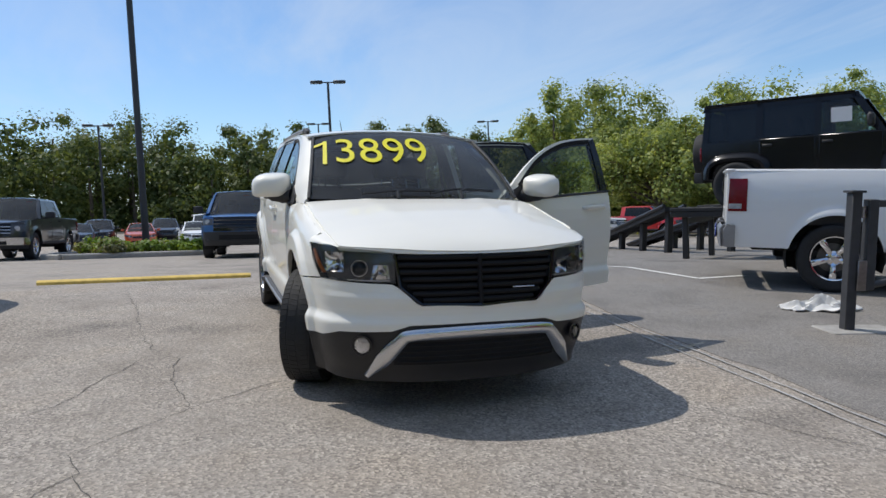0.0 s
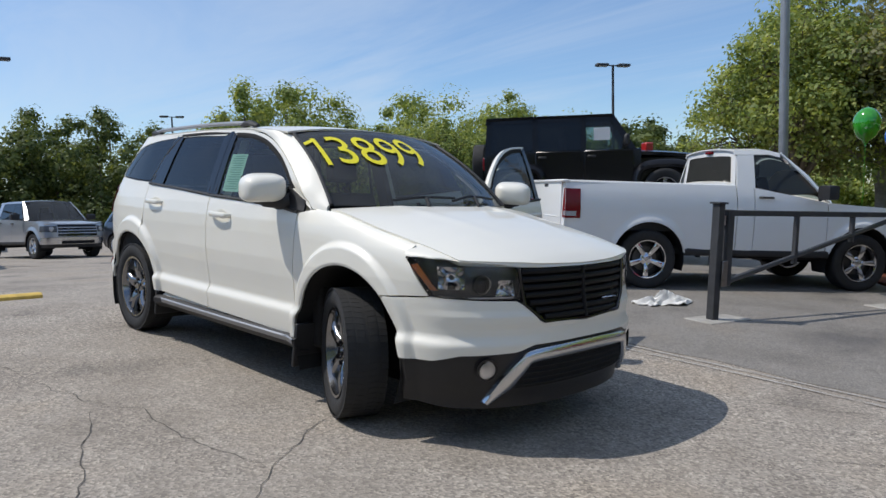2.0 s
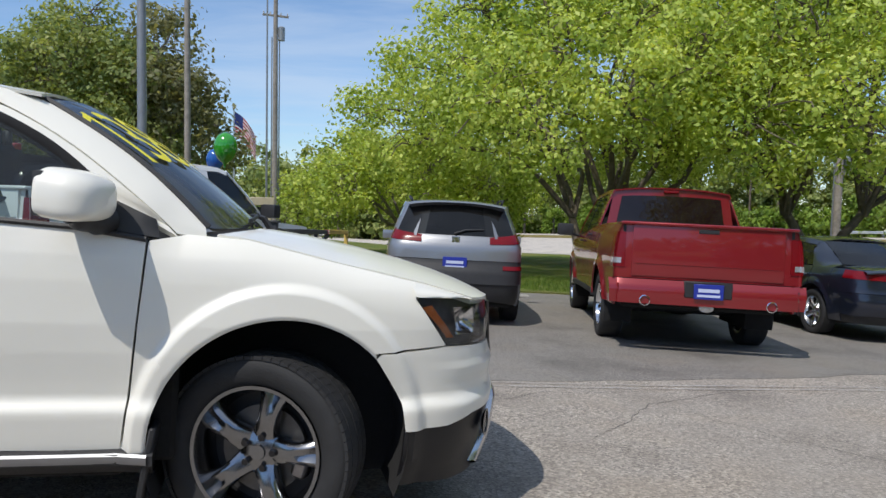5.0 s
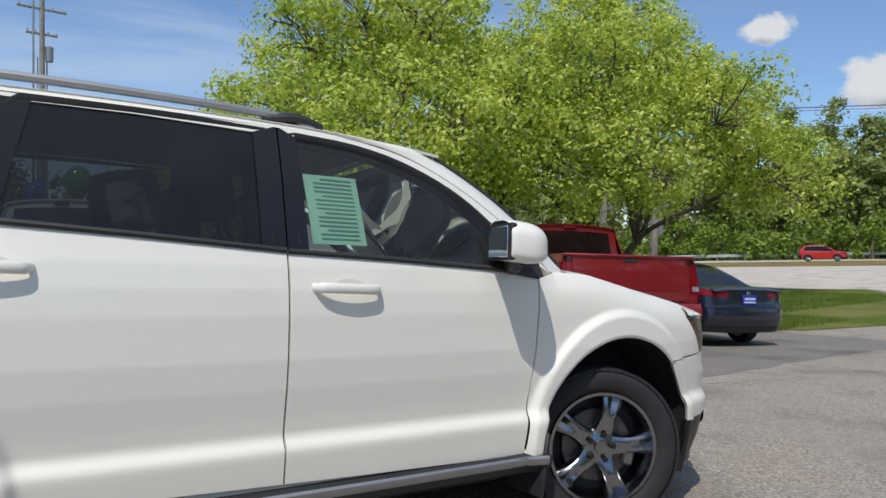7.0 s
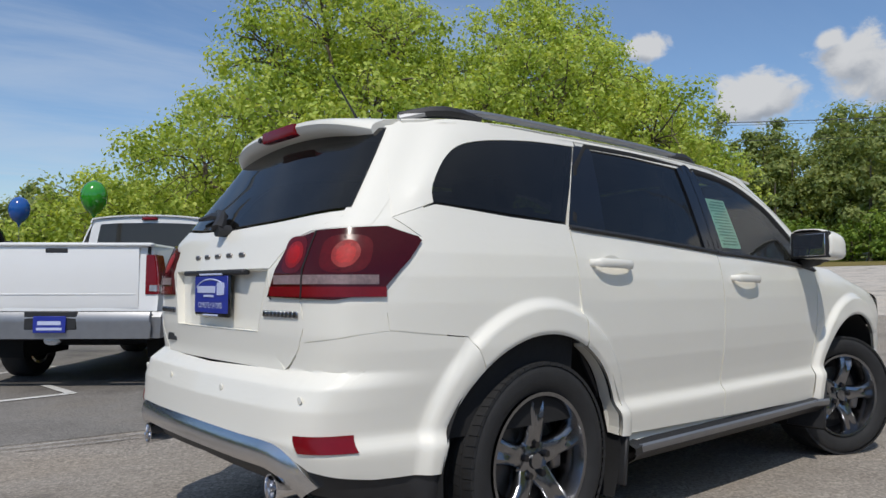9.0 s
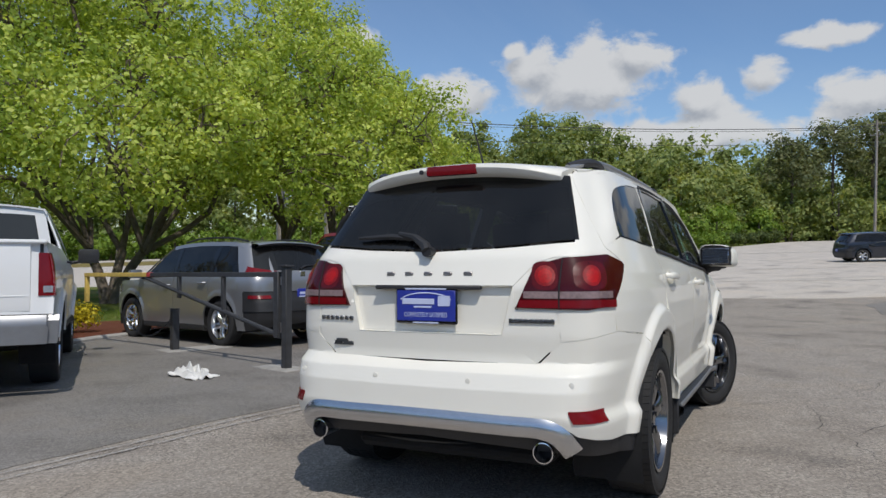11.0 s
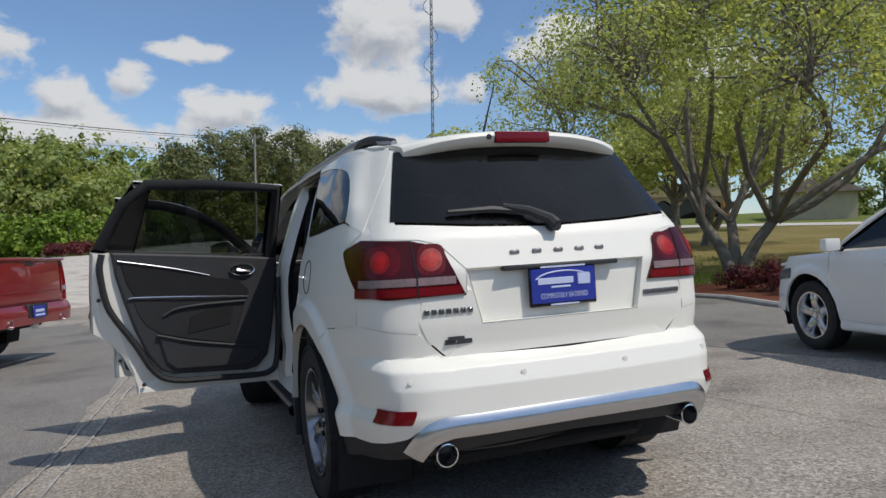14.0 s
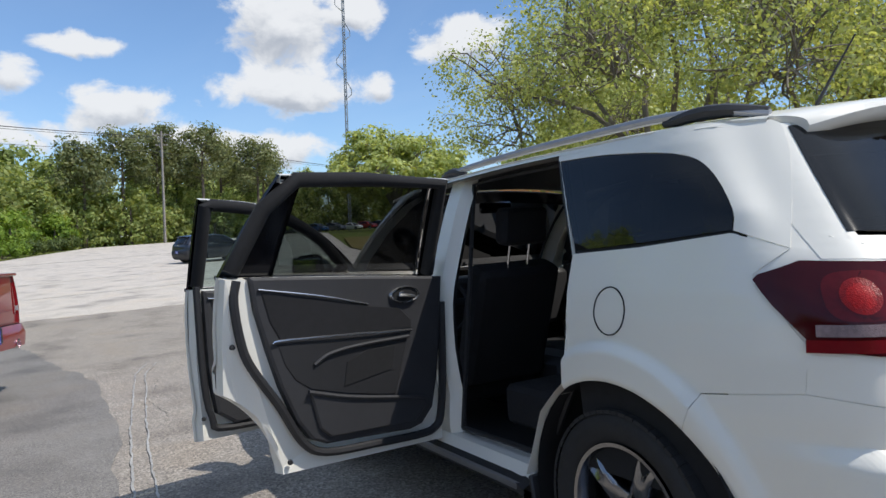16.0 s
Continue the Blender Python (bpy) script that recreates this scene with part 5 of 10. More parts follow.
        turn = Matrix.Translation(p) @ pose(0, 0, 0, 0, 0, s * 18)
        bm = lathe(bmesh.new(), [(0.050, 0.0), (0.048, 0.022), (0.040, 0.022), (0.037, 0.008)], turn, n=26, axis="X", closed=True)
        part("projector_ring", bm, DARK_CHROME, hl)
        part("projector_lens", lathe(bmesh.new(), [(0.037, 0.006), (0.028, 0.016), (0.014, 0.022), (0.0005, 0.023)], turn, n=22, axis="X"), PLASTIC_GLOSS, hl)
        g = [[SUV.ring(s * SUV.k_front(y, z), z, -0.012) for y in np.linspace(0.50, 0.72, 12)] for z in (0.730, 0.738)]
        part("indicator", sheet(g, depth=0.01), LENS_CLEAR, hl)
        am = [(ktip - 0.10, 0.885), (kb - 0.05, 0.765)]
        part("side_marker", ring_sheet([am[0], am[1]], [(ktip - 0.32, 0.895), (kb - 0.24, 0.765)], [am[0], (ktip - 0.32, 0.895)], [am[1], (kb - 0.24, 0.765)], 8, 4, s, -0.010, 0.004), LENS_AMBER, hl, "amber side marker")
        # bumper cover, half each side
        kc = SUV.k_at(1.845, 0.7)
        bottom = [(SUV.k_at(HX + AR * math.cos(math.radians(6)), 0.41), 0.41), (SUV.k_front(0.83, 0.42), 0.415), (SUV.k_front(0.76, 0.45), 0.45), (SUV.k_front(0.5, 0.46), 0.462), (SUV.k_front(0.40, 0.5), 0.495), (0, 0.50)]
        lft = [bottom[0], (SUV.k_at(1.945, 0.52), 0.52), (SUV.k_at(HX + AR * math.cos(math.radians(44)), 0.69), 0.69)]
        tp = [lft[-1], (kc, 0.708), (kb, 0.73), (kin + 0.1, 0.716), (kin - 0.12, 0.69), (SUV.k_front(0.36, 0.6), 0.605), (0, 0.592)]
        part("front_bumper", ring_sheet(bottom, tp, lft, [bottom[-1], tp[-1]], 100, 40, s, 0.0, 0.02), W, car)
        low = [(lft[0][0], 0.185), (SUV.k_front(0.75, 0.17), 0.168), (0, 0.165)]
        part("lower_bumper", ring_sheet(low, [(p[0], p[1] - 0.004) for p in bottom], [low[0], (bottom[0][0], bottom[0][1] - 0.004)], [low[-1], (0, 0.496)], 36, 8, s, -0.008, 0.03), BUMPER_BLACK, car, "black plastic lower bumper")
        fl = new("fog_lamp")
        fl.parent = car
        p = Vector(SUV.ring(s * SUV.k_front(0.645, 0.38), 0.38, 0.004))
        face = Matrix.Translation(p) @ pose(0, 0, 0, 0, 0, s * 28)
        bm = bmesh.new()
        lathe(bm, [(0.052, 0.006), (0.058, 0.014), (0.046, 0.014), (0.042, 0.002)], face, n=22, axis="X", closed=True)
        part("bezel", bm, PLASTIC_GLOSS, fl)
        bm = bmesh.new()
        lathe(bm, [(0.045, 0.006), (0.03, -0.004), (0.0005, -0.008)], face, n=20, axis="X")
        part("fog_reflector", bm, CHROME, fl)
        part("fog_lens", lathe(bmesh.new(), [(0.043, 0.006), (0.03, 0.012), (0.0005, 0.014)], face, n=20, axis="X"), GLASS_LAMP, fl)
        # tail lamp
        tl = new("tail_lamp")
        tl.parent = car
        K = lambda y, z: SUV.k_back(y, z)
        tip = (SUV.k_at(-1.955, 1.165), 1.168)
        bot = [(K(0.43, 0.97), 0.972), (K(0.73, 0.965), 0.965), (SUV.k_at(-2.12, 0.99), 0.985)]
        tp = [(K(0.50, 1.165), 1.160), (K(0.62, 1.19), 1.190), (SUV.k_at(-2.06, 1.21), 1.205)]
        lf = [bot[0], tp[0]]
        rg = [bot[-1], (SUV.k_at(-2.03, 1.08), 1.08), tip, tp[-1]]
        part("lens", ring_sheet(bot, tp, lf, rg, 24, 12, s, 0.010, 0.03), LENS_DARK_RED, tl, "smoked dark red lens")

        def on_lamp(a, b, name, mat, out):
            g = [[SUV.ring(s * (kk), zz, out) for kk in np.linspace(a[0], b[0], 9)] for zz in np.linspace(a[1], b[1], 4)]
            part(name, sheet(g, depth=0.006), mat, tl)
        k0, k2 = K(0.46, 1.0), SUV.k_at(-2.10, 1.02)
        on_lamp((k0 - 0.02, 1.014), (k2 + 0.10, 1.044), "reversing_lens", LENS_BAND, 0.0115)
        g = [[SUV.ring(s * (K(0.617, zz) + dk), zz, 0.0125) for dk in (-0.012, 0.012)] for zz in np.linspace(0.966, 1.19, 8)]
        part("lamp_seam", sheet(g, depth=0.004), CARPET, tl)
        on_lamp((K(0.445, 0.98), 0.974), (k2 + 0.0, 1.006), "lower_red_lens", LENS_RED, 0.0115)
        # reds brighten ring by ring: the reflectors' sunlit glow is put into the colour
        for yy, half_w in ((0.555, 0.050), (0.735, 0.070)):
            kk = K(yy, 1.11)
            per = (Vector(SUV.ring(kk + 0.1, 1.11, 0.01)) - Vector(SUV.ring(kk - 0.1, 1.11, 0.01))).length / 0.2
            g = [[SUV.ring(s * (kk + half_w * 1.12 * f * math.copysign(abs(math.cos(a)) ** 0.6, math.cos(a)) / per), 1.112 + 0.062 * f * math.copysign(abs(math.sin(a)) ** 0.6, math.sin(a)), 0.0108) for a in np.linspace(0, 2 * math.pi, 33)] for f in (1.0, 0.75, 0.5, 0.25, 0.02)]
            cell = part("lamp_cell", sheet(g, depth=0.0), LENS_CELL, tl, "red reflector cell")
            for r, mat, out in ((0.045, LENS_GLOW_RIM, 0.0120), (0.034, LENS_GLOW, 0.0130)):
                g = [[SUV.ring(s * (kk + r * f * math.cos(a) / per), 1.112 + r * f * math.sin(a), out + 0.003 * (1 - f * f)) for a in np.linspace(0, 2 * math.pi, 29)] for f in (1.0, 0.8, 0.55, 0.3, 0.02)]
                part("round_lamp", sheet(g, depth=0.0), mat, cell, "bright red round lamp")
        # rear bumper
        arc = [(SUV.k_at(x, z), z) for x, z in arch(RX, 130, 176, 10)]
        bottom = [(arc[-1][0], 0.402), (K(0.80, 0.41), 0.405), (K(0.70, 0.44), 0.44), (K(0.58, 0.51), 0.515), (SUV.last, 0.525)]
        tp = [arc[0], (SUV.k_at(-1.80, 0.835), 0.835), (SUV.k_at(-2.09, 0.865), 0.865), (K(0.62, 0.82), 0.825), (K(0.53, 0.74), 0.735), (SUV.last, 0.724)]
        a, b = [(SUV.k_at(-2.095, 0.87), 0.866), (K(0.625, 0.83), 0.829)], [(SUV.k_at(-2.10, 0.97), 0.975), (K(0.615, 0.96), 0.958)]
        part("bumper_corner", ring_sheet(a, b, [a[0], b[0]], [a[1], b[1]], 36, 12, s, 0.0, 0.02), W, car)
        part("rear_bumper", ring_sheet(bottom, tp, [bottom[0], *arc[::-1]], [bottom[-1], tp[-1]], 110, 46, s, 0.0, 0.02), W, car)
        low = [(arc[-1][0], 0.32), (K(0.75, 0.34), 0.34), (SUV.last, 0.39)]
        part("lower_bumper", ring_sheet(low, [(p[0], p[1] - 0.004) for p in bottom], [low[0], (bottom[0][0], bottom[0][1] - 0.004)], [low[-1], (SUV.last, 0.521)], 36, 6, s, -0.01, 0.03), PLASTIC, car, "black plastic lower bumper")
        g = [[SUV.ring(s * kk, zz, 0.006) for kk in np.linspace(K(0.675, 0.52), K(0.785, 0.52), 8)] for zz in (0.497, 0.515, 0.535, 0.549)]
        part("reflector", sheet(g, depth=0.012), LENS_RED, car, "red bumper reflector")
        for yy in (0.68, 0.235):
            p = SUV.ring(s * K(yy, 0.655), 0.655, 0.002)
            bm = bmesh.new()
            lathe(bm, [(0.012, 0.0), (0.012, 0.003), (0.0005, 0.004)], Matrix.Translation(p) @ pose(0, 0, 0, 0, 0, 180), n=14, axis="X")
            part("parking_sensor", bm, W, car)
        bm = bmesh.new()
        lathe(bm, [(0.036, 0.10), (0.042, -0.02), (0.045, -0.045), (0.040, -0.046), (0.036, -0.03), (0.033, 0.10)], pose(-2.32, s * 0.565, 0.372), n=26, axis="X", closed=True)
        part("exhaust_tip", bm, CHROME, car)
        bm = bmesh.new()
        lathe(bm, [(0.034, 0.0), (0.0005, 0.001)], pose(-2.29, s * 0.565, 0.372), n=18, axis="X")
        part("exhaust_bore", bm, CARPET, car)

    # front: grille with slats, chrome bow, mesh
    kin = SUV.k_front(0.475, 0.8)
    half = [(0, 0.600), (SUV.k_front(0.34, 0.6), 0.612), (kin - 0.10, 0.70)]
    grille = new("grille")
    grille.parent = car
    bm = bmesh.new()
    for s in (1, -1):
        ring_sheet(half, [(0, 0.882), (kin + 0.02, 0.884)], [half[0], (0, 0.882)], [half[-1], (kin + 0.02, 0.884)], 16, 10, s, -0.055, 0.0, bm)
    part("grille_back", bm, GRILLE_BLACK, grille)
    for z, wy in ((0.862, 0.46), (0.822, 0.46), (0.782, 0.45), (0.742, 0.435), (0.702, 0.41), (0.662, 0.38), (0.628, 0.33)):
        bm = bmesh.new()
        tube(bm, [SUV.ring(SUV.k_front(abs(y), z) * (1 if y >= 0 else -1), z, -0.018) for y in np.linspace(-wy, wy, 19)], 0.016, n=8, flat=0.9)
        part("grille_slat", bm, GRILLE_BLACK, grille)
    bm = bmesh.new()
    tube(bm, [SUV.ring(0.0, z, -0.01) for z in (0.60, 0.74, 0.88)], 0.016, n=8)
    part("grille_bar", bm, GRILLE_BLACK, grille)
    bm = box_bm((2.435, 0.20, 0.678), (2.455, 0.34, 0.688), 0.004)
    part("badge_bar", bm, SATIN, grille, "small satin badge bar")
    for s in (1, -1):
        bm = bmesh.new()
        line = [SUV.ring(s * (k), z, 0.0) for k, z in [(kin + 0.02, 0.886), (kin - 0.10, 0.70), (SUV.k_front(0.34, 0.6), 0.610), (0, 0.598)]]
        tube(bm, line, 0.010, n=6)
        part("grille_frame", bm, PLASTIC_GLOSS, grille)
    bm = bmesh.new()
    bow = [(y, z) for y, z in ((-0.615, 0.195), (-0.54, 0.30), (-0.455, 0.405), (-0.405, 0.438), (-0.2, 0.450), (0, 0.453), (0.2, 0.450), (0.405, 0.438), (0.455, 0.405), (0.54, 0.30), (0.615, 0.195))]
    line = [Vector(SUV.ring(SUV.k_front(abs(y), z) * (1 if y >= 0 else -1), z, 0.0)) for y, z in smooth_line(bow, 5)]
    g = []
    for i, p in enumerate(line):
        d = (line[min(i + 1, len(line) - 1)] - line[max(i - 1, 0)]).normalized()
        n = Vector((1, 0.25 * (1 if p.y > 0 else -1) * abs(p.y), 0)).normalized()
        side = d.cross(n).normalized()
        wdt = 0.034 + 0.012 * min(max((abs(p.y) - 0.42) / 0.08, 0), 1) - 0.030 * min(max((abs(p.y) - 0.54) / 0.075, 0), 1)
        g.append([p + side * wdt * c + n * h for c, h in ((-1.0, -0.02), (-0.95, 0.012), (-0.6, 0.022), (0, 0.026), (0.6, 0.022), (0.95, 0.012), (1.0, -0.02))])
    part("chrome_bow", sheet(g, (2.0, 0, 0.4), 0.0), SATIN, car, "satin silver bow on the bumper")
    bm = bmesh.new()
    g = [[SUV.ring(SUV.k_front(abs(y), z) * (1 if y >= 0 else -1), z, 0.002) for y in np.linspace(-0.47 - 0.1 * (0.40 - z), 0.47 + 0.1 * (0.40 - z), 15)] for z in (0.27, 0.33, 0.40)]
    part("lower_grille", sheet(g, (2.0, 0, 0.4), 0.0), CARPET, car, "black lower air intake")
    for z in (0.29, 0.32, 0.35, 0.38):
        bm = bmesh.new()
        tube(bm, [SUV.ring(SUV.k_front(abs(y), z) * (1 if y >= 0 else -1), z, 0.008) for y in np.linspace(-0.46, 0.46, 11)], 0.005, n=4)
        part("intake_bar", bm, CARPET, car)

    # tailgate
    hatch = new("tailgate")
    hatch.parent = car
    q = lambda y, z: (SUV.last - SUV.k_back(abs(y), z)) * (1 if y >= 0 else -1)

    def back_sheet(bottom, top, left, right, nu, nv, inset=0.0, depth=0.02):
        """Border lines in (y, z) seen from behind."""
        g = coons(bottom, top, left, right, nu, nv)
        rows = []
        for row in g:
            line = []
            for p in row:
                k = SUV.k_back(abs(p[0]), p[1])
                x, y, z = SUV.ring(k, p[1], inset)
                line.append((x, math.copysign(y, p[0]), z))
            rows.append(line)
        return sheet(rows, depth=depth)

    RT, RB, RY0, RY1 = 1.067, 0.852, 0.415, 0.365       # number plate hollow
    lb, lt = 0.731, 1.222
    # pieces round the hollow
    part("tailgate_skin", back_sheet([(-0.515, lb), (0.515, lb)], [(-RY1, RB), (RY1, RB)], [(-0.515, lb), (-RY1, RB)], [(0.515, lb), (RY1, RB)], 20, 5), W, hatch)
    for s in (1, -1):
        part("tailgate_side", back_sheet([(s * 0.515, lb), (s * RY1, RB)], [(s * 0.60, 0.962), (s * 0.424, 0.962), (s * RY0, 1.05), (s * RY0, RT)],
                                         [(s * 0.515, lb), (s * 0.59, 0.80), (s * 0.625, 0.88), (s * 0.60, 0.962)], [(s * RY1, RB), (s * RY0, RT)], 14, 10), W, hatch)
    part("tailgate_upper", back_sheet([(-RY0, RT), (RY0, RT)], [(-0.70, 1.262), (-0.35, 1.235), (0, 1.222), (0.35, 1.235), (0.70, 1.262)],
                                      [(-RY0, RT), (-0.505, 1.168), (-0.60, 1.197), (-0.70, 1.262)], [(RY0, RT), (0.505, 1.168), (0.60, 1.197), (0.70, 1.262)], 30, 8), W, hatch)
    part("plate_hollow", back_sheet([(-RY1, RB), (RY1, RB)], [(-RY0, RT), (RY0, RT)], [(-RY1, RB), (-RY0, RT)], [(RY1, RB), (RY0, RT)], 20, 6, -0.028, -0.03), W, hatch)
    bm = box_bm((-2.335, -0.27, RT - 0.018), (-2.30, 0.27, RT + 0.002), 0.006)
    part("grab_ledge", bm, PLASTIC, hatch)
    gl = part("rear_pane", back_sheet([(-0.665, 1.272), (-0.33, 1.245), (0, 1.234), (0.33, 1.245), (0.665, 1.272)], [(-0.565, 1.585), (0, 1.605), (0.565, 1.585)],
                                      [(-0.665, 1.272), (-0.565, 1.585)], [(0.665, 1.272), (0.565, 1.585)], 26, 12, 0.003, 0.004), GLASS_DARK, hatch)
    for s in (1, -1):
        part("pane_post", back_sheet([(s * 0.58, 1.19), (s * 0.742, 1.205)], [(s * 0.555, 1.595), (s * 0.655, 1.605)], [(s * 0.58, 1.19), (s * 0.655, 1.25), (s * 0.650, 1.28), (s * 0.555, 1.595)], [(s * 0.742, 1.205), (s * 0.655, 1.605)], 10, 40, -0.0015, 0.0), W, hatch)
    bm = bmesh.new()
    g = []
    half = roof_edge(-1.88)[1] - 0.004
    for u in np.linspace(-1, 1, 41):
        a = abs(u)
        e, drop = 0.085 * a ** 5, 0.055 * a ** 2.4
        y = half * u
        g.append([(x + e * w, y * (1 - 0.05 * w), z - drop * (1 + 0.12 * w)) for x, z, w in
                  ((-1.878, 1.6765, 0), (-1.93, 1.673, 0.2), (-1.99, 1.668, 0.6), (-2.03, 1.663, 0.9), (-2.048, 1.655, 1), (-2.054, 1.640, 1), (-2.044, 1.620, 1), (-2.02, 1.606, 1), (-1.965, 1.596, 0.8), (-1.90, 1.590, 0.5))])
    sheet(g, (-1.9, 0, 1.63), 0.0, bm)
    bm.verts.ensure_lookup_table()
    for end in (0, 40):
        bm.faces.new(bm.verts[end * 10:end * 10 + 10])
    bmesh.ops.recalc_face_normals(bm, faces=bm.faces[:])
    part("spoiler", bm, W, hatch)
    bm = box_bm((-2.062, -0.135, 1.608), (-2.02, 0.135, 1.657), 0.012, None, 2)
    part("high_brake_lamp", bm, LENS_RED, hatch, "red high-mounted brake lamp")
    bm = bmesh.new()
    lathe(bm, [(0.012, 0.0), (0.012, -0.008), (0.0005, -0.010)], pose(-2.05, 0.165, 1.632), n=12, axis="X")
    part("washer_jet", bm, PLASTIC, hatch)
    wip = new("rear_wiper")
    wip.parent = hatch
    bm = bmesh.new()
    rp = lambda y, z, o: Vector((SUV.ring(SUV.k_back(abs(y), z), z, o)[0], y, z))
    tube(bm, [rp(0.005, 1.225, 0.05), rp(0.02, 1.25, 0.055), rp(0.10, 1.295, 0.05), rp(0.20, 1.315, 0.04)], [0.028, 0.024, 0.017, 0.012], n=8)
    tube(bm, [rp(0.005, 1.222, 0.0), rp(0.005, 1.222, 0.055)], 0.024, n=10)
    part("wiper_arm", bm, PLASTIC, wip)
    bm = bmesh.new()
    tube(bm, [rp(0.10, 1.288, 0.03), rp(0.25, 1.303, 0.03), rp(0.44, 1.300, 0.03)], [0.012, 0.016, 0.008], n=6)
    part("wiper_blade", bm, PLASTIC, wip)
    # number plate advert board, badges as plain bars
    pl = new("plate_board")
    pl.parent = hatch
    px = -2.318
    part("plate_surround", box_bm((px - 0.012, -0.158, 0.892), (px, 0.158, 1.060), 0.006), PLASTIC_GLOSS, pl)
    part("plate_face", box_bm((px - 0.016, -0.150, 0.906), (px - 0.010, 0.150, 1.046), 0.002), PLATE_BLUE, pl)
    bm = bmesh.new()
    add_box(bm, (px - 0.0185, -0.105, 1.049), (px - 0.0125, 0.105, 1.056), 0.001)
    add_box(bm, (px - 0.0185, -0.065, 0.895), (px - 0.0125, 0.065, 0.901), 0.001)
    add_box(bm, (px - 0.0185, -0.045, 0.982), (px - 0.0150, 0.120, 1.008), 0.001)
    add_box(bm, (px - 0.0185, -0.125, 0.975), (px - 0.0150, -0.065, 1.022), 0.004)
    add_box(bm, (px - 0.0185, -0.030, 0.966), (px - 0.0150, 0.060, 0.974), 0.001)
    tube(bm, [(px - 0.016, y, 0.992 + 0.042 * math.sin(math.acos(max(-1, min(1, y / 0.135))))) for y in np.linspace(-0.13, 0.13, 11)], 0.003, n=4)
    part("plate_print", bm, PLATE_LIGHT, pl, smooth=False)
    bm = text_bm("COMPLETELY SATISFIED", 0.030, 0.95)
    half = max(v.co.x for v in bm.verts)
    for v in bm.verts:
        v.co = Vector((px - 0.0172, -v.co.x * 0.11 / half, 0.934 + v.co.y))
    part("plate_lettering", bm, PLATE_LIGHT, pl, smooth=False)
    for y in (0.20, 0.10, 0.0, -0.10, -0.20):
        bm = box_bm((-0.005, -0.022, -0.009), (0.004, 0.022, 0.009), 0.004, Matrix.Translation(rp(y, 1.122, 0.003)))
        part("badge_bar", bm, STEEL, hatch)
    for y0, y1, z in ((0.605, 0.40, 0.908), (-0.40, -0.60, 0.915)):
        n = 9 if y0 < 0 else 7
        for i in range(n):
            y = y0 + (y1 - y0) * (i + 0.5) / n
            part("badge_bar", box_bm((-0.004, -0.0115, -0.011), (0.004, 0.0115, 0.011), 0.003, Matrix.Translation(rp(y, z, 0.004))), DARK_CHROME, hatch)
    bm = bmesh.new()
    for i, (y, z, hw, hh) in enumerate(((0.475, 0.800, 0.035, 0.008), (0.50, 0.790, 0.022, 0.007), (0.44, 0.787, 0.03, 0.009), (0.47, 0.780, 0.055, 0.003))):
        add_box(bm, (-0.002, -hw, -hh), (0.002, hw, hh), 0.001, Matrix.Translation(rp(y, z, 0.002)))
    part("sticker", bm, INK, hatch)
    bm = bmesh.new()
    bow = ((-0.675, 0.365), (-0.64, 0.43), (-0.57, 0.472), (-0.40, 0.478), (0, 0.484), (0.40, 0.478), (0.57, 0.472), (0.64, 0.43), (0.675, 0.365))
    line = [rp(y, z, 0.002) for y, z in smooth_line(bow, 5)]
    g = []
    for i, p in enumerate(line):
        d = (line[min(i + 1, len(line) - 1)] - line[max(i - 1, 0)]).normalized()
        n = Vector((-1, 0.3 * p.y, 0)).normalized()
        side = d.cross(n).normalized()
        wdt = 0.044 if abs(p.y) < 0.55 else 0.046
        g.append([p + side * wdt * c + n * h for c, h in ((-1.0, -0.02), (-0.95, 0.012), (-0.5, 0.024), (0, 0.028), (0.5, 0.024), (0.95, 0.012), (1.0, -0.02))])
    part("chrome_bow", sheet(g, (-2.0, 0, 0.4), 0.0), SATIN, car, "satin silver bow on the rear bumper")
    # fuel flap on the left
    bm = bmesh.new()
    p = Vector(SUV.side(-1.49, 1.06, 1))
    tube(bm, [SUV.side(-1.452 + 0.072 * math.cos(a), 1.060 + 0.078 * math.sin(a), 1, -0.0005) for a in np.linspace(0, 2 * math.pi, 29)], 0.003, n=4, caps=False)
    part("fuel_flap_seam", bm, CARPET, car)

    # underbody, floor, firewall, inner side walls
    part("floor_pan", add_box(add_box(box_bm((-0.90, -0.76, 0.22), (0.95, 0.76, 0.30), 0.03), (0.9, -0.50, 0.21), (2.15, 0.50, 0.30), 0.03), (-2.1, -0.52, 0.24), (-0.85, 0.52, 0.32), 0.03), CARPET, car)
    part("firewall", box_bm((1.02, -0.78, 0.28), (1.12, 0.78, 1.08), 0.02), CARPET, car)
    part("engine_cover", box_bm((1.15, -0.55, 0.3), (2.25, 0.55, 0.86), 0.05), CARPET, car)
    part("luggage_floor", box_bm((-2.22, -0.72, 0.62), (-1.35, 0.72, 0.68), 0.02), CARPET, car)
    part("headliner", sheet([[tuple(np.array(roof_point(x, u * 0.94)) - np.array((0, 0, 0.03))) for u in np.linspace(-1, 1, 9)] for x in np.linspace(0.5, -1.85, 9)], (-0.6, 0, 3), 0.0), TRIM_GREY, car)
    for s in (1, -1):
        part("inner_quarter", sheet([[SUV.side(x, z, s, 0.05) for x in np.linspace(-1.26, -2.0, 8)] for z in (0.5, 0.8, 1.05, 1.24)], (0, s * 3, 0.8), 0.0), CARPET, car)
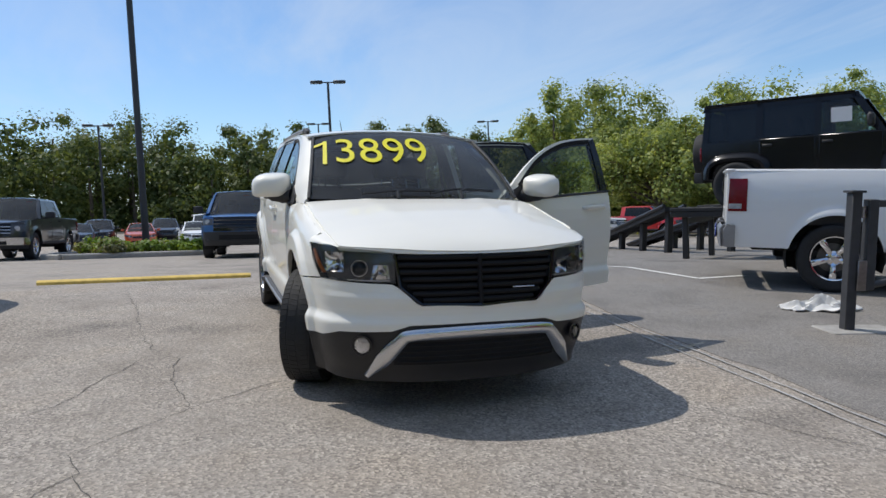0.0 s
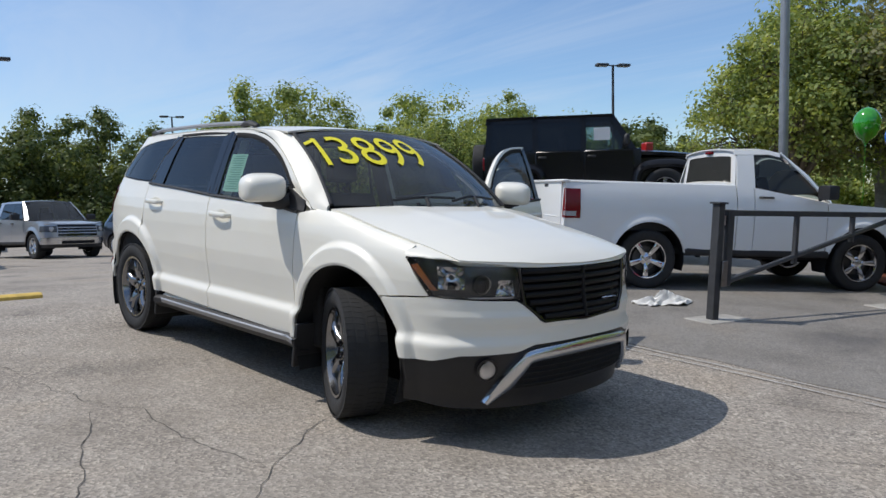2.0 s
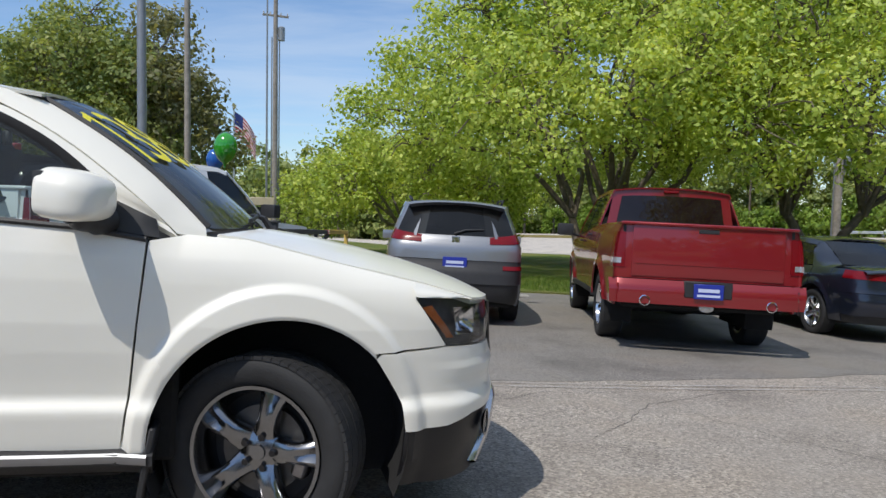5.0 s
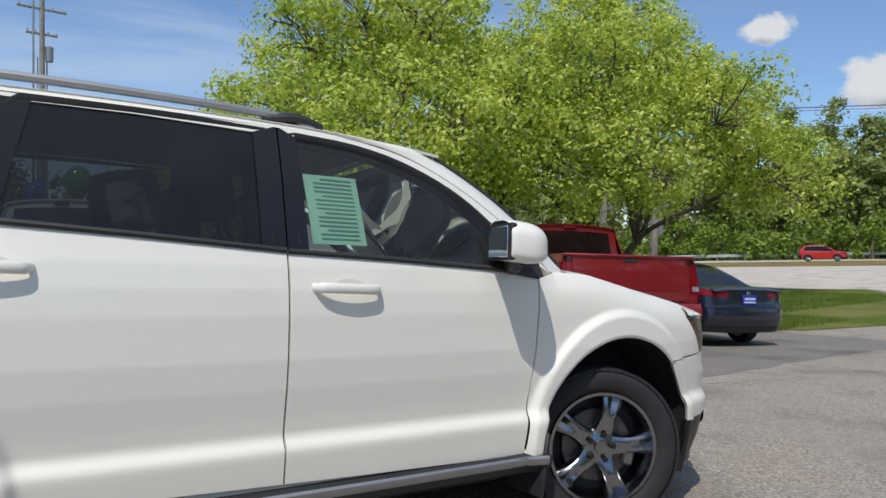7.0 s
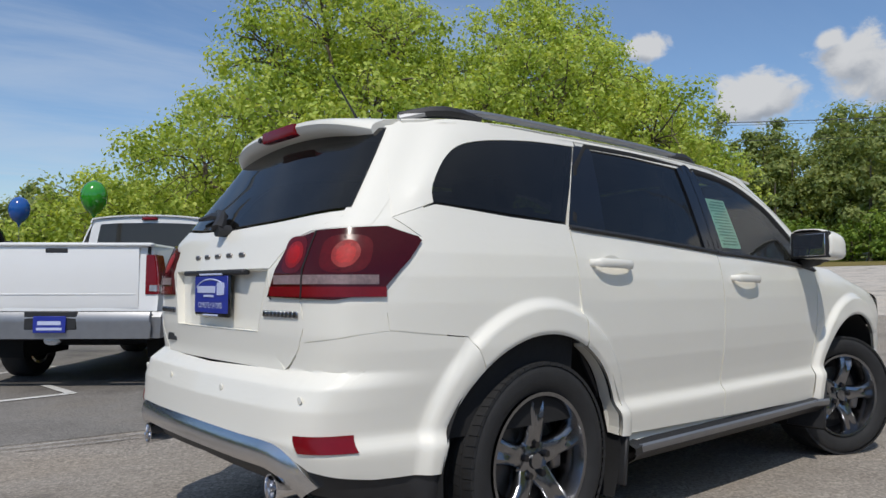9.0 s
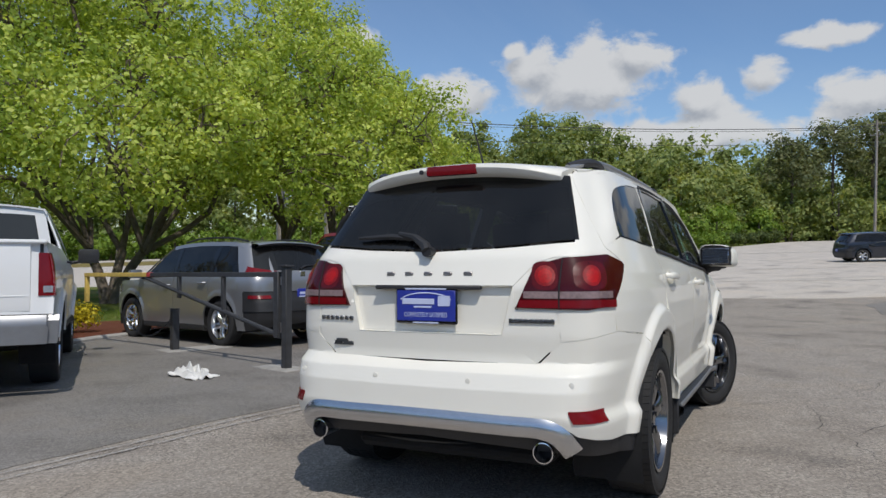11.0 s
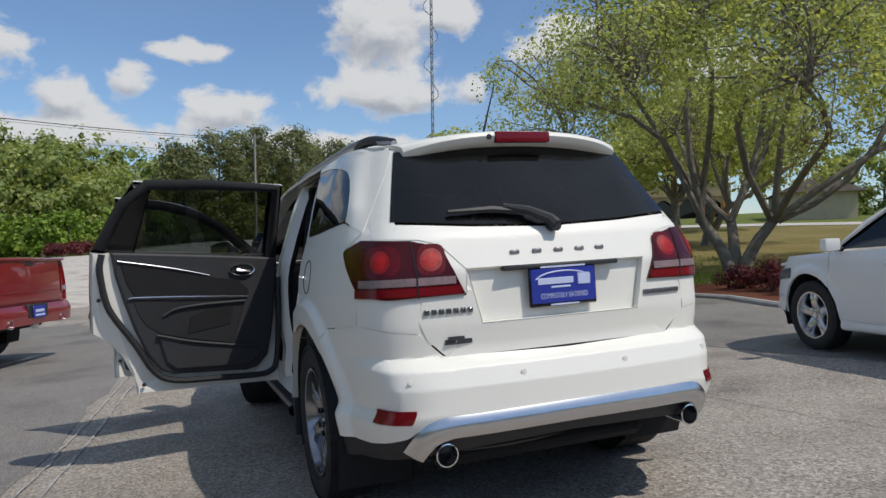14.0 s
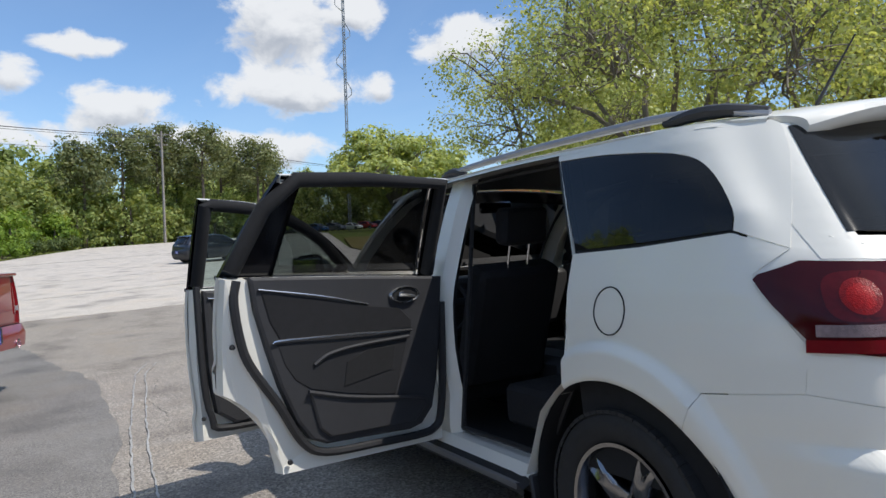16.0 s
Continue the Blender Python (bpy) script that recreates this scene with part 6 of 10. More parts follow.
    # B post and door apertures of the open side, and its mirror image
    for s in (1, -1):
        post = new("centre_post")
        post.parent = car
        g = [[SUV.side(x, z, s, d) for x, d in ((-0.03, 0.11), (-0.05, 0.055), (-0.17, 0.055), (-0.21, 0.11))] for z in np.linspace(0.36, 1.64, 18)]
        part("post_skin", sheet(g, (0, 0, 0.8), 0.0), W, post)
        g = [[SUV.side(x, z, s, d) for x, d in ((-0.03, 0.11), (-0.05, 0.15), (-0.17, 0.15), (-0.21, 0.11))] for z in np.linspace(0.36, 1.64, 18)]
        part("post_trim", sheet(g, (0, s * 3, 0.8), 0.0), TRIM_GREY, post)
        bm = bmesh.new()
        for a, b in (((0.93, 0.39), (-1.0, 0.40)),):
            sheet([[SUV.side(x, z, s, d) for x in np.linspace(0.96, -0.90, 14)] for z, d in ((0.36, 0.01), (0.40, 0.05), (0.405, 0.13), (0.30, 0.15))], (0, 0, 0.0), 0.0, bm)
        part("door_sill", bm, W, car)
        g = [[SUV.side(x, z, s, d) for d in (0.0, 0.03, 0.06, 0.10)] for x, z in [(-0.93, 0.40), (-0.98, 0.52), (-1.06, 0.67), (-1.17, 0.76), (-1.226, 0.80), (-1.232, 1.0), (-1.225, 1.24), (-1.12, 1.45), (-1.01, 1.63)]]
        part("aperture_edge", sheet(g, (-3, 0, 0.8), 0.0), W, car)
        g = [[SUV.side(x, z, s, d) for d in (0.02, 0.05, 0.09)] for x, z in [(0.93, 0.37), (0.97, 0.6), (1.0, 0.85), (1.03, 1.10), (0.92, 1.26), (0.70, 1.43), (0.45, 1.555), (0.2, 1.61), (-0.11, 1.632), (-0.6, 1.638), (-1.01, 1.632)]]
        part("aperture_edge", sheet(g, (3, 0, 2.0), 0.0), W, car)
        bm = bmesh.new()
        pts = [SUV.side(x, z, s, 0.10) for x, z in [(-0.22, 0.43), (-0.85, 0.44), (-1.0, 0.56), (-1.2, 0.82), (-1.22, 1.2), (-1.0, 1.61), (-0.6, 1.615), (-0.20, 1.61), (-0.22, 0.43)]]
        tube(bm, pts, 0.012, n=6, caps=False)
        part("door_seal", bm, PLASTIC, car)
    # cabin
    for y in (-0.37, 0.37):
        seat(car, 0.32, y)
        seat(car, -0.72, y * 1.05, 20, 0.60, "rear_seat")
    part("dashboard", box_bm((0.80, -0.74, 0.72), (1.18, 0.74, 1.10), 0.08, None, 3), PLASTIC, car)
    sw = new("steering_wheel")
    sw.parent = car
    bm = bmesh.new()
    mm = pose(0.68, 0.37, 0.96, 0, -65, 0)
    tube(bm, [mm @ Vector((0.185 * math.cos(a), 0.185 * math.sin(a), 0)) for a in np.linspace(0, 2 * math.pi, 33)], 0.016, n=8, caps=False)
    add_box(bm, (-0.07, -0.07, -0.02), (0.07, 0.07, 0.02), 0.02, mm, 2)
    for a in (0, 180, 270):
        add_box(bm, (0.05, -0.02, -0.012), (0.18, 0.02, 0.012), 0.006, mm @ pose(0, 0, 0, 0, 0, a + 90))
    part("steering_rim", bm, PLASTIC, sw)
    part("centre_console", box_bm((-0.15, -0.12, 0.3), (0.85, 0.12, 0.66), 0.04), PLASTIC, car)
    bm = box_bm((0.545, -0.12, 1.50), (0.57, 0.12, 1.57), 0.012)
    part("inside_mirror", bm, PLASTIC_GLOSS, car)

    # doors: right side shut, left side open
    hinges = {(1, True): (0.975, 0.845, 73), (1, False): (-0.112, 0.848, 78)}
    # the hinge line leans, so that an open door rises a little
    for s in (1, -1):
        for front in (True, False):
            d = new("front_door" if front else "rear_door")
            d.parent = car
            tagged(d, ("open" if s > 0 else "shut") + " white " + ("front" if front else "rear") + " side door")
            door_parts(d, s, front, GLASS_FRONT if front else (GLASS_SMOKE if s > 0 else GLASS_DARK))
            if front and s < 0:
                for ch in d.children:
                    if ch.name.startswith("pane"):
                        ch.visible_shadow = False
            if front:
                wing_mirror(d, s)
            if s > 0:
                hx, hy, ang = hinges[(1, front)]
                d.matrix_local = pose(hx, hy, 0.8, 0, 0, -ang) @ pose(0, 0, 0, 0, 1.1, 0) @ pose(-hx, -hy, -0.8)
            if s < 0 and front:
                # sheet of paper hung inside the pane
                g = [[SUV.side(x, z, s, 0.022) for x in (0.10 + (1.465 - z) * 0.06, -0.02 + (1.465 - z) * 0.06, -0.115 + (1.465 - z) * 0.06)] for z in (1.465, 1.38, 1.30, 1.205)]
                pp = part("price_sheet", sheet([[(p[0] + 0.09, p[1], p[2]) for p in row] for row in g], depth=0.002), PAPER, d, "pale green printed sheet")
                bm = bmesh.new()
                for i, z in enumerate(np.linspace(1.45, 1.225, 15)):
                    y = SUV.side(0.1, z, s, 0.0205)[1]
                    wd = 0.08 - 0.03 * ((i * 7) % 4 == 0)
                    add_box(bm, (0.09 + (1.465 - z) * 0.06 - wd, y - 0.0012, z - 0.003), (0.09 + (1.465 - z) * 0.06 + 0.075, y + 0.0012, z + 0.003))
                part("printed_bars", bm, INK_SOFT, pp, smooth=False, kind="stuff")
    # wheels
    make_wheel(car, pose(1.445, -0.785, 0.328, 0, 0, -24) @ pose(0, 0, 0, 0, 14, 0))
    make_wheel(car, pose(1.445, 0.785, 0.328, 0, 0, 180 - 21) @ pose(0, 0, 0, 0, 40, 0))
    make_wheel(car, pose(RX, -0.785, HZ) @ pose(0, 0, 0, 0, 0, 0))
    make_wheel(car, pose(RX, 0.785, HZ, 0, 0, 180) @ pose(0, 0, 0, 0, 25, 0))
    return car


# strongest pale film here: dust, plus sky reflection put into its colour
GLASS_FRONT_SHADE = glass("windscreen_glass", (0.70, 0.82, 0.86), 0.42, 0.05)
build_hero()

# ---- lie of the land, in lot coordinates ----
def rise(x, y):
    """Height of the ground over the lot's plane."""
    ease = lambda v, a, b: (lambda f: f * f * (3 - 2 * f))(min(1.0, max(0.0, (v - a) / (b - a))))
    h = -0.037 * ease(x, -1.6, 1.4) * (1 - ease(x, 4.0, 7.5)) * (1 - ease(y, 1.9, 3.7)) * ease(y, -5.6, -3.4)
    if x < -3:
        h += 0.077 * (max(x, -40) + 3) + 0.04 * (min(x, -40) + 40)
    if x > 14:
        h += 0.058 * (min(x, 90) - 14) + 0.04 * (max(x, 90) - 90)
    return h


def upright(x, y, deg=0.0, dz=0.0):
    """Stands truly upright on the ground at lot place x, y."""
    return Matrix.Translation(LOT @ Vector((x, y, rise(x, y) + dz))) @ pose(0, 0, 0, 0, 0, deg)

# ---- parked vehicles: x from the tail (0) to the nose (L), left side +y ----
def make_vehicle(name, label, category, m, P, group=""):
    """A parked car or pickup from its measures P."""
    car = thing(name, label, category, m, group)
    L, hw, R = P["L"], P["hw"], P["R"]
    xr, xf = P["hubs"]
    paint, dark = P["paint"], P.get("trim", PLASTIC)
    near = P.get("near", True)
    nx = 1.0 if near else 0.5
    ar = R * P.get("arch", 1.22)
    b = Body(front=[(0, 0), (-0.02, 0.36 * hw), (-0.09, 0.64 * hw), (-0.21, 0.84 * hw), (-0.40, 0.95 * hw)],
             mid=[(xf, hw), ((xf + xr) / 2, hw), (xr, hw)],
             back=P.get("back") or [(0.30, 0.955 * hw), (0.09, 0.84 * hw), (0.02, 0.5 * hw), (0, 0)],
             nose=[(z, L - d) for z, d in P["nose"]], tail=P["tail"], width=P["width"],
             flares=[(xf, R, ar - 0.04, P.get("flare", 0.02)), (xr, R, ar - 0.04, P.get("flare", 0.02))])
    belt, roof, hood = table(P["belt"]), table(P["roof"]), table(P["hood"])
    sill = P.get("sill", 0.26)
    wb, wt = P["screen"]                     # windscreen base and top along x
    roof_in = P.get("roof_in", 0.05)
    bed = P.get("bed")

    def low(x):
        for hx in (xf, xr):
            if abs(x - hx) < ar:
                return max(sill, R + math.sqrt(ar * ar - (x - hx) ** 2))
        return sill

    def column(xa, xb, s, top, name, mat=paint, inset=0.0, bottom=None):
        n = max(6, int(abs(xb - xa) * 16 * nx))
        xs = sorted(set(list(np.linspace(xa, xb, n)) + [x for hx in (xf, xr) for d in (-1, 1) for x in (hx + d * ar * 0.999, hx + d * ar * 0.93, hx + d * ar * 1.002) if min(xa, xb) < x < max(xa, xb)]))
        nz = max(5, int(12 * nx))
        rows = []
        for j in range(nz + 1):
            row = []
            for x in xs:
                z0, z1 = (bottom(x) if bottom else low(x)), top(x)
                row.append(b.side(x, z0 + (z1 - z0) * j / nz, s, inset))
            rows.append(row)
        return part(name, sheet(rows, (L / 2, 0, 0.7), 0.02), mat, car)

    xfa, xra = L - 0.52, P.get("rear_wrap", 0.42)
    seams = P["seams"]                       # door gaps from front to rear
    hoodtop = lambda x: min(hood(x), belt(x)) if x > wb else belt(x)
    gap = 0.006
    for s in (1, -1):
        column(xfa, seams[0] + gap, s, hoodtop, "front_wing")
        for i, (a, c) in enumerate(zip(seams, seams[1:])):
            d = column(a - gap, c + gap, s, belt, "door", bottom=lambda x: max(low(x), sill + 0.05))
            y = b.side((a + c) / 2, 0.9, s)[1]
            hx, hz = c + 0.17, belt(c) - 0.13
            bm = bmesh.new()
            yy = b.side(hx, hz, s)[1]
            tube(bm, [(hx - 0.10, yy, hz), (hx - 0.07, yy + s * 0.035, hz), (hx + 0.07, yy + s * 0.035, hz), (hx + 0.10, yy, hz)], 0.016, n=6)
            part("handle", bm, P.get("handle", paint), d)
        if bed:
            column(seams[-1] - gap, bed[0] + gap, s, belt, "cab_corner")
            column(bed[0] - gap, xra, s, lambda x: bed[1], "bed_side")
        else:
            column(seams[-1] - gap, xra, s, belt, "rear_wing")
        # sill
        bm = bmesh.new()
        tube(bm, [b.side(x, sill + 0.01, s, 0.02) for x in np.linspace(xf - ar, xr + ar, 8)], 0.05, n=8, flat=0.7)
        part("sill", bm, dark if not P.get("painted_sill") else paint, car)
        # side panes and posts
        edge = lambda x: roof(x) - roof_in
        for pane in P["panes"]:              # base rear, base front, top rear, top front
            a0, a1, t0, t1 = pane[:4]
            top = [(t0 + (t1 - t0) * f, edge(t0 + (t1 - t0) * f) - 0.055) for f in np.linspace(0, 1, 5)]
            g = coons([(a0, belt(a0) + 0.02), (a1, belt(a1) + 0.02)], top, [(a0, belt(a0) + 0.02), top[0]], [(a1, belt(a1) + 0.02), top[-1]], 8, 5)
            ob = part("side_pane", sheet([[b.side(p[0], p[1], s, 0.008) for p in row] for row in g], (L / 2, 0, 0.9), 0.004), P.get("glass", GLASS_DARK), car)
            ob.visible_shadow = False
        for post in P["posts"]:              # base rear, base front, top rear, top front, dark?
            a0, a1, t0, t1, blk = post
            g = coons([(a0, belt(a0)), (a1, belt(a1))], [(t0, edge(t0)), (t1, edge(t1))], [(a0, belt(a0)), (t0, edge(t0))], [(a1, belt(a1)), (t1, edge(t1))], 4, 8)
            part("roof_post", sheet([[b.side(p[0], p[1], s, 0.003) for p in row] for row in g], (L / 2, 0, 0.9), 0.02), PLASTIC_GLOSS if blk else paint, car)
        xs = np.linspace(P["panes"][0][3] if False else wt - 0.02, P["roof_end"], 14)
        g = [[b.side(x, edge(x) - 0.06 + 0.06 * f, s, 0.0) for x in xs] for f in (0, 0.5, 1)]
        part("roof_rim", sheet(g, (L / 2, 0, 0.9), 0.02), paint, car)
        # windscreen post
        e = b.side(wt, edge(wt), s)
        base = b.side(wb + 0.02, belt(wb + 0.02), s)
        inner_t, inner_b = np.array((wt + 0.03, e[1] - s * 0.05, edge(wt) + 0.02)), np.array((wb + 0.10, base[1] - s * 0.10, belt(wb) + 0.02))
        part("screen_post", strip([base, b.side((wb + wt) / 2, (belt(wb) + edge(wt)) / 2 + 0.02, s), e], [inner_b, (inner_b + inner_t) / 2 + np.array((0.02, 0, 0.03)), inner_t], 8, 0.005, 2, (L / 2, 0, 0.8), 0.02), paint, car)
    # roof, screens
    xs = np.linspace(wt, P["roof_end"], 14)
    rows = []
    for x in xs:
        y = b.side(x, roof(x) - roof_in, 1)[1]
        rows.append([(x, y * u, roof(x) - roof_in * abs(u) ** 2.4) for u in np.linspace(-1, 1, 13)])
    part("roof", sheet(rows, (L / 2, 0, 0.8), 0.02), P.get("roof_paint", paint), car)
    et, eb = b.side(wt, roof(wt) - roof_in, 1)[1] - 0.05, b.side(wb + 0.02, belt(wb + 0.02), 1)[1] - 0.10

    def screen(u, v):
        lo = np.array((wb + 0.22 - 0.14 * u * u, eb * u, hood(wb + 0.15) - 0.03))
        hi = np.array((wt + 0.06 - 0.05 * u * u, et * u, roof(wt) - 0.01 - 0.04 * u * u))
        p = lo + (hi - lo) * v
        p[2] += 0.025 * math.sin(math.pi * v)
        return p
    ob = part("windscreen", sheet([[screen(u, v) for u in np.linspace(-1, 1, 13)] for v in np.linspace(0, 1, 7)], (L / 2, 0, 0.8), 0.005), GLASS_FRONT_SHADE, car)
    ob.visible_shadow = False
    ye = b.side(wb, belt(wb) - 0.05, 1)[1] * 0.95
    rows = []
    for v in np.linspace(0, 1, 12):
        row = []
        for u in np.linspace(-1, 1, 15):
            xn = b.ring(b.k_front(abs(u) * 0.9 * hw, hood(L - 0.05)), hood(L - 0.05))[0]
            x = (wb + 0.10) + (xn - wb - 0.10) * v
            row.append((x, u * (ye + (0.9 * hw - ye) * v), hood(x) - P.get("hood_drop", 0.05) * abs(u) ** 3))
        rows.append(row)
    part("bonnet", sheet(rows, (L * 0.7, 0, 0.2), 0.025), paint, car)

    # ring panels: front and rear faces
    def face(y0, y1, z0, z1, back, out, name, mat, n=14, nz=5, top=None, parent=car, depth=0.015, slope=0.0):
        """A patch on the nose or tail between widths y0..y1 (of one side, or across when y0 < 0)."""
        rows = []
        for j in range(nz + 1):
            row = []
            for i in range(n + 1):
                y = y0 + (y1 - y0) * i / n
                hi = top(y) if top else z1 + slope * (abs(y) - abs(y0))
                z = z0 + (hi - z0) * j / nz
                k = b.k_back(abs(y), z) if back else b.k_front(abs(y), z)
                p = b.ring(k, z, out)
                row.append((p[0], math.copysign(p[1], y), z))
            rows.append(row)
        return part(name, sheet(rows, (L / 2, 0, 0.7), depth), mat, parent)

    def wrap(x, z0, z1, s, back, out, name, mat, y_in, n=16, nz=5, parent=car, z_out=None):
        """A patch from the face at width y_in round the corner to length x; z_out: heights there."""
        zo = z_out or (z0, z1)
        rows = []
        for j in range(nz + 1):
            row = []
            for i in range(n + 1):
                f = i / n
                za, zb = z0 + (zo[0] - z0) * f, z1 + (zo[1] - z1) * f
                z = za + (zb - za) * j / nz
                k0 = b.k_back(y_in, z) if back else b.k_front(y_in, z)
                k1 = b.k_at(x, z)
                row.append(b.ring(s * max(k0 + (k1 - k0) * f, 1e-4), z, out))
            rows.append(row)
        return part(name, sheet(rows, (L / 2, 0, 0.7), 0.015), mat, parent)

    fr, rr = P["front"], P["rear"]
    zh = hood(L - 0.05) - 0.015
    for s in (1, -1):
        wrap(xfa, fr["black"], fr["mid"], s, False, 0.0, "front_bumper", fr.get("bumper", paint), 0.0)
        wrap(xfa, fr["mid"] + 0.006, zh, s, False, 0.0, "nose_panel", paint, 0.0, z_out=(fr["mid"] + 0.006, hoodtop(xfa)))
        wrap(xfa, 0.34 if bed else 0.20, fr["black"] - 0.005, s, False, -0.01, "lower_bumper", dark, 0.0)
        a = fr["lamp"]                       # inner y, z0, z1, reach back x, z0, z1 there
        hl = wrap(a[3], a[1], a[2], s, False, 0.008, "headlamp", LAMP_BLACK, a[0], z_out=(a[4], a[5]))
        bm = bmesh.new()
        p = b.ring(s * b.k_front(a[0] + 0.13, (a[1] + a[2]) / 2), (a[1] + a[2]) / 2, 0.012)
        lathe(bm, [(0.0005, 0.012), (min(0.075, (a[2] - a[1]) * 0.4), 0.006), (min(0.08, (a[2] - a[1]) * 0.43), -0.02)], Matrix.Translation(p) @ pose(0, 0, 0, 0, 0, s * 18), n=16, axis="X")
        part("lamp_lens", bm, LENS_CLEAR, hl)
    g = fr["grille"]
    gr = face(-g[0], g[0], g[1], g[2], False, 0.006, "grille", PLASTIC_GLOSS if not fr.get("grille_mat") else fr["grille_mat"], 16, 4)
    for z in np.linspace(g[1], g[2], 2 + fr.get("slats", 4))[1:-1]:
        bm = bmesh.new()
        tube(bm, [b.ring(b.k_front(abs(y), z) * (1 if y >= 0 else -1), z, 0.012) for y in np.linspace(-g[0], g[0], 9)], 0.012, n=5)
        part("grille_slat", bm, fr.get("slat_mat", PLASTIC), gr)
    if fr.get("intake"):
        i = fr["intake"]
        face(-i[0], i[0], i[1], i[2], False, 0.006, "air_intake", CARPET, 12, 3)
    # tail
    rb, rm, rt = rr["black"], rr["mid"], rr["top"]
    for s in (1, -1):
        wrap(xra, rb, rm, s, True, 0.055 if rr.get("proud") else 0.0, "rear_bumper", rr.get("bumper", paint), 0.0, z_out=(max(rb, low(xra)), rm))
        if not bed:
            wrap(xra, rr.get("low", 0.24), rb - 0.005, s, True, -0.012, "lower_bumper", dark, 0.0, z_out=(max(0.24, sill), max(rb - 0.005, sill + 0.02)))
        wrap(xra, rm + 0.006, rt, s, True, 0.0, "tail_panel", paint, 0.0, z_out=(rm + 0.006, bed[1] if bed else belt(xra)))
    if bed:
        part("chassis", box_bm((0.35, -0.48, 0.47), (L - 0.6, 0.48, 0.60), 0.03), CARPET, car)
        part("rear_axle", tube(bmesh.new(), [(xr, -hw + 0.2, R), (xr, hw - 0.2, R)], 0.06, n=8), PLASTIC, car)
        if rr.get("proud"):
            x = b.ring(b.last, (rb + rm) / 2, 0.0)[0]
            part("bumper_step", box_bm((x - 0.062, -0.25, rm - 0.17), (x + 0.03, 0.25, rm + 0.004), 0.008), PLASTIC, car)
            part("tow_cap", lathe(bmesh.new(), [(0.0005, -0.012), (0.06, -0.010), (0.065, 0.02)], pose(x - 0.01, 0, rb - 0.02) @ Matrix.Diagonal((1, 1.3, 0.7, 1)), n=18, axis="X"), SATIN, car)
            part("tailgate_cap", box_bm((-0.008, -0.93 * hw, rt - 0.02), (0.10, 0.93 * hw, rt + 0.018), 0.012), paint, car)
    for lamp in rr["lamps"]:
        for s in (1, -1):
            tl = wrap(lamp[3], lamp[1], lamp[2], s, True, 0.010, "tail_lamp", LENS_RED, lamp[0], z_out=(lamp[4], lamp[5]))
            if len(lamp) > 6:
                y0, z0, z1, x1 = lamp[6]
                wrap(x1, z0, z1, s, True, 0.016, "reversing_lens", LENS_CLEAR, y0, 8, 2, tl)
    if not bed:
        gz0, gz1, gy0, gy1 = rr["glass"]
        rows = []
        for j in range(9):
            f = j / 8
            z, yy = gz0 + (gz1 - gz0) * f, gy0 + (gy1 - gy0) * f
            row = []
            for u in np.linspace(-1, 1, 15):
                p = b.ring(b.k_back(abs(u) * yy, z), z, 0.006)
                row.append((p[0], math.copysign(p[1], u), z))
            rows.append(row)
        ob = part("rear_pane", sheet(rows, (L / 2, 0, 0.8), 0.006), P.get("rear_glass", GLASS_DARK), car)
        ob.visible_shadow = False
        if not rr.get("deck"):
            # tailgate frame round the pane
            for s in (1, -1):
                g = []
                for f in np.linspace(0, 1, 9):
                    z, yy = gz0 + (gz1 - gz0) * f, gy0 + (gy1 - gy0) * f
                    p0 = b.ring(s * b.k_back(yy + 0.004, z), z, 0.0)
                    p1 = b.ring(s * b.k_at(P["posts"][-1][0] + (P["posts"][-1][2] - P["posts"][-1][0]) * f, z), z, 0.0)
                    g.append([p0, tuple((np.array(p0) + np.array(p1)) / 2 + np.array((-0.003, s * 0.003, 0))), p1])
                part("tailgate_post", sheet(g, (L / 2, 0, 0.8), 0.01), paint, car)
            rows = [[((lambda p: (p[0], math.copysign(p[1], u), p[2]))(b.ring(b.k_back(abs(u) * (gy0 + 0.06), z), z, 0.0))) for u in np.linspace(-1, 1, 13)] for z in np.linspace(rt, gz0, 4)]
            part("tailgate_upper", sheet(rows, (L / 2, 0, 0.8), 0.01), paint, car)
            zt, xe = roof(P["roof_end"]), P["roof_end"]
            g = [[(xe + 0.02, gy1 * 1.12 * u, zt - roof_in * abs(u) ** 2.4 + 0.004), (xe - 0.12, gy1 * 1.06 * u, zt - 0.008 - roof_in * abs(u) ** 2.4), (xe - 0.16, gy1 * 1.04 * u, zt - 0.03 - roof_in * abs(u) ** 2.4), (xe - 0.03, gy1 * u, zt - 0.065 - roof_in * abs(u) ** 2.4)] for u in np.linspace(-1, 1, 13)]
            part("spoiler", sheet(g, (xe - 0.05, 0, zt - 0.04), 0.0), paint, car)
            bm = bmesh.new()
            zz = gz0 + 0.02
            pt = lambda y, z, o: Vector((b.ring(b.k_back(abs(y), z), z, o)[0], y, z))
            tube(bm, [pt(0.02, zz, 0.03), pt(-0.12, zz + 0.05, 0.03), pt(-0.36, zz + 0.065, 0.02)], [0.018, 0.014, 0.008], n=6)
            part("rear_wiper", bm, PLASTIC, car)
        else:
            dx = rr["deck"]                  # boot lid from the pane's foot to the tail
            rows = [[(x, u * (gy0 + 0.07), z - 0.03 * abs(u) ** 3) for u in np.linspace(-1, 1, 13)] for x, z in dx]
            part("boot_lid", sheet(rows, (L / 2, 0, 0.3), 0.02), paint, car)
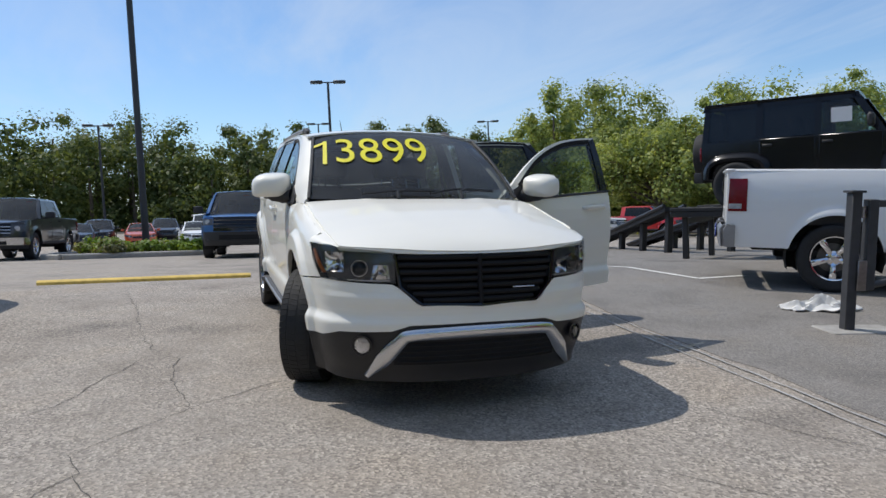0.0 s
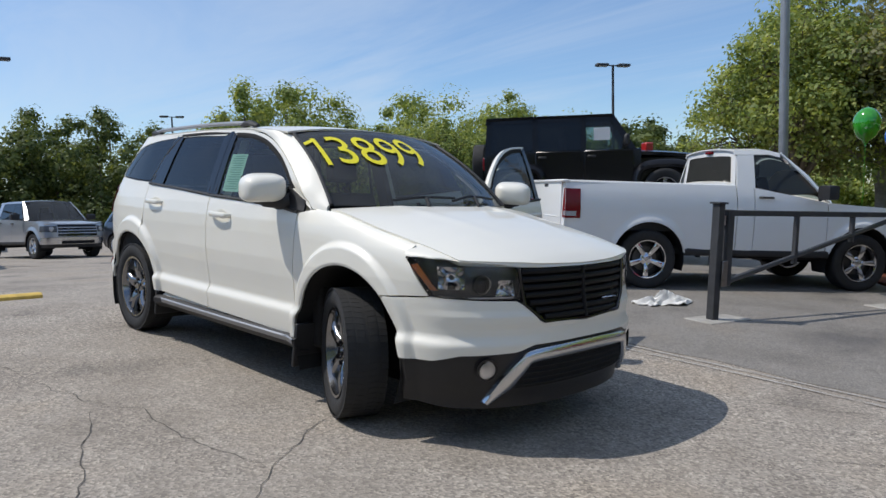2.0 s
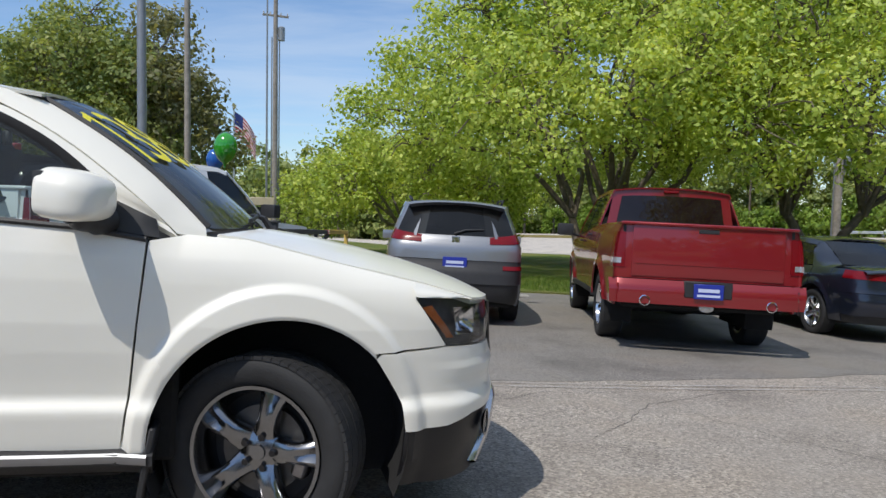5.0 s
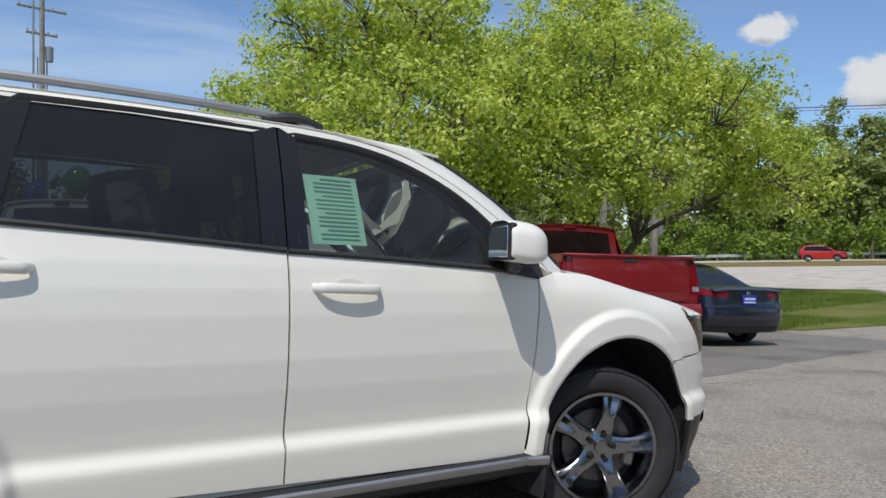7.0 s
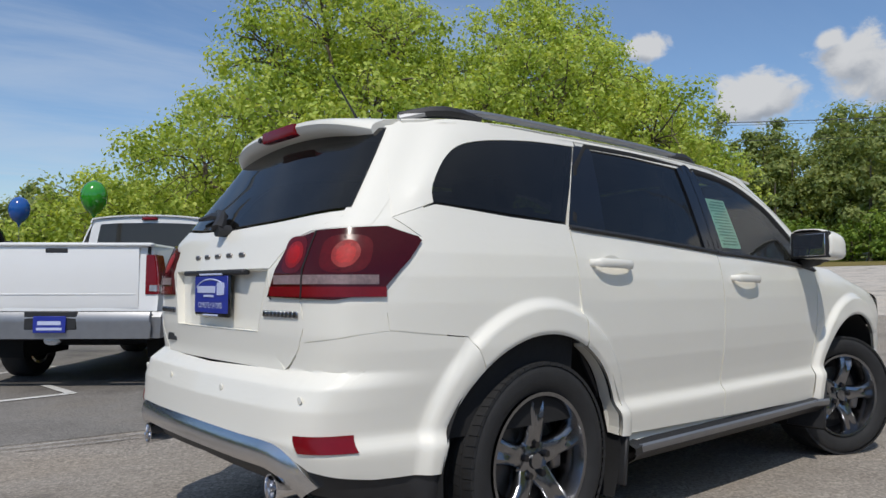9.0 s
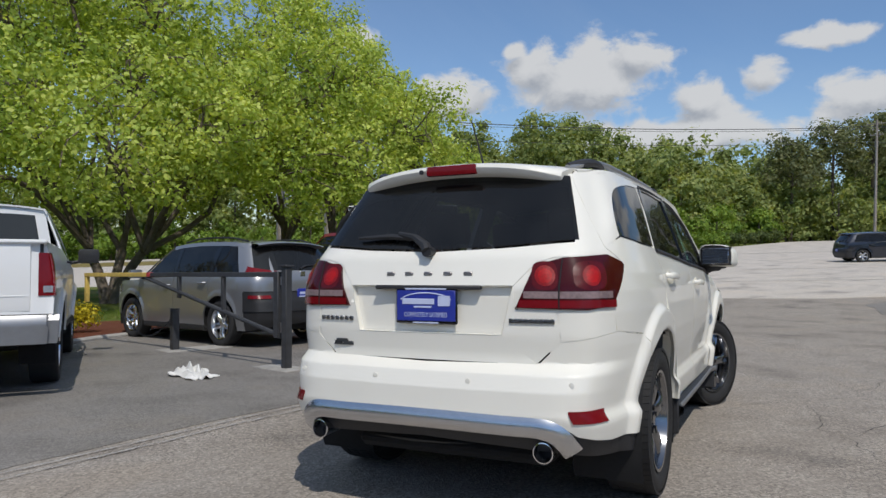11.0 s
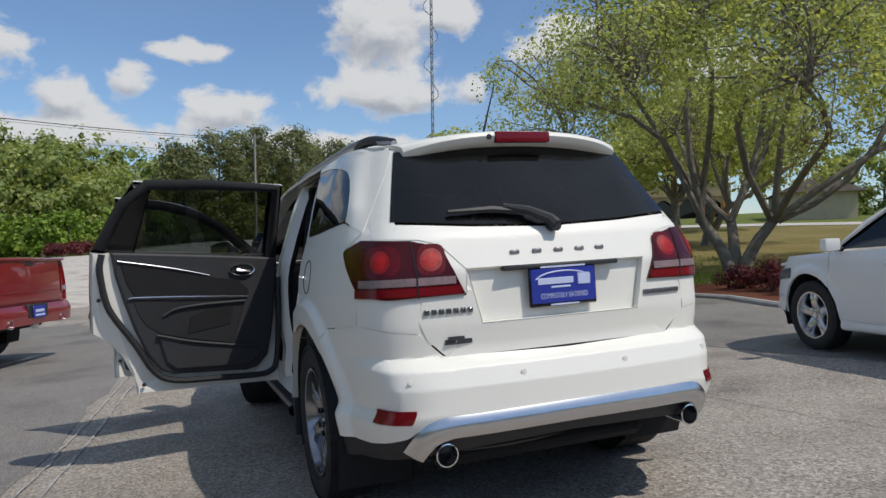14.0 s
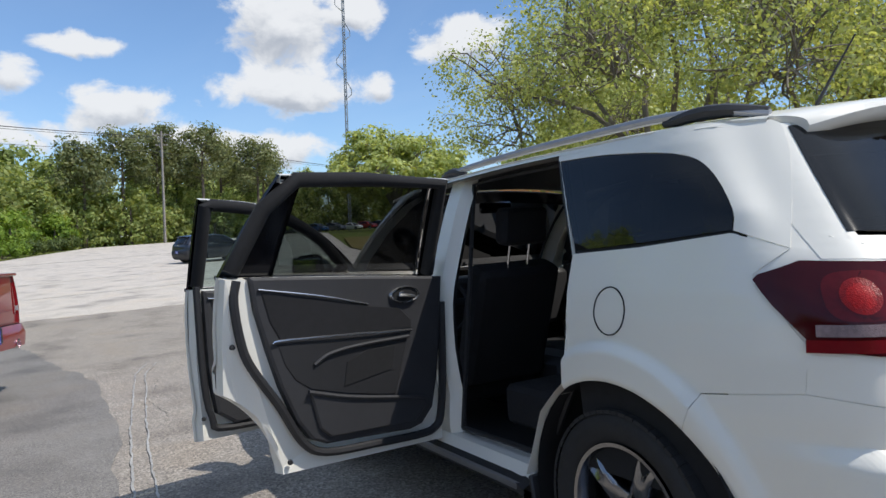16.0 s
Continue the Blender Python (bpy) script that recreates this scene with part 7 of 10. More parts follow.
    for s in (1, -1):
        if rr.get("reflector"):
            z0, z1, y0, x1 = rr["reflector"]
            wrap(x1, z0, z1, s, True, 0.016, "reflector", LENS_RED, y0, 8, 2)
        if rr.get("exhaust"):
            yy, zz, rad = rr["exhaust"]
            bm = bmesh.new()
            lathe(bm, [(rad, 0.10), (rad * 1.05, -0.05), (rad * 0.9, -0.052), (rad * 0.85, 0.05), (0.0005, 0.06)], pose(-0.03 if bed else 0.03, s * yy, zz), n=18, axis="X")
            part("exhaust_tip", bm, CHROME, car)
    if rr.get("logo"):
        z, w = rr["logo"]
        bm = box_bm((-0.006, -w, -w * 0.9), (0.006, w, w * 0.9), 0.005, Matrix.Translation((b.ring(b.last, z, 0.008)[0], 0, z)))
        part("badge", bm, CHROME, car)
    if rr.get("plate"):
        z = rr["plate"]
        x = b.ring(b.last, z, 0.014 if not rr.get("proud") else 0.066)[0]
        pl = part("plate_board", box_bm((x - 0.012, -0.155, z - 0.08), (x, 0.155, z + 0.08), 0.004), PLATE_BLUE, car)
        part("plate_bar", box_bm((x - 0.015, -0.11, z - 0.005), (x - 0.011, 0.11, z + 0.032)), PLATE_LIGHT, pl, smooth=False)
        part("plate_bar", box_bm((x - 0.015, -0.12, z - 0.055), (x - 0.011, 0.12, z - 0.03)), PLATE_LIGHT, pl, smooth=False)
    # bed of a pickup
    if bed:
        bx, bz, bf = bed[0], bed[1], 0.78
        ib = hw - 0.13
        bm = bmesh.new()
        add_box(bm, (0.06, -ib, bf), (bx - 0.02, ib, bf + 0.03))
        add_box(bm, (bx - 0.06, -ib, bf), (bx - 0.015, ib, bz - 0.01), 0.01)
        for s in (1, -1):
            add_box(bm, (0.05, min(s * ib, s * (ib + 0.03)), bf), (bx - 0.02, max(s * ib, s * (ib + 0.03)), bz - 0.01))
        part("bed_liner", bm, PLASTIC, car, smooth=False)
        for s in (1, -1):
            rows = [[(x, (1 if s > 0 else -1) * yy, zz) for x in np.linspace(0.05, bx - 0.01, 12)] for yy, zz in ((ib, bz - 0.03), (ib, bz + 0.005), (ib + 0.04, bz + 0.014), (b.side(bx / 2, bz, 1)[1] - 0.01, bz + 0.01), (b.side(bx / 2, bz, 1)[1], bz - 0.008))]
            part("bed_rail", sheet(rows, (bx / 2, 0, 0.3), 0.0), dark if P.get("rail_cap") else paint, car)
        gate = new("tailgate")
        gate.parent = car
        xg = b.ring(b.last, 1.0)[0]
        part("tailgate_skin", box_bm((xg - 0.012, -hw + 0.20, rm + 0.03), (xg + 0.05, hw - 0.20, bz + 0.012), 0.016, None, 2), paint, gate)
        bm = bmesh.new()
        tube(bm, [(xg - 0.012, -hw + 0.24, rm + 0.17), (xg - 0.014, hw - 0.24, rm + 0.17)], 0.006, n=5)
        part("tailgate_crease", bm, paint, gate)
        part("tailgate_latch", box_bm((xg - 0.018, -0.11, bz - 0.085), (xg + 0.01, 0.11, bz - 0.035), 0.008), P.get("latch", dark), gate)
        # cab back
        cx = P["cab_back"]
        yb, yt = b.side(cx, bz, 1)[1], b.side(cx, roof(cx) - roof_in, 1)[1]
        rows = [[(cx + 0.05 * f - 0.02, u * (yb + (yt - yb) * f), 0.8 + (roof(cx) - 0.02 - roof_in * abs(u) ** 2.4 - 0.8) * f) for u in np.linspace(-1, 1, 11)] for f in np.linspace(0, 1, 8)]
        part("cab_back", sheet(rows, (L / 2, 0, 1.0), 0.01), paint, car)
        zt, zb = roof(cx) - 0.11, bz + 0.07
        f0, f1 = (zb - 0.8) / (roof(cx) - 0.82), (zt - 0.8) / (roof(cx) - 0.82)
        rows = [[(cx + 0.05 * f - 0.034, u * ((yb + (yt - yb) * f) - 0.12), 0.8 + (roof(cx) - 0.82) * f - 0.02 * abs(u) ** 3) for u in np.linspace(-1, 1, 11)] for f in np.linspace(f0, f1, 4)]
        ob = part("rear_pane", sheet(rows, (L / 2, 0, 1.0), 0.008), GLASS_DARK, car)
        ob.visible_shadow = False
        part("high_brake_lamp", box_bm((cx - 0.01, -0.10, roof(cx) - 0.075), (cx + 0.05, 0.10, roof(cx) - 0.035), 0.01), LENS_RED, car)
    # floor, dark cabin tub, seats
    part("underbody", box_bm((0.3, -hw + 0.16, 0.24 if not bed else 0.46), (L - 0.4, hw - 0.16, 0.42 if not bed else 0.56), 0.03), CARPET, car)
    c0, c1 = (P["cab_back"] + 0.05 if bed else 0.35), wb + 0.15
    part("cabin_tub", box_bm((c0, -hw + 0.12, 0.42), (c1, hw - 0.12, belt((c0 + c1) / 2) - 0.16), 0.04), CARPET, car)
    if near or bed:
        for y in (-0.38, 0.38):
            bm = box_bm((-0.09, -0.24, 0), (0.09, 0.24, 0.70), 0.06, pose(P["seat_x"], y, belt(P["seat_x"]) - 0.45, 0, -14, 0), 2)
            st = part("front_seat", bm, FABRIC, car)
            part("headrest", box_bm((-0.05, -0.13, -0.08), (0.05, 0.13, 0.1), 0.04, pose(P["seat_x"] - 0.19, y, belt(P["seat_x"]) + 0.32), 2), FABRIC, st)
    for s in (1, -1):
        for hx in (xf, xr):
            bm = bmesh.new()
            g = [[(hx + (ar + 0.01) * math.cos(a), s * y, R + (ar + 0.01) * math.sin(a)) for a in np.linspace(-0.3, math.pi + 0.3, 17)] for y in (hw - 0.03, hw - 0.35)]
            sheet(g, (hx, 0, 3), 0.0, bm)
            bm.faces.new([v for v in bm.verts][-17:])
            part("wheel_housing", bm, CARPET, car)
            make_wheel(car, pose(hx, s * (hw - P["tyre"] / 2 - 0.015), R, 0, 0, 0 if s < 0 else 180) @ pose(0, 0, 0, 0, 17 * (hx + 1), 0), R, P["tyre"], P["rim"], P.get("spokes", 5), P.get("rim_mat", SATIN), P.get("spoke_style", "single"), detail=False)
        mm = new("wing_mirror")
        mm.parent = car
        y = b.side(wb - 0.15, belt(wb - 0.15), s)[1]
        ms = P.get("mirror", 1.0)
        part("mirror_shell", box_bm((-0.06, -0.10, -0.075), (0.06, 0.10, 0.075), 0.035, Matrix.Translation((wb - 0.17, y + s * 0.17 * ms, belt(wb - 0.15) + 0.09 * ms)) @ Matrix.Diagonal((ms, ms, ms, 1)), 2), P.get("mirror_mat", paint), mm)
        bm = bmesh.new()
        tube(bm, [(wb - 0.13, y - s * 0.02, belt(wb - 0.15) + 0.02), (wb - 0.16, y + s * 0.12, belt(wb - 0.15) + 0.05)], 0.025, n=6)
        part("mirror_arm", bm, PLASTIC, mm)
    if P.get("rails"):
        for s in (1, -1):
            bm = bmesh.new()
            line = [(x, s * (b.side(x, roof(x) - roof_in, 1)[1] - 0.05), roof(x) - roof_in + 0.03 + hh) for x, hh in zip(np.linspace(wt - 0.25, P["roof_end"] + 0.15, 6), (0.0, 0.035, 0.04, 0.04, 0.035, 0.0))]
            tube(bm, line, 0.016, n=6)
            part("roof_rail", bm, P["rails"], car)
    return car


def suv_specs(L, H, hw, paint, **kw):
    """Measures of a tall five-door car."""
    z = H / 1.67
    P = dict(L=L, hw=hw, R=0.35, rim=0.225, tyre=0.225, hubs=(L * 0.213, L * 0.797), paint=paint,
             nose=[(0.2, 0.10), (0.4, 0.02), (0.55, 0.0), (0.75, 0.04), (0.95, 0.12), (1.1, 0.2)],
             tail=[(0.2, 0.14), (0.4, 0.03), (0.55, 0.0), (0.72, 0.03), (0.80, 0.08), (1.0, 0.09), (1.12 * z, 0.14), (1.3 * z, 0.28), (1.5 * z, 0.43), (1.62 * z, 0.50)],
             width=[(0.2, 0.93), (0.35, 0.97), (0.5, 0.98), (0.7, 0.985), (0.9, 1.0), (1.02, 0.985), (1.10, 0.955), (1.3, 0.89), (1.5, 0.81), (1.6, 0.765), (1.7, 0.70)],
             belt=[(0, 1.14 * z), (L * 0.3, 1.10 * z), (L * 0.72, 1.02 * z), (L, 0.98 * z)],
             roof=[(0.3, 1.60 * z), (1.0, 1.655 * z), (L * 0.38, 1.67 * z), (L * 0.5, 1.65 * z), (L * 0.6, 1.58 * z), (L * 0.7, 1.42 * z)], roof_end=0.52,
             hood=[(L * 0.66, 1.07 * z), (L * 0.8, 1.04 * z), (L * 0.9, 0.98 * z), (L - 0.12, 0.90 * z), (L, 0.82 * z)],
             screen=(L * 0.735, L * 0.555), seams=(L * 0.735, L * 0.50, L * 0.275),
             panes=[(L * 0.51, L * 0.70, L * 0.51, L * 0.565), (L * 0.285, L * 0.49, L * 0.265, L * 0.49), (L * 0.115, L * 0.27, L * 0.17, L * 0.25)],
             posts=[(L * 0.49, L * 0.51, L * 0.49, L * 0.51, True), (L * 0.265, L * 0.29, L * 0.245, L * 0.27, True), (0.16, L * 0.12, 0.52, L * 0.175, False)],
             front=dict(black=0.42, mid=0.62, lamp=(0.50, 0.74, 0.88, L - 0.60, 0.80, 0.93), grille=(0.46, 0.70, 0.85), intake=(0.55, 0.30, 0.50)),
             rear=dict(black=0.62, mid=0.76, top=1.05 * z, bumper=PLASTIC, lamps=[], glass=(1.12 * z, 1.56 * z, 0.66, 0.56), plate=0.68, logo=(1.08 * z, 0.055)),
             seat_x=L * 0.52, spoke_style="twin")
    P.update(kw)
    return P


def pickup_specs(L, cab_back, bed_z, H, paint, doors=2, **kw):
    hw = 1.0
    xr, xf = kw.pop("hubs", (1.22, L - 1.02))
    wb = xf - 0.52
    wt = wb - 0.62
    s0, s1 = wb - 0.02, cab_back + 0.22
    mid = (s0 + s1) / 2 - 0.05
    P = dict(L=L, hw=hw, R=0.40, rim=0.25, tyre=0.27, sill=0.50, hubs=(xr, xf), paint=paint, arch=1.26, flare=0.03,
             nose=[(0.2, 0.12), (0.45, 0.02), (0.7, 0.0), (0.9, 0.02), (1.1, 0.08), (1.25, 0.14)],
             tail=[(0.2, 0.10), (0.5, 0.0), (0.72, -0.02), (0.78, 0.03), (1.0, 0.03), (1.3, 0.04), (1.6, 0.05)],
             width=[(0.2, 0.92), (0.4, 0.965), (0.6, 0.985), (0.9, 1.0), (1.1, 0.995), (1.25, 0.975), (1.33, 0.955), (1.5, 0.90), (1.7, 0.83), (1.85, 0.77), (1.95, 0.72)],
             belt=[(0, bed_z), (cab_back, bed_z + 0.02), (wb, 1.22), (L, 1.14)],
             roof=[(cab_back - 0.2, H - 0.03), (cab_back + 0.5, H), (wt - 0.1, H - 0.02), (wt + 0.1, H - 0.06), (wb, H - 0.45)], roof_end=cab_back,
             hood=[(wb - 0.2, 1.25), (xf, 1.22), (L - 0.4, 1.17), (L - 0.1, 1.10), (L, 1.02)],
             screen=(wb, wt), seams=(s0, s1) if doors == 2 else (s0, mid, s1), bed=(cab_back - 0.03, bed_z), cab_back=cab_back, rear_wrap=0.12,
             back=[(0.10, 0.985), (0.02, 0.955), (0.0, 0.6), (0, 0)],
             panes=[(s1 + 0.02, wb - 0.12, s1 + 0.06, wt - 0.02)] if doors == 2 else [(mid + 0.03, wb - 0.12, mid + 0.03, wt - 0.02), (s1 + 0.02, mid - 0.03, s1 + 0.06, mid - 0.03)],
             posts=[(cab_back - 0.02, s1 + 0.02, cab_back + 0.04, s1 + 0.06, False)] + ([] if doors == 2 else [(mid - 0.03, mid + 0.03, mid - 0.03, mid + 0.03, True)]),
             front=dict(black=0.45, mid=0.66, bumper=SATIN, lamp=(0.62, 0.82, 1.02, L - 0.50, 0.84, 1.02), grille=(0.60, 0.70, 1.06), slats=3, slat_mat=CHROME, intake=(0.5, 0.46, 0.56)),
             rear=dict(black=0.52, mid=0.78, top=bed_z, bumper=RAIL_GREY, proud=True, lamps=[(0.86, 0.90, 1.22, 0.20, 0.90, 1.22, (0.90, 0.93, 0.99, 0.14))], plate=0.66, logo=(1.08, 0.07)),
             seat_x=s1 + 0.45, mirror=1.3, mirror_mat=PLASTIC, handle=PLASTIC, hood_drop=0.07)
    P.update(kw)
    return P


def at_lot(x, y, deg, z=None):
    """Stands on the ground at lot place x, y, turned by deg."""
    a = radians(deg)
    gx, gy = (rise(x + 3 * math.cos(a) + 1, y) - rise(x + 3 * math.cos(a) - 1, y)) / 2, 0.0
    lean = Vector((0, 0, 1)).rotation_difference(Vector((-gx, -gy, 1))).to_matrix().to_4x4() if abs(gx) > 0.03 else Matrix()
    return LOT @ Matrix.Translation((x, y, rise(x, y) if z is None else z)) @ lean @ pose(0, 0, 0, 0, 0, deg)


def parked_cars():
    make_vehicle("pickup_truck", "white single-cab pickup truck parked beside the barrier", "truck", at_lot(-1.74, 5.13, 51.4),
                 pickup_specs(5.3, 2.45, 1.42, 1.98, PAINT_TRUCK, hubs=(1.2, 4.27), glass=GLASS_FRONT, rim_mat=CHROME,
                              rear=dict(black=0.50, mid=0.76, top=1.42, bumper=RAIL_GREY, proud=True, lamps=[(0.86, 0.93, 1.32, 0.24, 0.93, 1.32, (0.90, 0.96, 1.02, 0.18))], plate=0.64, logo=(1.16, 0.07))))
    make_vehicle("pickup_truck", "dark red crew-cab pickup truck with chrome exhaust tips", "truck", at_lot(6.01, 3.21, 71.3),
                 pickup_specs(5.75, 1.92, 1.40, 1.96, PAINT_RED, doors=4, hubs=(1.22, 4.72), rim_mat=CHROME,
                              rear=dict(black=0.54, mid=0.80, top=1.40, bumper=PAINT_RED, proud=True, lamps=[(0.87, 0.92, 1.30, 0.24, 0.92, 1.30, (0.91, 0.96, 1.02, 0.18))], plate=0.70, logo=(1.12, 0.10), exhaust=(0.66, 0.575, 0.055))))
    make_vehicle("crossover_car", "silver compact sport utility car with dark lower cladding", "car", at_lot(3.73, 5.21, 76.6),
                 suv_specs(4.62, 1.67, 0.93, PAINT_SILVER_GREY, rails=PLASTIC,
                           rear=dict(black=0.55, mid=0.84, top=1.05, bumper=PLASTIC, low=0.36, lamps=[(0.44, 1.06, 1.15, 0.42, 1.09, 1.22)], glass=(1.16, 1.60, 0.77, 0.61), plate=0.80, logo=(1.10, 0.05), reflector=(0.74, 0.79, 0.62, 0.30))))
    make_vehicle("crossover_car", "teal compact sport utility car with tall tail lamps", "car", at_lot(5.55, -6.44, 0.5),
                 suv_specs(4.53, 1.65, 0.91, PAINT_TEAL, glass=GLASS_FRONT,
                           rear=dict(black=0.40, mid=0.70, top=1.08, lamps=[(0.68, 0.98, 1.28, 0.36, 1.00, 1.36, (0.74, 1.0, 1.06, 0.40))], glass=(1.12, 1.54, 0.63, 0.54), plate=0.98, logo=(1.10, 0.05), reflector=(0.52, 0.57, 0.62, 0.25))))
    make_vehicle("sedan_car", "dark navy four-door sedan parked beside the red pickup", "car", at_lot(9.80, 4.05, 78.1), sedan_specs(4.85, PAINT_NAVY, 0.91))
    make_vehicle("sedan_car", "white four-door sedan parked beside the planting bed", "car", at_lot(-2.95, -4.41, -12.3), sedan_specs(4.0, PAINT_TRUCK, 0.88, spoke_style="twin", mirror=0.75))
    make_vehicle("roadster_car", "silver two-seat roadster with black soft top and stripes", "car", at_lot(11.7, -6.32, -0.5),
                 sedan_specs(4.1, PAINT_SILVER, 0.87, H=1.26, roof_paint=FABRIC, roadster=True))


def sedan_specs(L, paint, hw, H=1.46, roadster=False, **kw):
    z = H / 1.46
    xr, xf = (1.05, L - 0.90) if not roadster else (0.82, L - 0.85)
    rx0, rx1 = (L * 0.30, L * 0.54) if not roadster else (L * 0.34, L * 0.50)
    wb = L * 0.70 if not roadster else L * 0.63
    gb = L * 0.135 if not roadster else L * 0.24
    P = dict(L=L, hw=hw, R=0.33, rim=0.215, tyre=0.215, hubs=(xr, xf), paint=paint, painted_sill=True,
             nose=[(0.2, 0.08), (0.4, 0.0), (0.55, 0.02), (0.7, 0.08), (0.85, 0.2)],
             tail=[(0.2, 0.12), (0.4, 0.02), (0.55, 0.0), (0.65, 0.02), (0.72, 0.05), (0.9, 0.07), (1.0 * z, 0.08), (1.02 * z, gb), (1.2 * z, gb + 0.35), (1.38 * z, rx0 - 0.02), (1.5, rx0)],
             width=[(0.2, 0.93), (0.35, 0.97), (0.55, 0.985), (0.75, 1.0), (0.88, 0.985), (0.96, 0.95), (1.1 * z, 0.86), (1.25 * z, 0.78), (1.38 * z, 0.71), (1.5, 0.64)],
             belt=[(0, 0.98 * z), (L * 0.3, 0.99 * z), (L * 0.7, 0.93 * z), (L, 0.86 * z)],
             roof=[(gb, 1.05 * z), (rx0 - 0.1, 1.39 * z), (rx0 + 0.3, 1.455 * z), (rx1 - 0.2, 1.455 * z), (rx1 + 0.1, 1.41 * z), (wb, 1.12 * z)], roof_end=rx0,
             hood=[(wb - 0.2, 0.97 * z), (L * 0.8, 0.94 * z), (L * 0.92, 0.86 * z), (L - 0.05, 0.76 * z), (L, 0.70 * z)],
             screen=(wb, rx1), seams=(L * 0.70, L * 0.46, L * 0.235) if not roadster else (L * 0.62, L * 0.32),
             panes=[(L * 0.47, L * 0.67, L * 0.47, L * 0.54), (L * 0.23, L * 0.45, L * 0.31, L * 0.45)] if not roadster else [(L * 0.35, L * 0.60, L * 0.37, L * 0.49)],
             posts=[(L * 0.45, L * 0.47, L * 0.45, L * 0.47, True), (gb, L * 0.24, rx0 - 0.08, L * 0.315, False)] if not roadster else [(gb, L * 0.36, rx0 - 0.05, L * 0.375, True)],
             front=dict(black=0.34, mid=0.50, lamp=(0.48, 0.60, 0.72, L - 0.62, 0.68, 0.78), grille=(0.44, 0.56, 0.68), intake=(0.5, 0.26, 0.40)),
             rear=dict(black=0.36, mid=0.66, top=0.97 * z, lamps=[(0.42, 0.84 * z, 0.95 * z, 0.38, 0.86 * z, 0.97 * z)], glass=(1.03 * z, 1.36 * z, hw * 0.72, hw * 0.58), plate=0.80 * z, logo=(0.90 * z, 0.04),
                       deck=[(gb + 0.12, 1.04 * z), (gb * 0.6, 1.02 * z), (0.10, 0.99 * z), (0.06, 0.965 * z)]),
             seat_x=L * 0.50, rear_glass=GLASS_DARK)
    P.update(kw)
    return P


PAINT_SILVER_GREY = material("silver_grey_paint", (0.30, 0.305, 0.32), 0.35, metal=0.6, coat=1.0, spread=0.02, scale=3)


# ---- ground ----
BREAKS = (-40, -3, 14, 90)


def drape(name, outline, mat, lift, kind="structure", label="", category="", edge=0.0, step=1.0, seed=1):
    """A sheet over the ground inside an outline, its rim turned down."""
    if edge:
        rnd = random.Random(seed)
        pts = []
        for a, b in zip(outline, outline[1:] + outline[:1]):
            d = math.dist(a, b)
            n = max(1, int(d / step)) if d < 60 else 1
            for i in range(n):
                f = i / n
                pts.append((a[0] + (b[0] - a[0]) * f + rnd.gauss(0, edge), a[1] + (b[1] - a[1]) * f + rnd.gauss(0, edge)))
        outline = pts
    bm = bmesh.new()
    f = bm.faces.new([bm.verts.new((x, y, 0)) for x, y in outline])
    f.normal_update()
    if f.normal.z < 0:
        f.normal_flip()
    bmesh.ops.triangulate(bm, faces=[f])
    x0, x1, y0, y1 = min(p[0] for p in outline), max(p[0] for p in outline), min(p[1] for p in outline), max(p[1] for p in outline)
    dip = x0 < 7 and x1 > -1 and y0 < 3.7 and y1 > -5
    cuts = [((x, 0, 0), (1, 0, 0)) for x in BREAKS + ((-1.6, -1.1, -0.6, -0.1, 0.4, 0.9, 1.4, 4.0, 4.6, 5.2, 5.8, 6.4, 7.0, 7.5) if dip else ()) if x0 < x < x1]
    cuts += [((0, y, 0), (0, 1, 0)) for y in (1.9, 2.2, 2.5, 2.8, 3.1, 3.4, 3.7, -3.4, -3.8, -4.2, -4.6, -5.0, -5.6) if dip and y0 < y < y1]
    for co, no in cuts:
        bmesh.ops.bisect_plane(bm, geom=bm.verts[:] + bm.edges[:] + bm.faces[:], plane_co=co, plane_no=no, dist=1e-4)
    rim = [e for e in bm.edges if e.is_boundary]
    ex = bmesh.ops.extrude_edge_only(bm, edges=rim)
    low = {v for v in ex["geom"] if isinstance(v, bmesh.types.BMVert)}
    for v in bm.verts:
        v.co.z = rise(v.co.x, v.co.y) + (-0.05 if v in low else lift)
    bmesh.ops.recalc_face_normals(bm, faces=bm.faces[:])
    up = [g for g in bm.faces if abs(g.normal.z) > 0.5]
    if up and up[0].normal.z < 0:
        bmesh.ops.reverse_faces(bm, faces=bm.faces[:])
    ob = part(name, bm, mat, smooth=False)
    tagged(ob, label, category, kind=kind)
    ob.matrix_world = LOT
    return ob


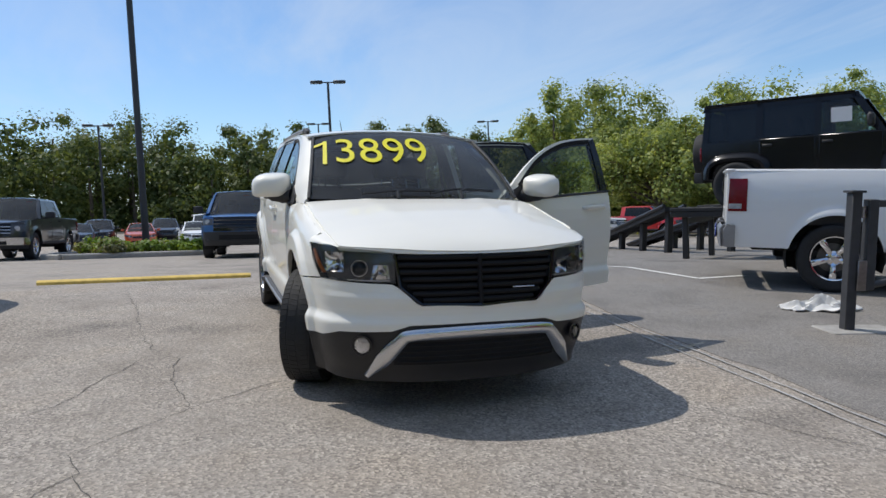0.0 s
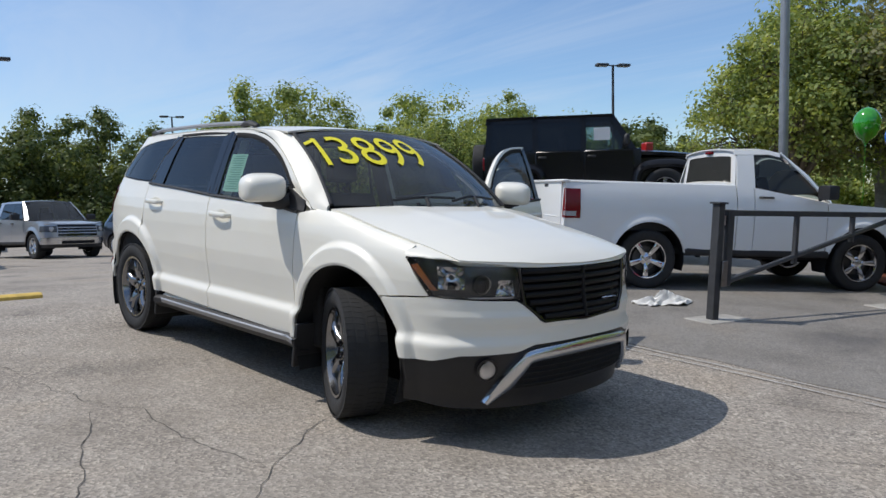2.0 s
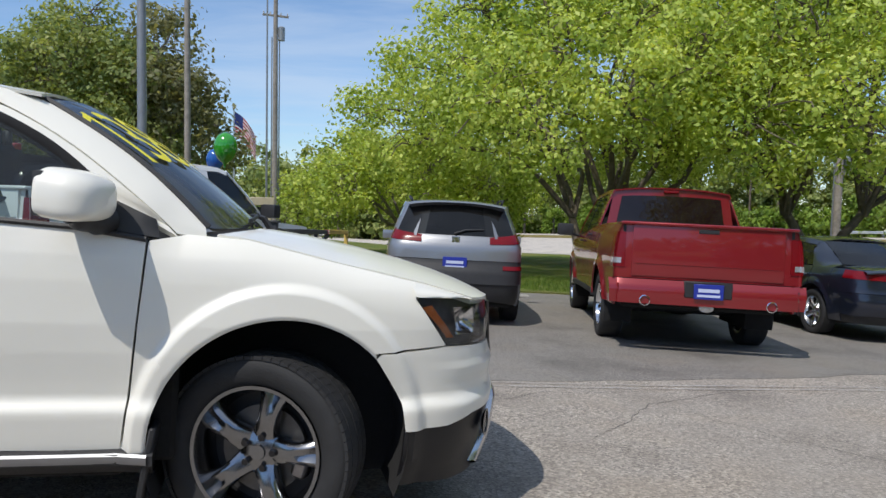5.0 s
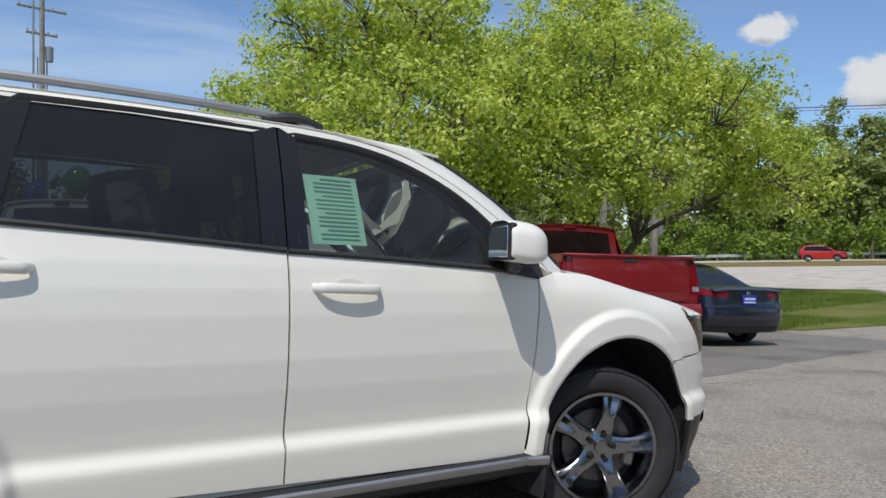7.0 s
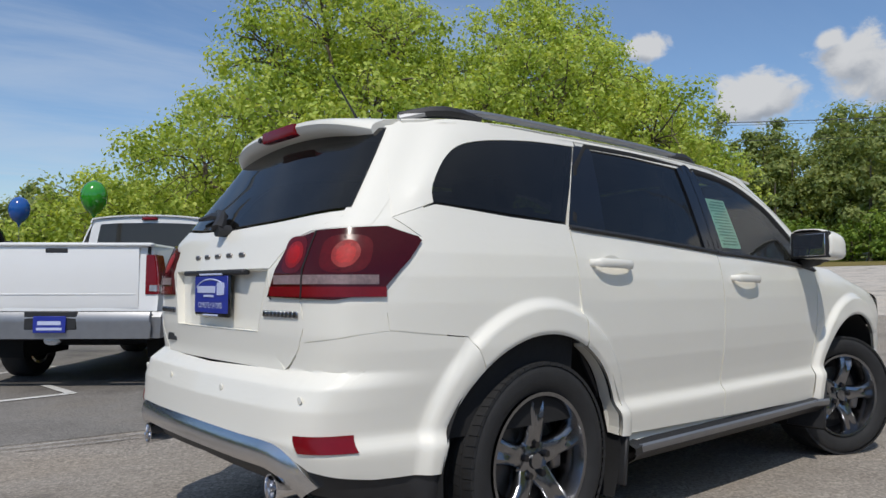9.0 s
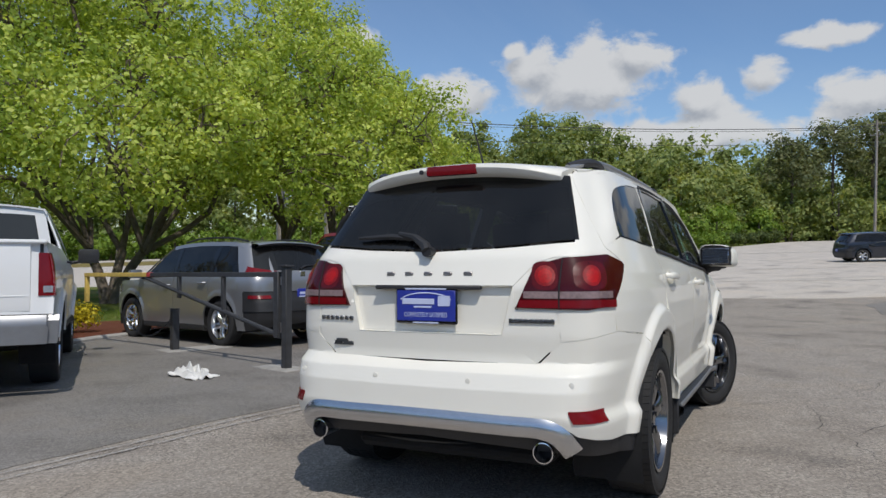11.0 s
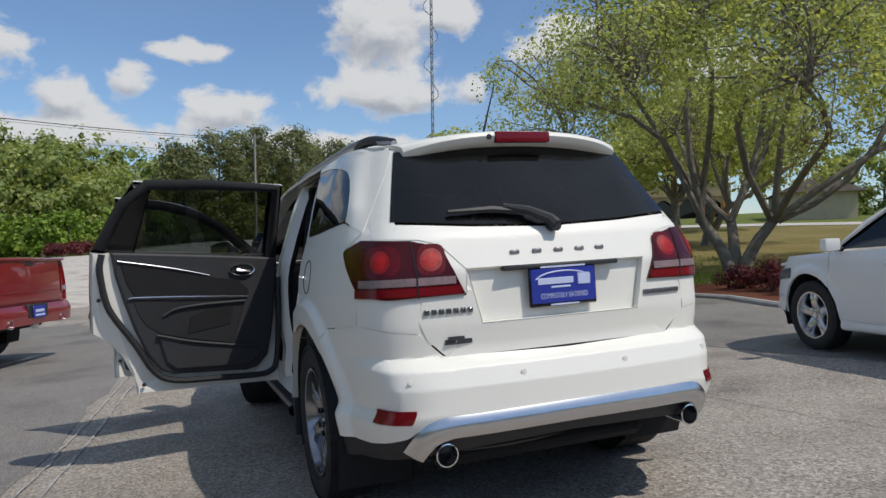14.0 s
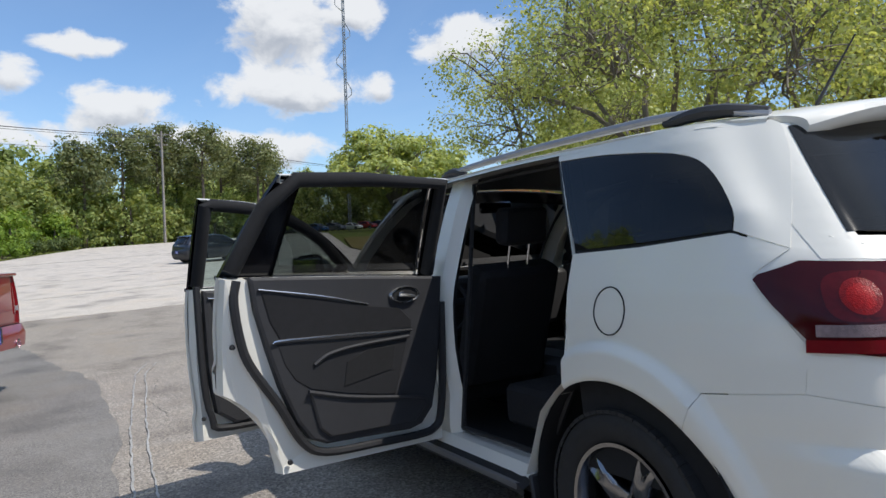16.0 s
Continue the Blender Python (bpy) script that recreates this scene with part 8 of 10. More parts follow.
def ribbon(bm, pts, width, lift=0.008, wob=0.0, seed=0, step=0.06, fade=False):
    """A thin line along the ground, wandering by wob."""
    rnd = random.Random(seed)
    line = []
    for a, b in zip(pts, pts[1:]):
        n = max(2, int(math.dist(a, b) / step))
        for i in range(n):
            f = i / n
            line.append((a[0] + (b[0] - a[0]) * f, a[1] + (b[1] - a[1]) * f))
    line.append(pts[-1])
    off = 0.0
    prev = None
    for i, (x, y) in enumerate(line):
        q = line[min(i + 1, len(line) - 1)]
        p = line[max(i - 1, 0)]
        d = Vector((q[0] - p[0], q[1] - p[1])).normalized()
        off = 0.75 * off + rnd.gauss(0, wob)
        w = width * (rnd.uniform(0.45, 1.3) if wob else 1.0) * (min(1.0, 0.25 + 4.0 * min(i, len(line) - 1 - i) / len(line)) if fade else 1.0) / 2
        cx, cy = x - d.y * off, y + d.x * off
        z = rise(cx, cy) + lift
        row = (bm.verts.new((cx - d.y * w, cy + d.x * w, z)), bm.verts.new((cx + d.y * w, cy - d.x * w, z)))
        if prev:
            bm.faces.new((prev[1], row[1], row[0], prev[0]))
        prev = row
    return bm


def ground_line(name, runs, width, mat, label, wob=0.0, seed=0, lift=0.012, kind="structure", fade=False):
    bm = bmesh.new()
    for i, pts in enumerate(runs):
        ribbon(bm, pts, width, lift, wob, seed + i, fade=fade)
    ob = part(name, bm, mat, smooth=False)
    tagged(ob, label, "marking", kind=kind)
    ob.matrix_world = LOT
    return ob


def build_ground():
    bm = bmesh.new()
    xs = [-900, -400, -200, -120, -80, -40, -20, -10, -3, 0, 8, 14, 30, 60, 90, 140, 250, 500, 1000]
    ys = [-900, -300, -150, -80, -40, -10, 0, 10, 40, 80, 150, 300, 900]
    V = [[bm.verts.new((x, y, rise(x, y) - 0.12)) for y in ys] for x in xs]
    for i in range(len(xs) - 1):
        for j in range(len(ys) - 1):
            bm.faces.new((V[i][j], V[i + 1][j], V[i + 1][j + 1], V[i][j + 1]))
    g = part("ground", bm, TURF, smooth=False)
    tagged(g, "rough green grass ground under the whole place", "ground", kind="structure")
    g.matrix_world = LOT
    drape("car_park", [(-75, -45), (-12, -45), (-8, -14), (0, -9.2), (3.4, -7.2), (5.3, -7.9), (12, -8.3), (18, -9), (21.5, -10), (40, -12), (40, 10), (29, 14), (16, 9), (12, 9.7), (7, 10.7), (2, 10.9), (-0.5, 14),
                      (-4, 30), (-12, 75), (-75, 75)], ASPHALT, 0.0, label="worn gravelly grey asphalt of the car park", category="pavement")
    drape("asphalt_patch", [(-14, 3.1), (-8, 2.9), (-1.8, 2.55), (0.2, 2.32), (1.5, 2.25), (4, 2.1), (6.6, 2.15), (9, 2.6), (12, 3.0), (14, 3.5), (13.5, 7.5), (11.7, 9.6), (7, 10.6), (2.1, 10.75), (-0.6, 13.9), (-4.5, 25),
                            (-14, 22)], ASPHALT_DARK, 0.005, label="smoother dark asphalt of the parking bays", category="pavement", edge=0.03, step=0.35)
    drape("asphalt_patch", [(5.0, -3.6), (9, -3.3), (13.5, -3.5), (17, -3.2), (19, -5), (18, -8.8), (12, -8.2), (5.4, -7.8), (3.6, -7.1), (1.0, -8.3), (-4, -6.8), (-4.2, -4.4), (1.0, -3.9)], ASPHALT_DARK, 0.005,
          label="smoother dark asphalt of the parking bays", category="pavement", edge=0.04, step=0.35, seed=5)
    drape("road", [(-14, 110), (15.5, 41.7), (23, 27), (29.4, 11.6), (25, 8.2), (18, 4.6), (18.5, -2), (21.6, -9.6), (30, -12.6), (44, -15.6), (67, -23), (140, -46), (140, -22), (103, -9), (95, -2), (64, 7), (60.5, 14), (59, 25), (48, 52), (30, 92),
                   (12, 130)], ROAD_GREY, 0.012, label="pale worn road beyond the car park", category="road")
    drape("road", [(70, -35), (50, -50), (20, -62), (-20, -70), (-20, -78), (22, -70), (54, -57), (80, -40)], ROAD_GREY, 0.012, label="pale side road behind the oak trees", category="road")
    drape("verge", [(59.3, 25), (48.3, 52), (30.5, 92), (12.5, 130), (24, 135), (44, 95), (64, 55), (76, 30), (70, 16), (63, 10)], TURF_DRY, 0.016, label="dry brown grass verge along the road", category="grass")
    drape("verge", [(78, 30), (66, 55), (46, 95), (26, 135), (34, 139), (54, 98), (75, 58), (87, 33)], ROAD_GREY, 0.014, label="pale far lane of the road", category="road")
    drape("grass_bed", [(3.4, -7.22), (5.3, -7.92), (12, -8.32), (18, -9.02), (21.5, -10), (30, -12.8), (44, -15.8), (66, -23.5), (58, -36), (48, -48), (20, -60), (-20, -68), (-40, -46), (-12, -44), (-8, -14.2), (0, -9.2)], TURF_DRY, 0.03,
          label="dry thin grass under the oak trees", category="grass")
    drape("grass_lawn", [(2.1, 11.0), (7, 10.8), (12, 9.8), (14.6, 5.9), (17.9, 4.8), (25, 8.4), (29.2, 11.9), (22.8, 27), (15.3, 41.7), (-14.5, 109), (-28, 105), (-12, 75), (-4, 30), (-0.4, 14)], TURF, 0.03,
          label="short green lawn under the spreading trees", category="grass")
    drape("mulch_bed", [(1.7, 8.9), (3.2, 9.3), (6.3, 9.6), (6.2, 12.4), (2.6, 13.2), (0.3, 14.8), (-0.3, 12.6)], MULCH, 0.045, label="red bark mulch bed with golden shrubs", category="mulch bed", edge=0.04, step=0.5)
    drape("mulch_bed", [(3.45, -7.3), (5.3, -8.0), (9.0, -8.2), (8.6, -10.4), (5.5, -11), (1.5, -11), (0.2, -9.3)], MULCH, 0.05, label="red bark mulch bed with dark red shrubs", category="mulch bed", edge=0.05, step=0.5, seed=3)
    # paint and cracks
    ground_line("parking_line", [[(-5.6, 4.05), (-3.5, 4.42), (-1.65, 4.72)], [(-1.66, 4.7), (-1.72, 5.5)], [(-1.95, 6.9), (-1.2, 7.35)]], 0.09, WHITE_LINE, "worn white painted parking line")
    for k, o in enumerate((0.0, 0.13)):
        ground_line("seam_line", [[(-3.4, 2.58 - o), (-1.7, 2.40 - o), (0.14, 2.25 - o), (1.4, 2.17 - o), (3.6, 2.0 - o), (6.6, 1.70 - o), (7.6, 1.46 - o)]], 0.016, CHALK, "thin chalky scrape line on the asphalt", 0.004, 11 + k)
    ground_line("road_line", [[(24.6, 4.2), (27.5, -8.5)], [(30, 11.0), (33, 2.0), (37, -10.5)], [(47, 24), (53.5, 5), (57, -6)]], 0.35, WHITE_LINE, "white line across the pale road")
    cr = [[(2.33, -3.2), (2.37, -2.39), (2.42, -2.11)], [(2.42, -2.11), (2.68, -2.05), (2.92, -2.19), (3.6, -2.35)], [(2.68, -2.05), (2.83, -2.01), (3.3, -1.8)], [(2.42, -2.11), (2.23, -1.92), (1.84, -1.55), (1.53, -1.14), (1.35, -0.7)],
          [(-0.26, -1.97), (0.5, -1.85), (0.65, -1.66), (1.22, -1.70), (1.84, -1.55)], [(1.9, -2.5), (1.45, -2.26), (0.93, -2.03), (0.5, -1.85)], [(-2.6, -2.3), (-1.4, -2.1), (-0.26, -1.97)],
          [(3.4, 0.4), (4.3, 1.3), (5.2, 1.6), (6.4, 1.5)], [(4.4, 1.2), (4.7, 0.3), (5.4, -0.6)], [(2.6, 1.2), (3.6, 1.7), (5.0, 1.75)], [(-3.6, -1.4), (-4.6, -0.7), (-5.9, 0.2)], [(-4.4, 1.0), (-3.5, 1.6), (-2.6, 1.9)]]
    ground_line("asphalt_crack", cr, 0.0055, CRACK, "jagged dark cracks in the asphalt", 0.012, 50, 0.004, "stuff", True)


def kerb_line(pts, mat, label, w=0.16, h=0.13, name="kerb"):
    """A kerb stone run with a rounded top along the ground."""
    bm = bmesh.new()
    prof = [(-w / 2, -0.1), (-w / 2, h - 0.03), (-w / 2 + 0.03, h), (w / 2 - 0.03, h), (w / 2, h - 0.03), (w / 2, -0.1)]
    rings = []
    for i, (x, y) in enumerate(pts):
        q, p = pts[min(i + 1, len(pts) - 1)], pts[max(i - 1, 0)]
        d = Vector((q[0] - p[0], q[1] - p[1])).normalized()
        rings.append([bm.verts.new((x - d.y * o, y + d.x * o, rise(x, y) + z)) for o, z in prof])
    for a, b in zip(rings, rings[1:]):
        for k in range(len(prof) - 1):
            bm.faces.new((a[k], a[k + 1], b[k + 1], b[k]))
    bm.faces.new(rings[0])
    bm.faces.new(rings[-1])
    bmesh.ops.recalc_face_normals(bm, faces=bm.faces[:])
    ob = part(name, bm, mat, smooth=False)
    tagged(ob, label, "kerb", kind="structure")
    ob.matrix_world = LOT
    return ob


# ---- leaves and trees ----
def leaf_cloud(rng, clumps, size, flat=1.0, far=False):
    """Arrays of small folded leaves, turned outwards in soft-edged clumps: clumps are (centre, radius, count)."""
    P, O = [], []
    for c, r, n in clumps:
        d = rng.normal(size=(n, 3)) * 0.52
        k = np.linalg.norm(d, axis=1)[:, None]
        O.append(d / (k + 1e-6))
        near_mid = np.where(np.arange(n) % 4 == 0, 0.55, 1.0)[:, None] if far else 1.0
        d = d / (k + 1e-6) * np.minimum(k, 0.98 if far else 1.12) * r * near_mid
        d[:, 2] *= 0.8
        P.append(np.asarray(c) + d)
    P, O = np.concatenate(P), np.concatenate(O)
    n = len(P)
    ax = rng.normal(size=(n, 3))
    ax[:, 2] = ax[:, 2] * 0.7 - 0.25
    nr = rng.normal(size=(n, 3)) * 0.40 + O * 1.15 + np.array((0, 0, 0.40 * flat))
    nr /= np.linalg.norm(nr, axis=1)[:, None]
    sd = np.cross(ax, nr)
    sd /= np.linalg.norm(sd, axis=1)[:, None]
    ax = np.cross(nr, sd)
    s = size * (0.6 + 0.8 * rng.random(n))[:, None]
    if far:
        # far off one triangle serves for a spray of leaves, coarser towards the middle of the bough
        s = s * np.concatenate([np.where(np.arange(c[2]) % 4 == 0, 1.7, 0.95) for c in clumps])[:, None]
        V = np.stack([P - ax * s * 0.45, P + sd * s * 0.42 + ax * s * 0.2, P - sd * s * 0.42 + ax * s * 0.35], 1).reshape(-1, 3)
        return V, np.arange(3 * n).reshape(-1, 3)
    V = np.stack([P - ax * s * 0.5, P + sd * s * 0.30 + nr * s * 0.08, P + ax * s * 0.5, P - sd * s * 0.30 + nr * s * 0.08], 1).reshape(-1, 3)
    F = np.arange(4 * n).reshape(-1, 4)
    return V, F


def mesh_of(name, V, F, mat):
    me = bpy.data.meshes.new(name)
    me.vertices.add(len(V))
    me.vertices.foreach_set("co", np.ascontiguousarray(V, dtype=np.float32).ravel())
    k = F.shape[1]
    me.loops.add(F.size)
    me.loops.foreach_set("vertex_index", F.ravel().astype(np.int32))
    me.polygons.add(len(F))
    me.polygons.foreach_set("loop_start", np.arange(0, F.size, k, dtype=np.int32))
    me.update(calc_edges=True)
    me.materials.append(mat)
    return me


def limb(bm, rng, a, b, r0, r1, bend=0.12, n=7):
    a, b = np.asarray(a, float), np.asarray(b, float)
    d = np.linalg.norm(b - a)
    k1, k2 = rng.normal(size=3) * bend * d, rng.normal(size=3) * bend * d
    pts = []
    for i in range(n):
        f = i / (n - 1)
        pts.append(a + (b - a) * f + k1 * math.sin(math.pi * f) + 0.5 * k2 * math.sin(2 * math.pi * f) + np.array((0, 0, 0.10 * d * math.sin(math.pi * f))))
    tube(bm, pts, [r0 + (r1 - r0) * (i / (n - 1)) ** 0.8 for i in range(n)], n=7 if r0 > 0.07 else 4)
    return pts


def crown_tree(seed, trunk_h, trunk_r, lobes, leaves, size, leaf_mat, bark, forks=3, clump=0.75, airy=1.0, label="", m=None, stems=1, name="tree", group=""):
    """A tapered trunk with limbs into each lobe of the crown, and clumps of leaves at the twigs. lobes: (x, y, z, radius, squash)."""
    rng = np.random.default_rng(seed)
    tree = thing(name, label, "tree", m, group)
    bm = bmesh.new()
    base = np.zeros(3)
    tops = []
    for s in range(stems):
        a = rng.random() * 6.28
        lean = np.array((math.cos(a), math.sin(a), 0)) * (0.10 if stems == 1 else 0.55) * trunk_h
        foot = np.array((math.cos(a), math.sin(a), 0)) * (0.0 if stems == 1 else trunk_r * 0.8)
        top = foot + lean + np.array((0, 0, trunk_h))
        rr = trunk_r if stems == 1 else trunk_r * 0.7
        pts = [foot + (0, 0, -0.15), foot + (0, 0, 0.12), foot + lean * 0.15 + (0, 0, trunk_h * 0.3), foot + lean * 0.5 + (0, 0, trunk_h * 0.65), top]
        tube(bm, pts, [rr * 1.6, rr * 1.2, rr, rr * 0.9, rr * 0.8], n=10)
        tops.append(top)
    clumps = []
    turn = 0
    share = sum(l[3] ** 2 for l in lobes)
    for lx, ly, lz, lr, sq in lobes:
        c = np.array((lx, ly, lz), float)
        start = min(tops, key=lambda t: np.linalg.norm(t - c))
        hub = c - (c - start) / max(np.linalg.norm(c - start), 1e-6) * lr * 0.35
        r_hub = trunk_r * 0.22
        turn += 1
        if turn % 2 or stems == 1:
            limb(bm, rng, start + rng.normal(size=3) * 0.05, hub, trunk_r * 0.45, r_hub, 0.08)
        n_cl = max(6, int(leaves * lr ** 2 / share / 55))
        ends = []
        for k in range(n_cl):
            d = rng.normal(size=3)
            d /= np.linalg.norm(d)
            p = c + d * lr * (0.45 + 0.55 * rng.random() ** 0.6) * np.array((1, 1, sq))
            ends.append(p)
            clumps.append((p, clump * (0.6 + 0.8 * rng.random()), int(55 * airy * (0.5 + rng.random()))))
        for k in range(min(forks * 3, n_cl)):
            e = ends[k]
            mid = limb(bm, rng, hub, e, r_hub * 0.7, 0.02, 0.10)
            for j in range(forks - 1):
                q = ends[int(rng.integers(len(ends)))]
                if np.linalg.norm(q - mid[3]) < lr * 1.1:
                    limb(bm, rng, mid[3], q, r_hub * 0.3, 0.012, 0.12, 5)
    part("trunk", bm, bark, tree)
    V, F = leaf_cloud(rng, clumps, size)
    crown = new("crown", mesh_of("crown", V, F, leaf_mat))
    crown.parent = tree
    return tree


def spread_lobes(seed, n, radius, z0, z1, r):
    """Lobes scattered through a broad dome."""
    rng = np.random.default_rng(seed)
    out = []
    for i in range(n):
        a = 2.4 * i + rng.random() * 0.6
        f = math.sqrt((i + 0.5) / n)
        z = z0 + (z1 - z0) * (1 - f ** 2 * 0.75) * (0.72 + 0.28 * rng.random())
        out.append((radius * f * math.cos(a), radius * f * math.sin(a), z, r * (0.8 + 0.4 * rng.random()), 0.75))
    return out


def woods(name, label, seed, line, depth, count, height, crown_r, mat, per_tree=520, size=0.45, bare=0.2):
    """A belt of trees too far off to tell apart, with trunks and ragged crowns, in lot coordinates."""
    rng = np.random.default_rng(seed)
    clumps = []
    bm = bmesh.new()
    size = size * 0.85
    for i in range(count):
        f = (i + rng.random()) / count
        p = along([np.array((*q, 0.0)) for q in line], min(f, 0.999))
        q = along([np.array((*q, 0.0)) for q in line], min(f + 0.004, 1.0))
        d = q - p
        nrm = np.array((-d[1], d[0], 0)) / max(np.linalg.norm(d), 1e-6)
        back = rng.random()
        p = p + nrm * depth * back
        z = rise(p[0], p[1])
        h = height * (0.62 + 0.5 * rng.random()) * (0.75 + 0.35 * back)
        r = crown_r * (0.7 + 0.6 * rng.random())
        up = np.array((-0.04, -0.036, 1.0))
        tube(bm, [np.array((p[0], p[1], z - 0.2)), np.array((p[0], p[1], z)) + up * h * 0.75], [0.24, 0.08], n=5)
        m = int(13 + 6 * rng.random())
        for k in range(m):
            u = (k + rng.random()) / m
            zz = h * (bare + (0.90 - bare) * u) + 0.3
            w = r * math.sqrt(max(0.16, 1 - (2 * u - 0.75) ** 2 / 1.7))
            a = rng.random() * 6.28
            c = np.array((p[0], p[1], z)) + up * zz + np.array((math.cos(a), math.sin(a), 0)) * w * 0.75 * rng.random() ** 0.5
            clumps.append((c, r * (0.30 + 0.22 * rng.random()), int(per_tree * 1.35 / m)))
    V, F = leaf_cloud(rng, clumps, size, far=True)
    ob = thing(name, label, "woods", LOT, kind="stuff")
    part("trunk", bm, BARK, ob, kind="stuff")
    lv = new("foliage", mesh_of("foliage", V, F, mat))
    lv.parent = ob
    tagged(lv, kind="stuff")
    return ob


def pine_tree(seed, h, m, label):
    rng = np.random.default_rng(seed)
    tree = thing("pine_tree", label, "tree", m, "far pine trees")
    bm = bmesh.new()
    tube(bm, [(0, 0, -0.2), (0.1, 0.05, h * 0.5), (0.0, 0.1, h)], [0.28, 0.2, 0.06], n=7)
    clumps = []
    for k in range(16):
        u = 0.56 + 0.40 * k / 15
        a = 2.4 * k + rng.random()
        r = h * 0.34 * (1.12 - u) + 0.9
        e = np.array((math.cos(a) * r, math.sin(a) * r, h * u + 0.3))
        limb(bm, rng, (0, 0, h * u - 0.4), e, 0.07, 0.02, 0.08, 5)
        clumps.append((e, 1.2 + 1.0 * rng.random(), 170))
        clumps.append((e * np.array((0.55, 0.55, 1)), 0.9, 80))
    part("trunk", bm, BARK, tree)
    V, F = leaf_cloud(rng, clumps, 0.44)
    lv = new("crown", mesh_of("crown", V, F, LEAF_PINE))
    lv.parent = tree
    return tree


def shrub(seed, m, r, h, mat, label, leaves=1500, size=0.07, group="", name="shrub"):
    rng = np.random.default_rng(seed)
    ob = thing(name, label, "shrub", m, group)
    bm = bmesh.new()
    clumps = []
    for k in range(14):
        a, f = rng.random() * 6.28, math.sqrt(rng.random())
        e = np.array((math.cos(a) * f * r * 0.8, math.sin(a) * f * r * 0.8, h * (0.35 + 0.5 * rng.random() * (1.1 - f))))
        tube(bm, [(0, 0, -0.03), e * np.array((0.5, 0.5, 0.45)), e], [0.02, 0.013, 0.005], n=5)
        clumps.append((e, min(r, h) * (0.32 + 0.15 * rng.random()), leaves // 14))
    part("stems", bm, BARK, ob)
    V, F = leaf_cloud(rng, clumps, size)
    V[:, 2] = np.maximum(V[:, 2], 0.01)
    lv = new("foliage", mesh_of("foliage", V, F, mat))
    lv.parent = ob
    return ob


def grass_tufts(name, label, seed, spots, h, mat):
    """Loose blades over small fields: spots are (x0, x1, y0, y1, count), in lot coordinates."""
    rng = np.random.default_rng(seed)
    V, F = [], []
    P = np.concatenate([np.stack([rng.uniform(x0, x1, n), rng.uniform(y0, y1, n)], 1) for x0, x1, y0, y1, n in spots])
    n = len(P)
    z = np.array([rise(x, y) for x, y in P]) + 0.02
    base = np.column_stack([P, z])
    a = rng.random(n) * 6.28
    w = np.stack([np.cos(a), np.sin(a), np.zeros(n)], 1) * 0.010
    tip = base + np.stack([rng.normal(size=n) * 0.4, rng.normal(size=n) * 0.4, 0.6 + rng.random(n)], 1) * h
    V = np.stack([base - w, base + w, tip], 1).reshape(-1, 3)
    F = np.arange(3 * n).reshape(-1, 3)
    ob = new(name, mesh_of(name, V, F, mat))
    tagged(ob, label, "grass", kind="stuff")
    ob.matrix_world = LOT
    return ob


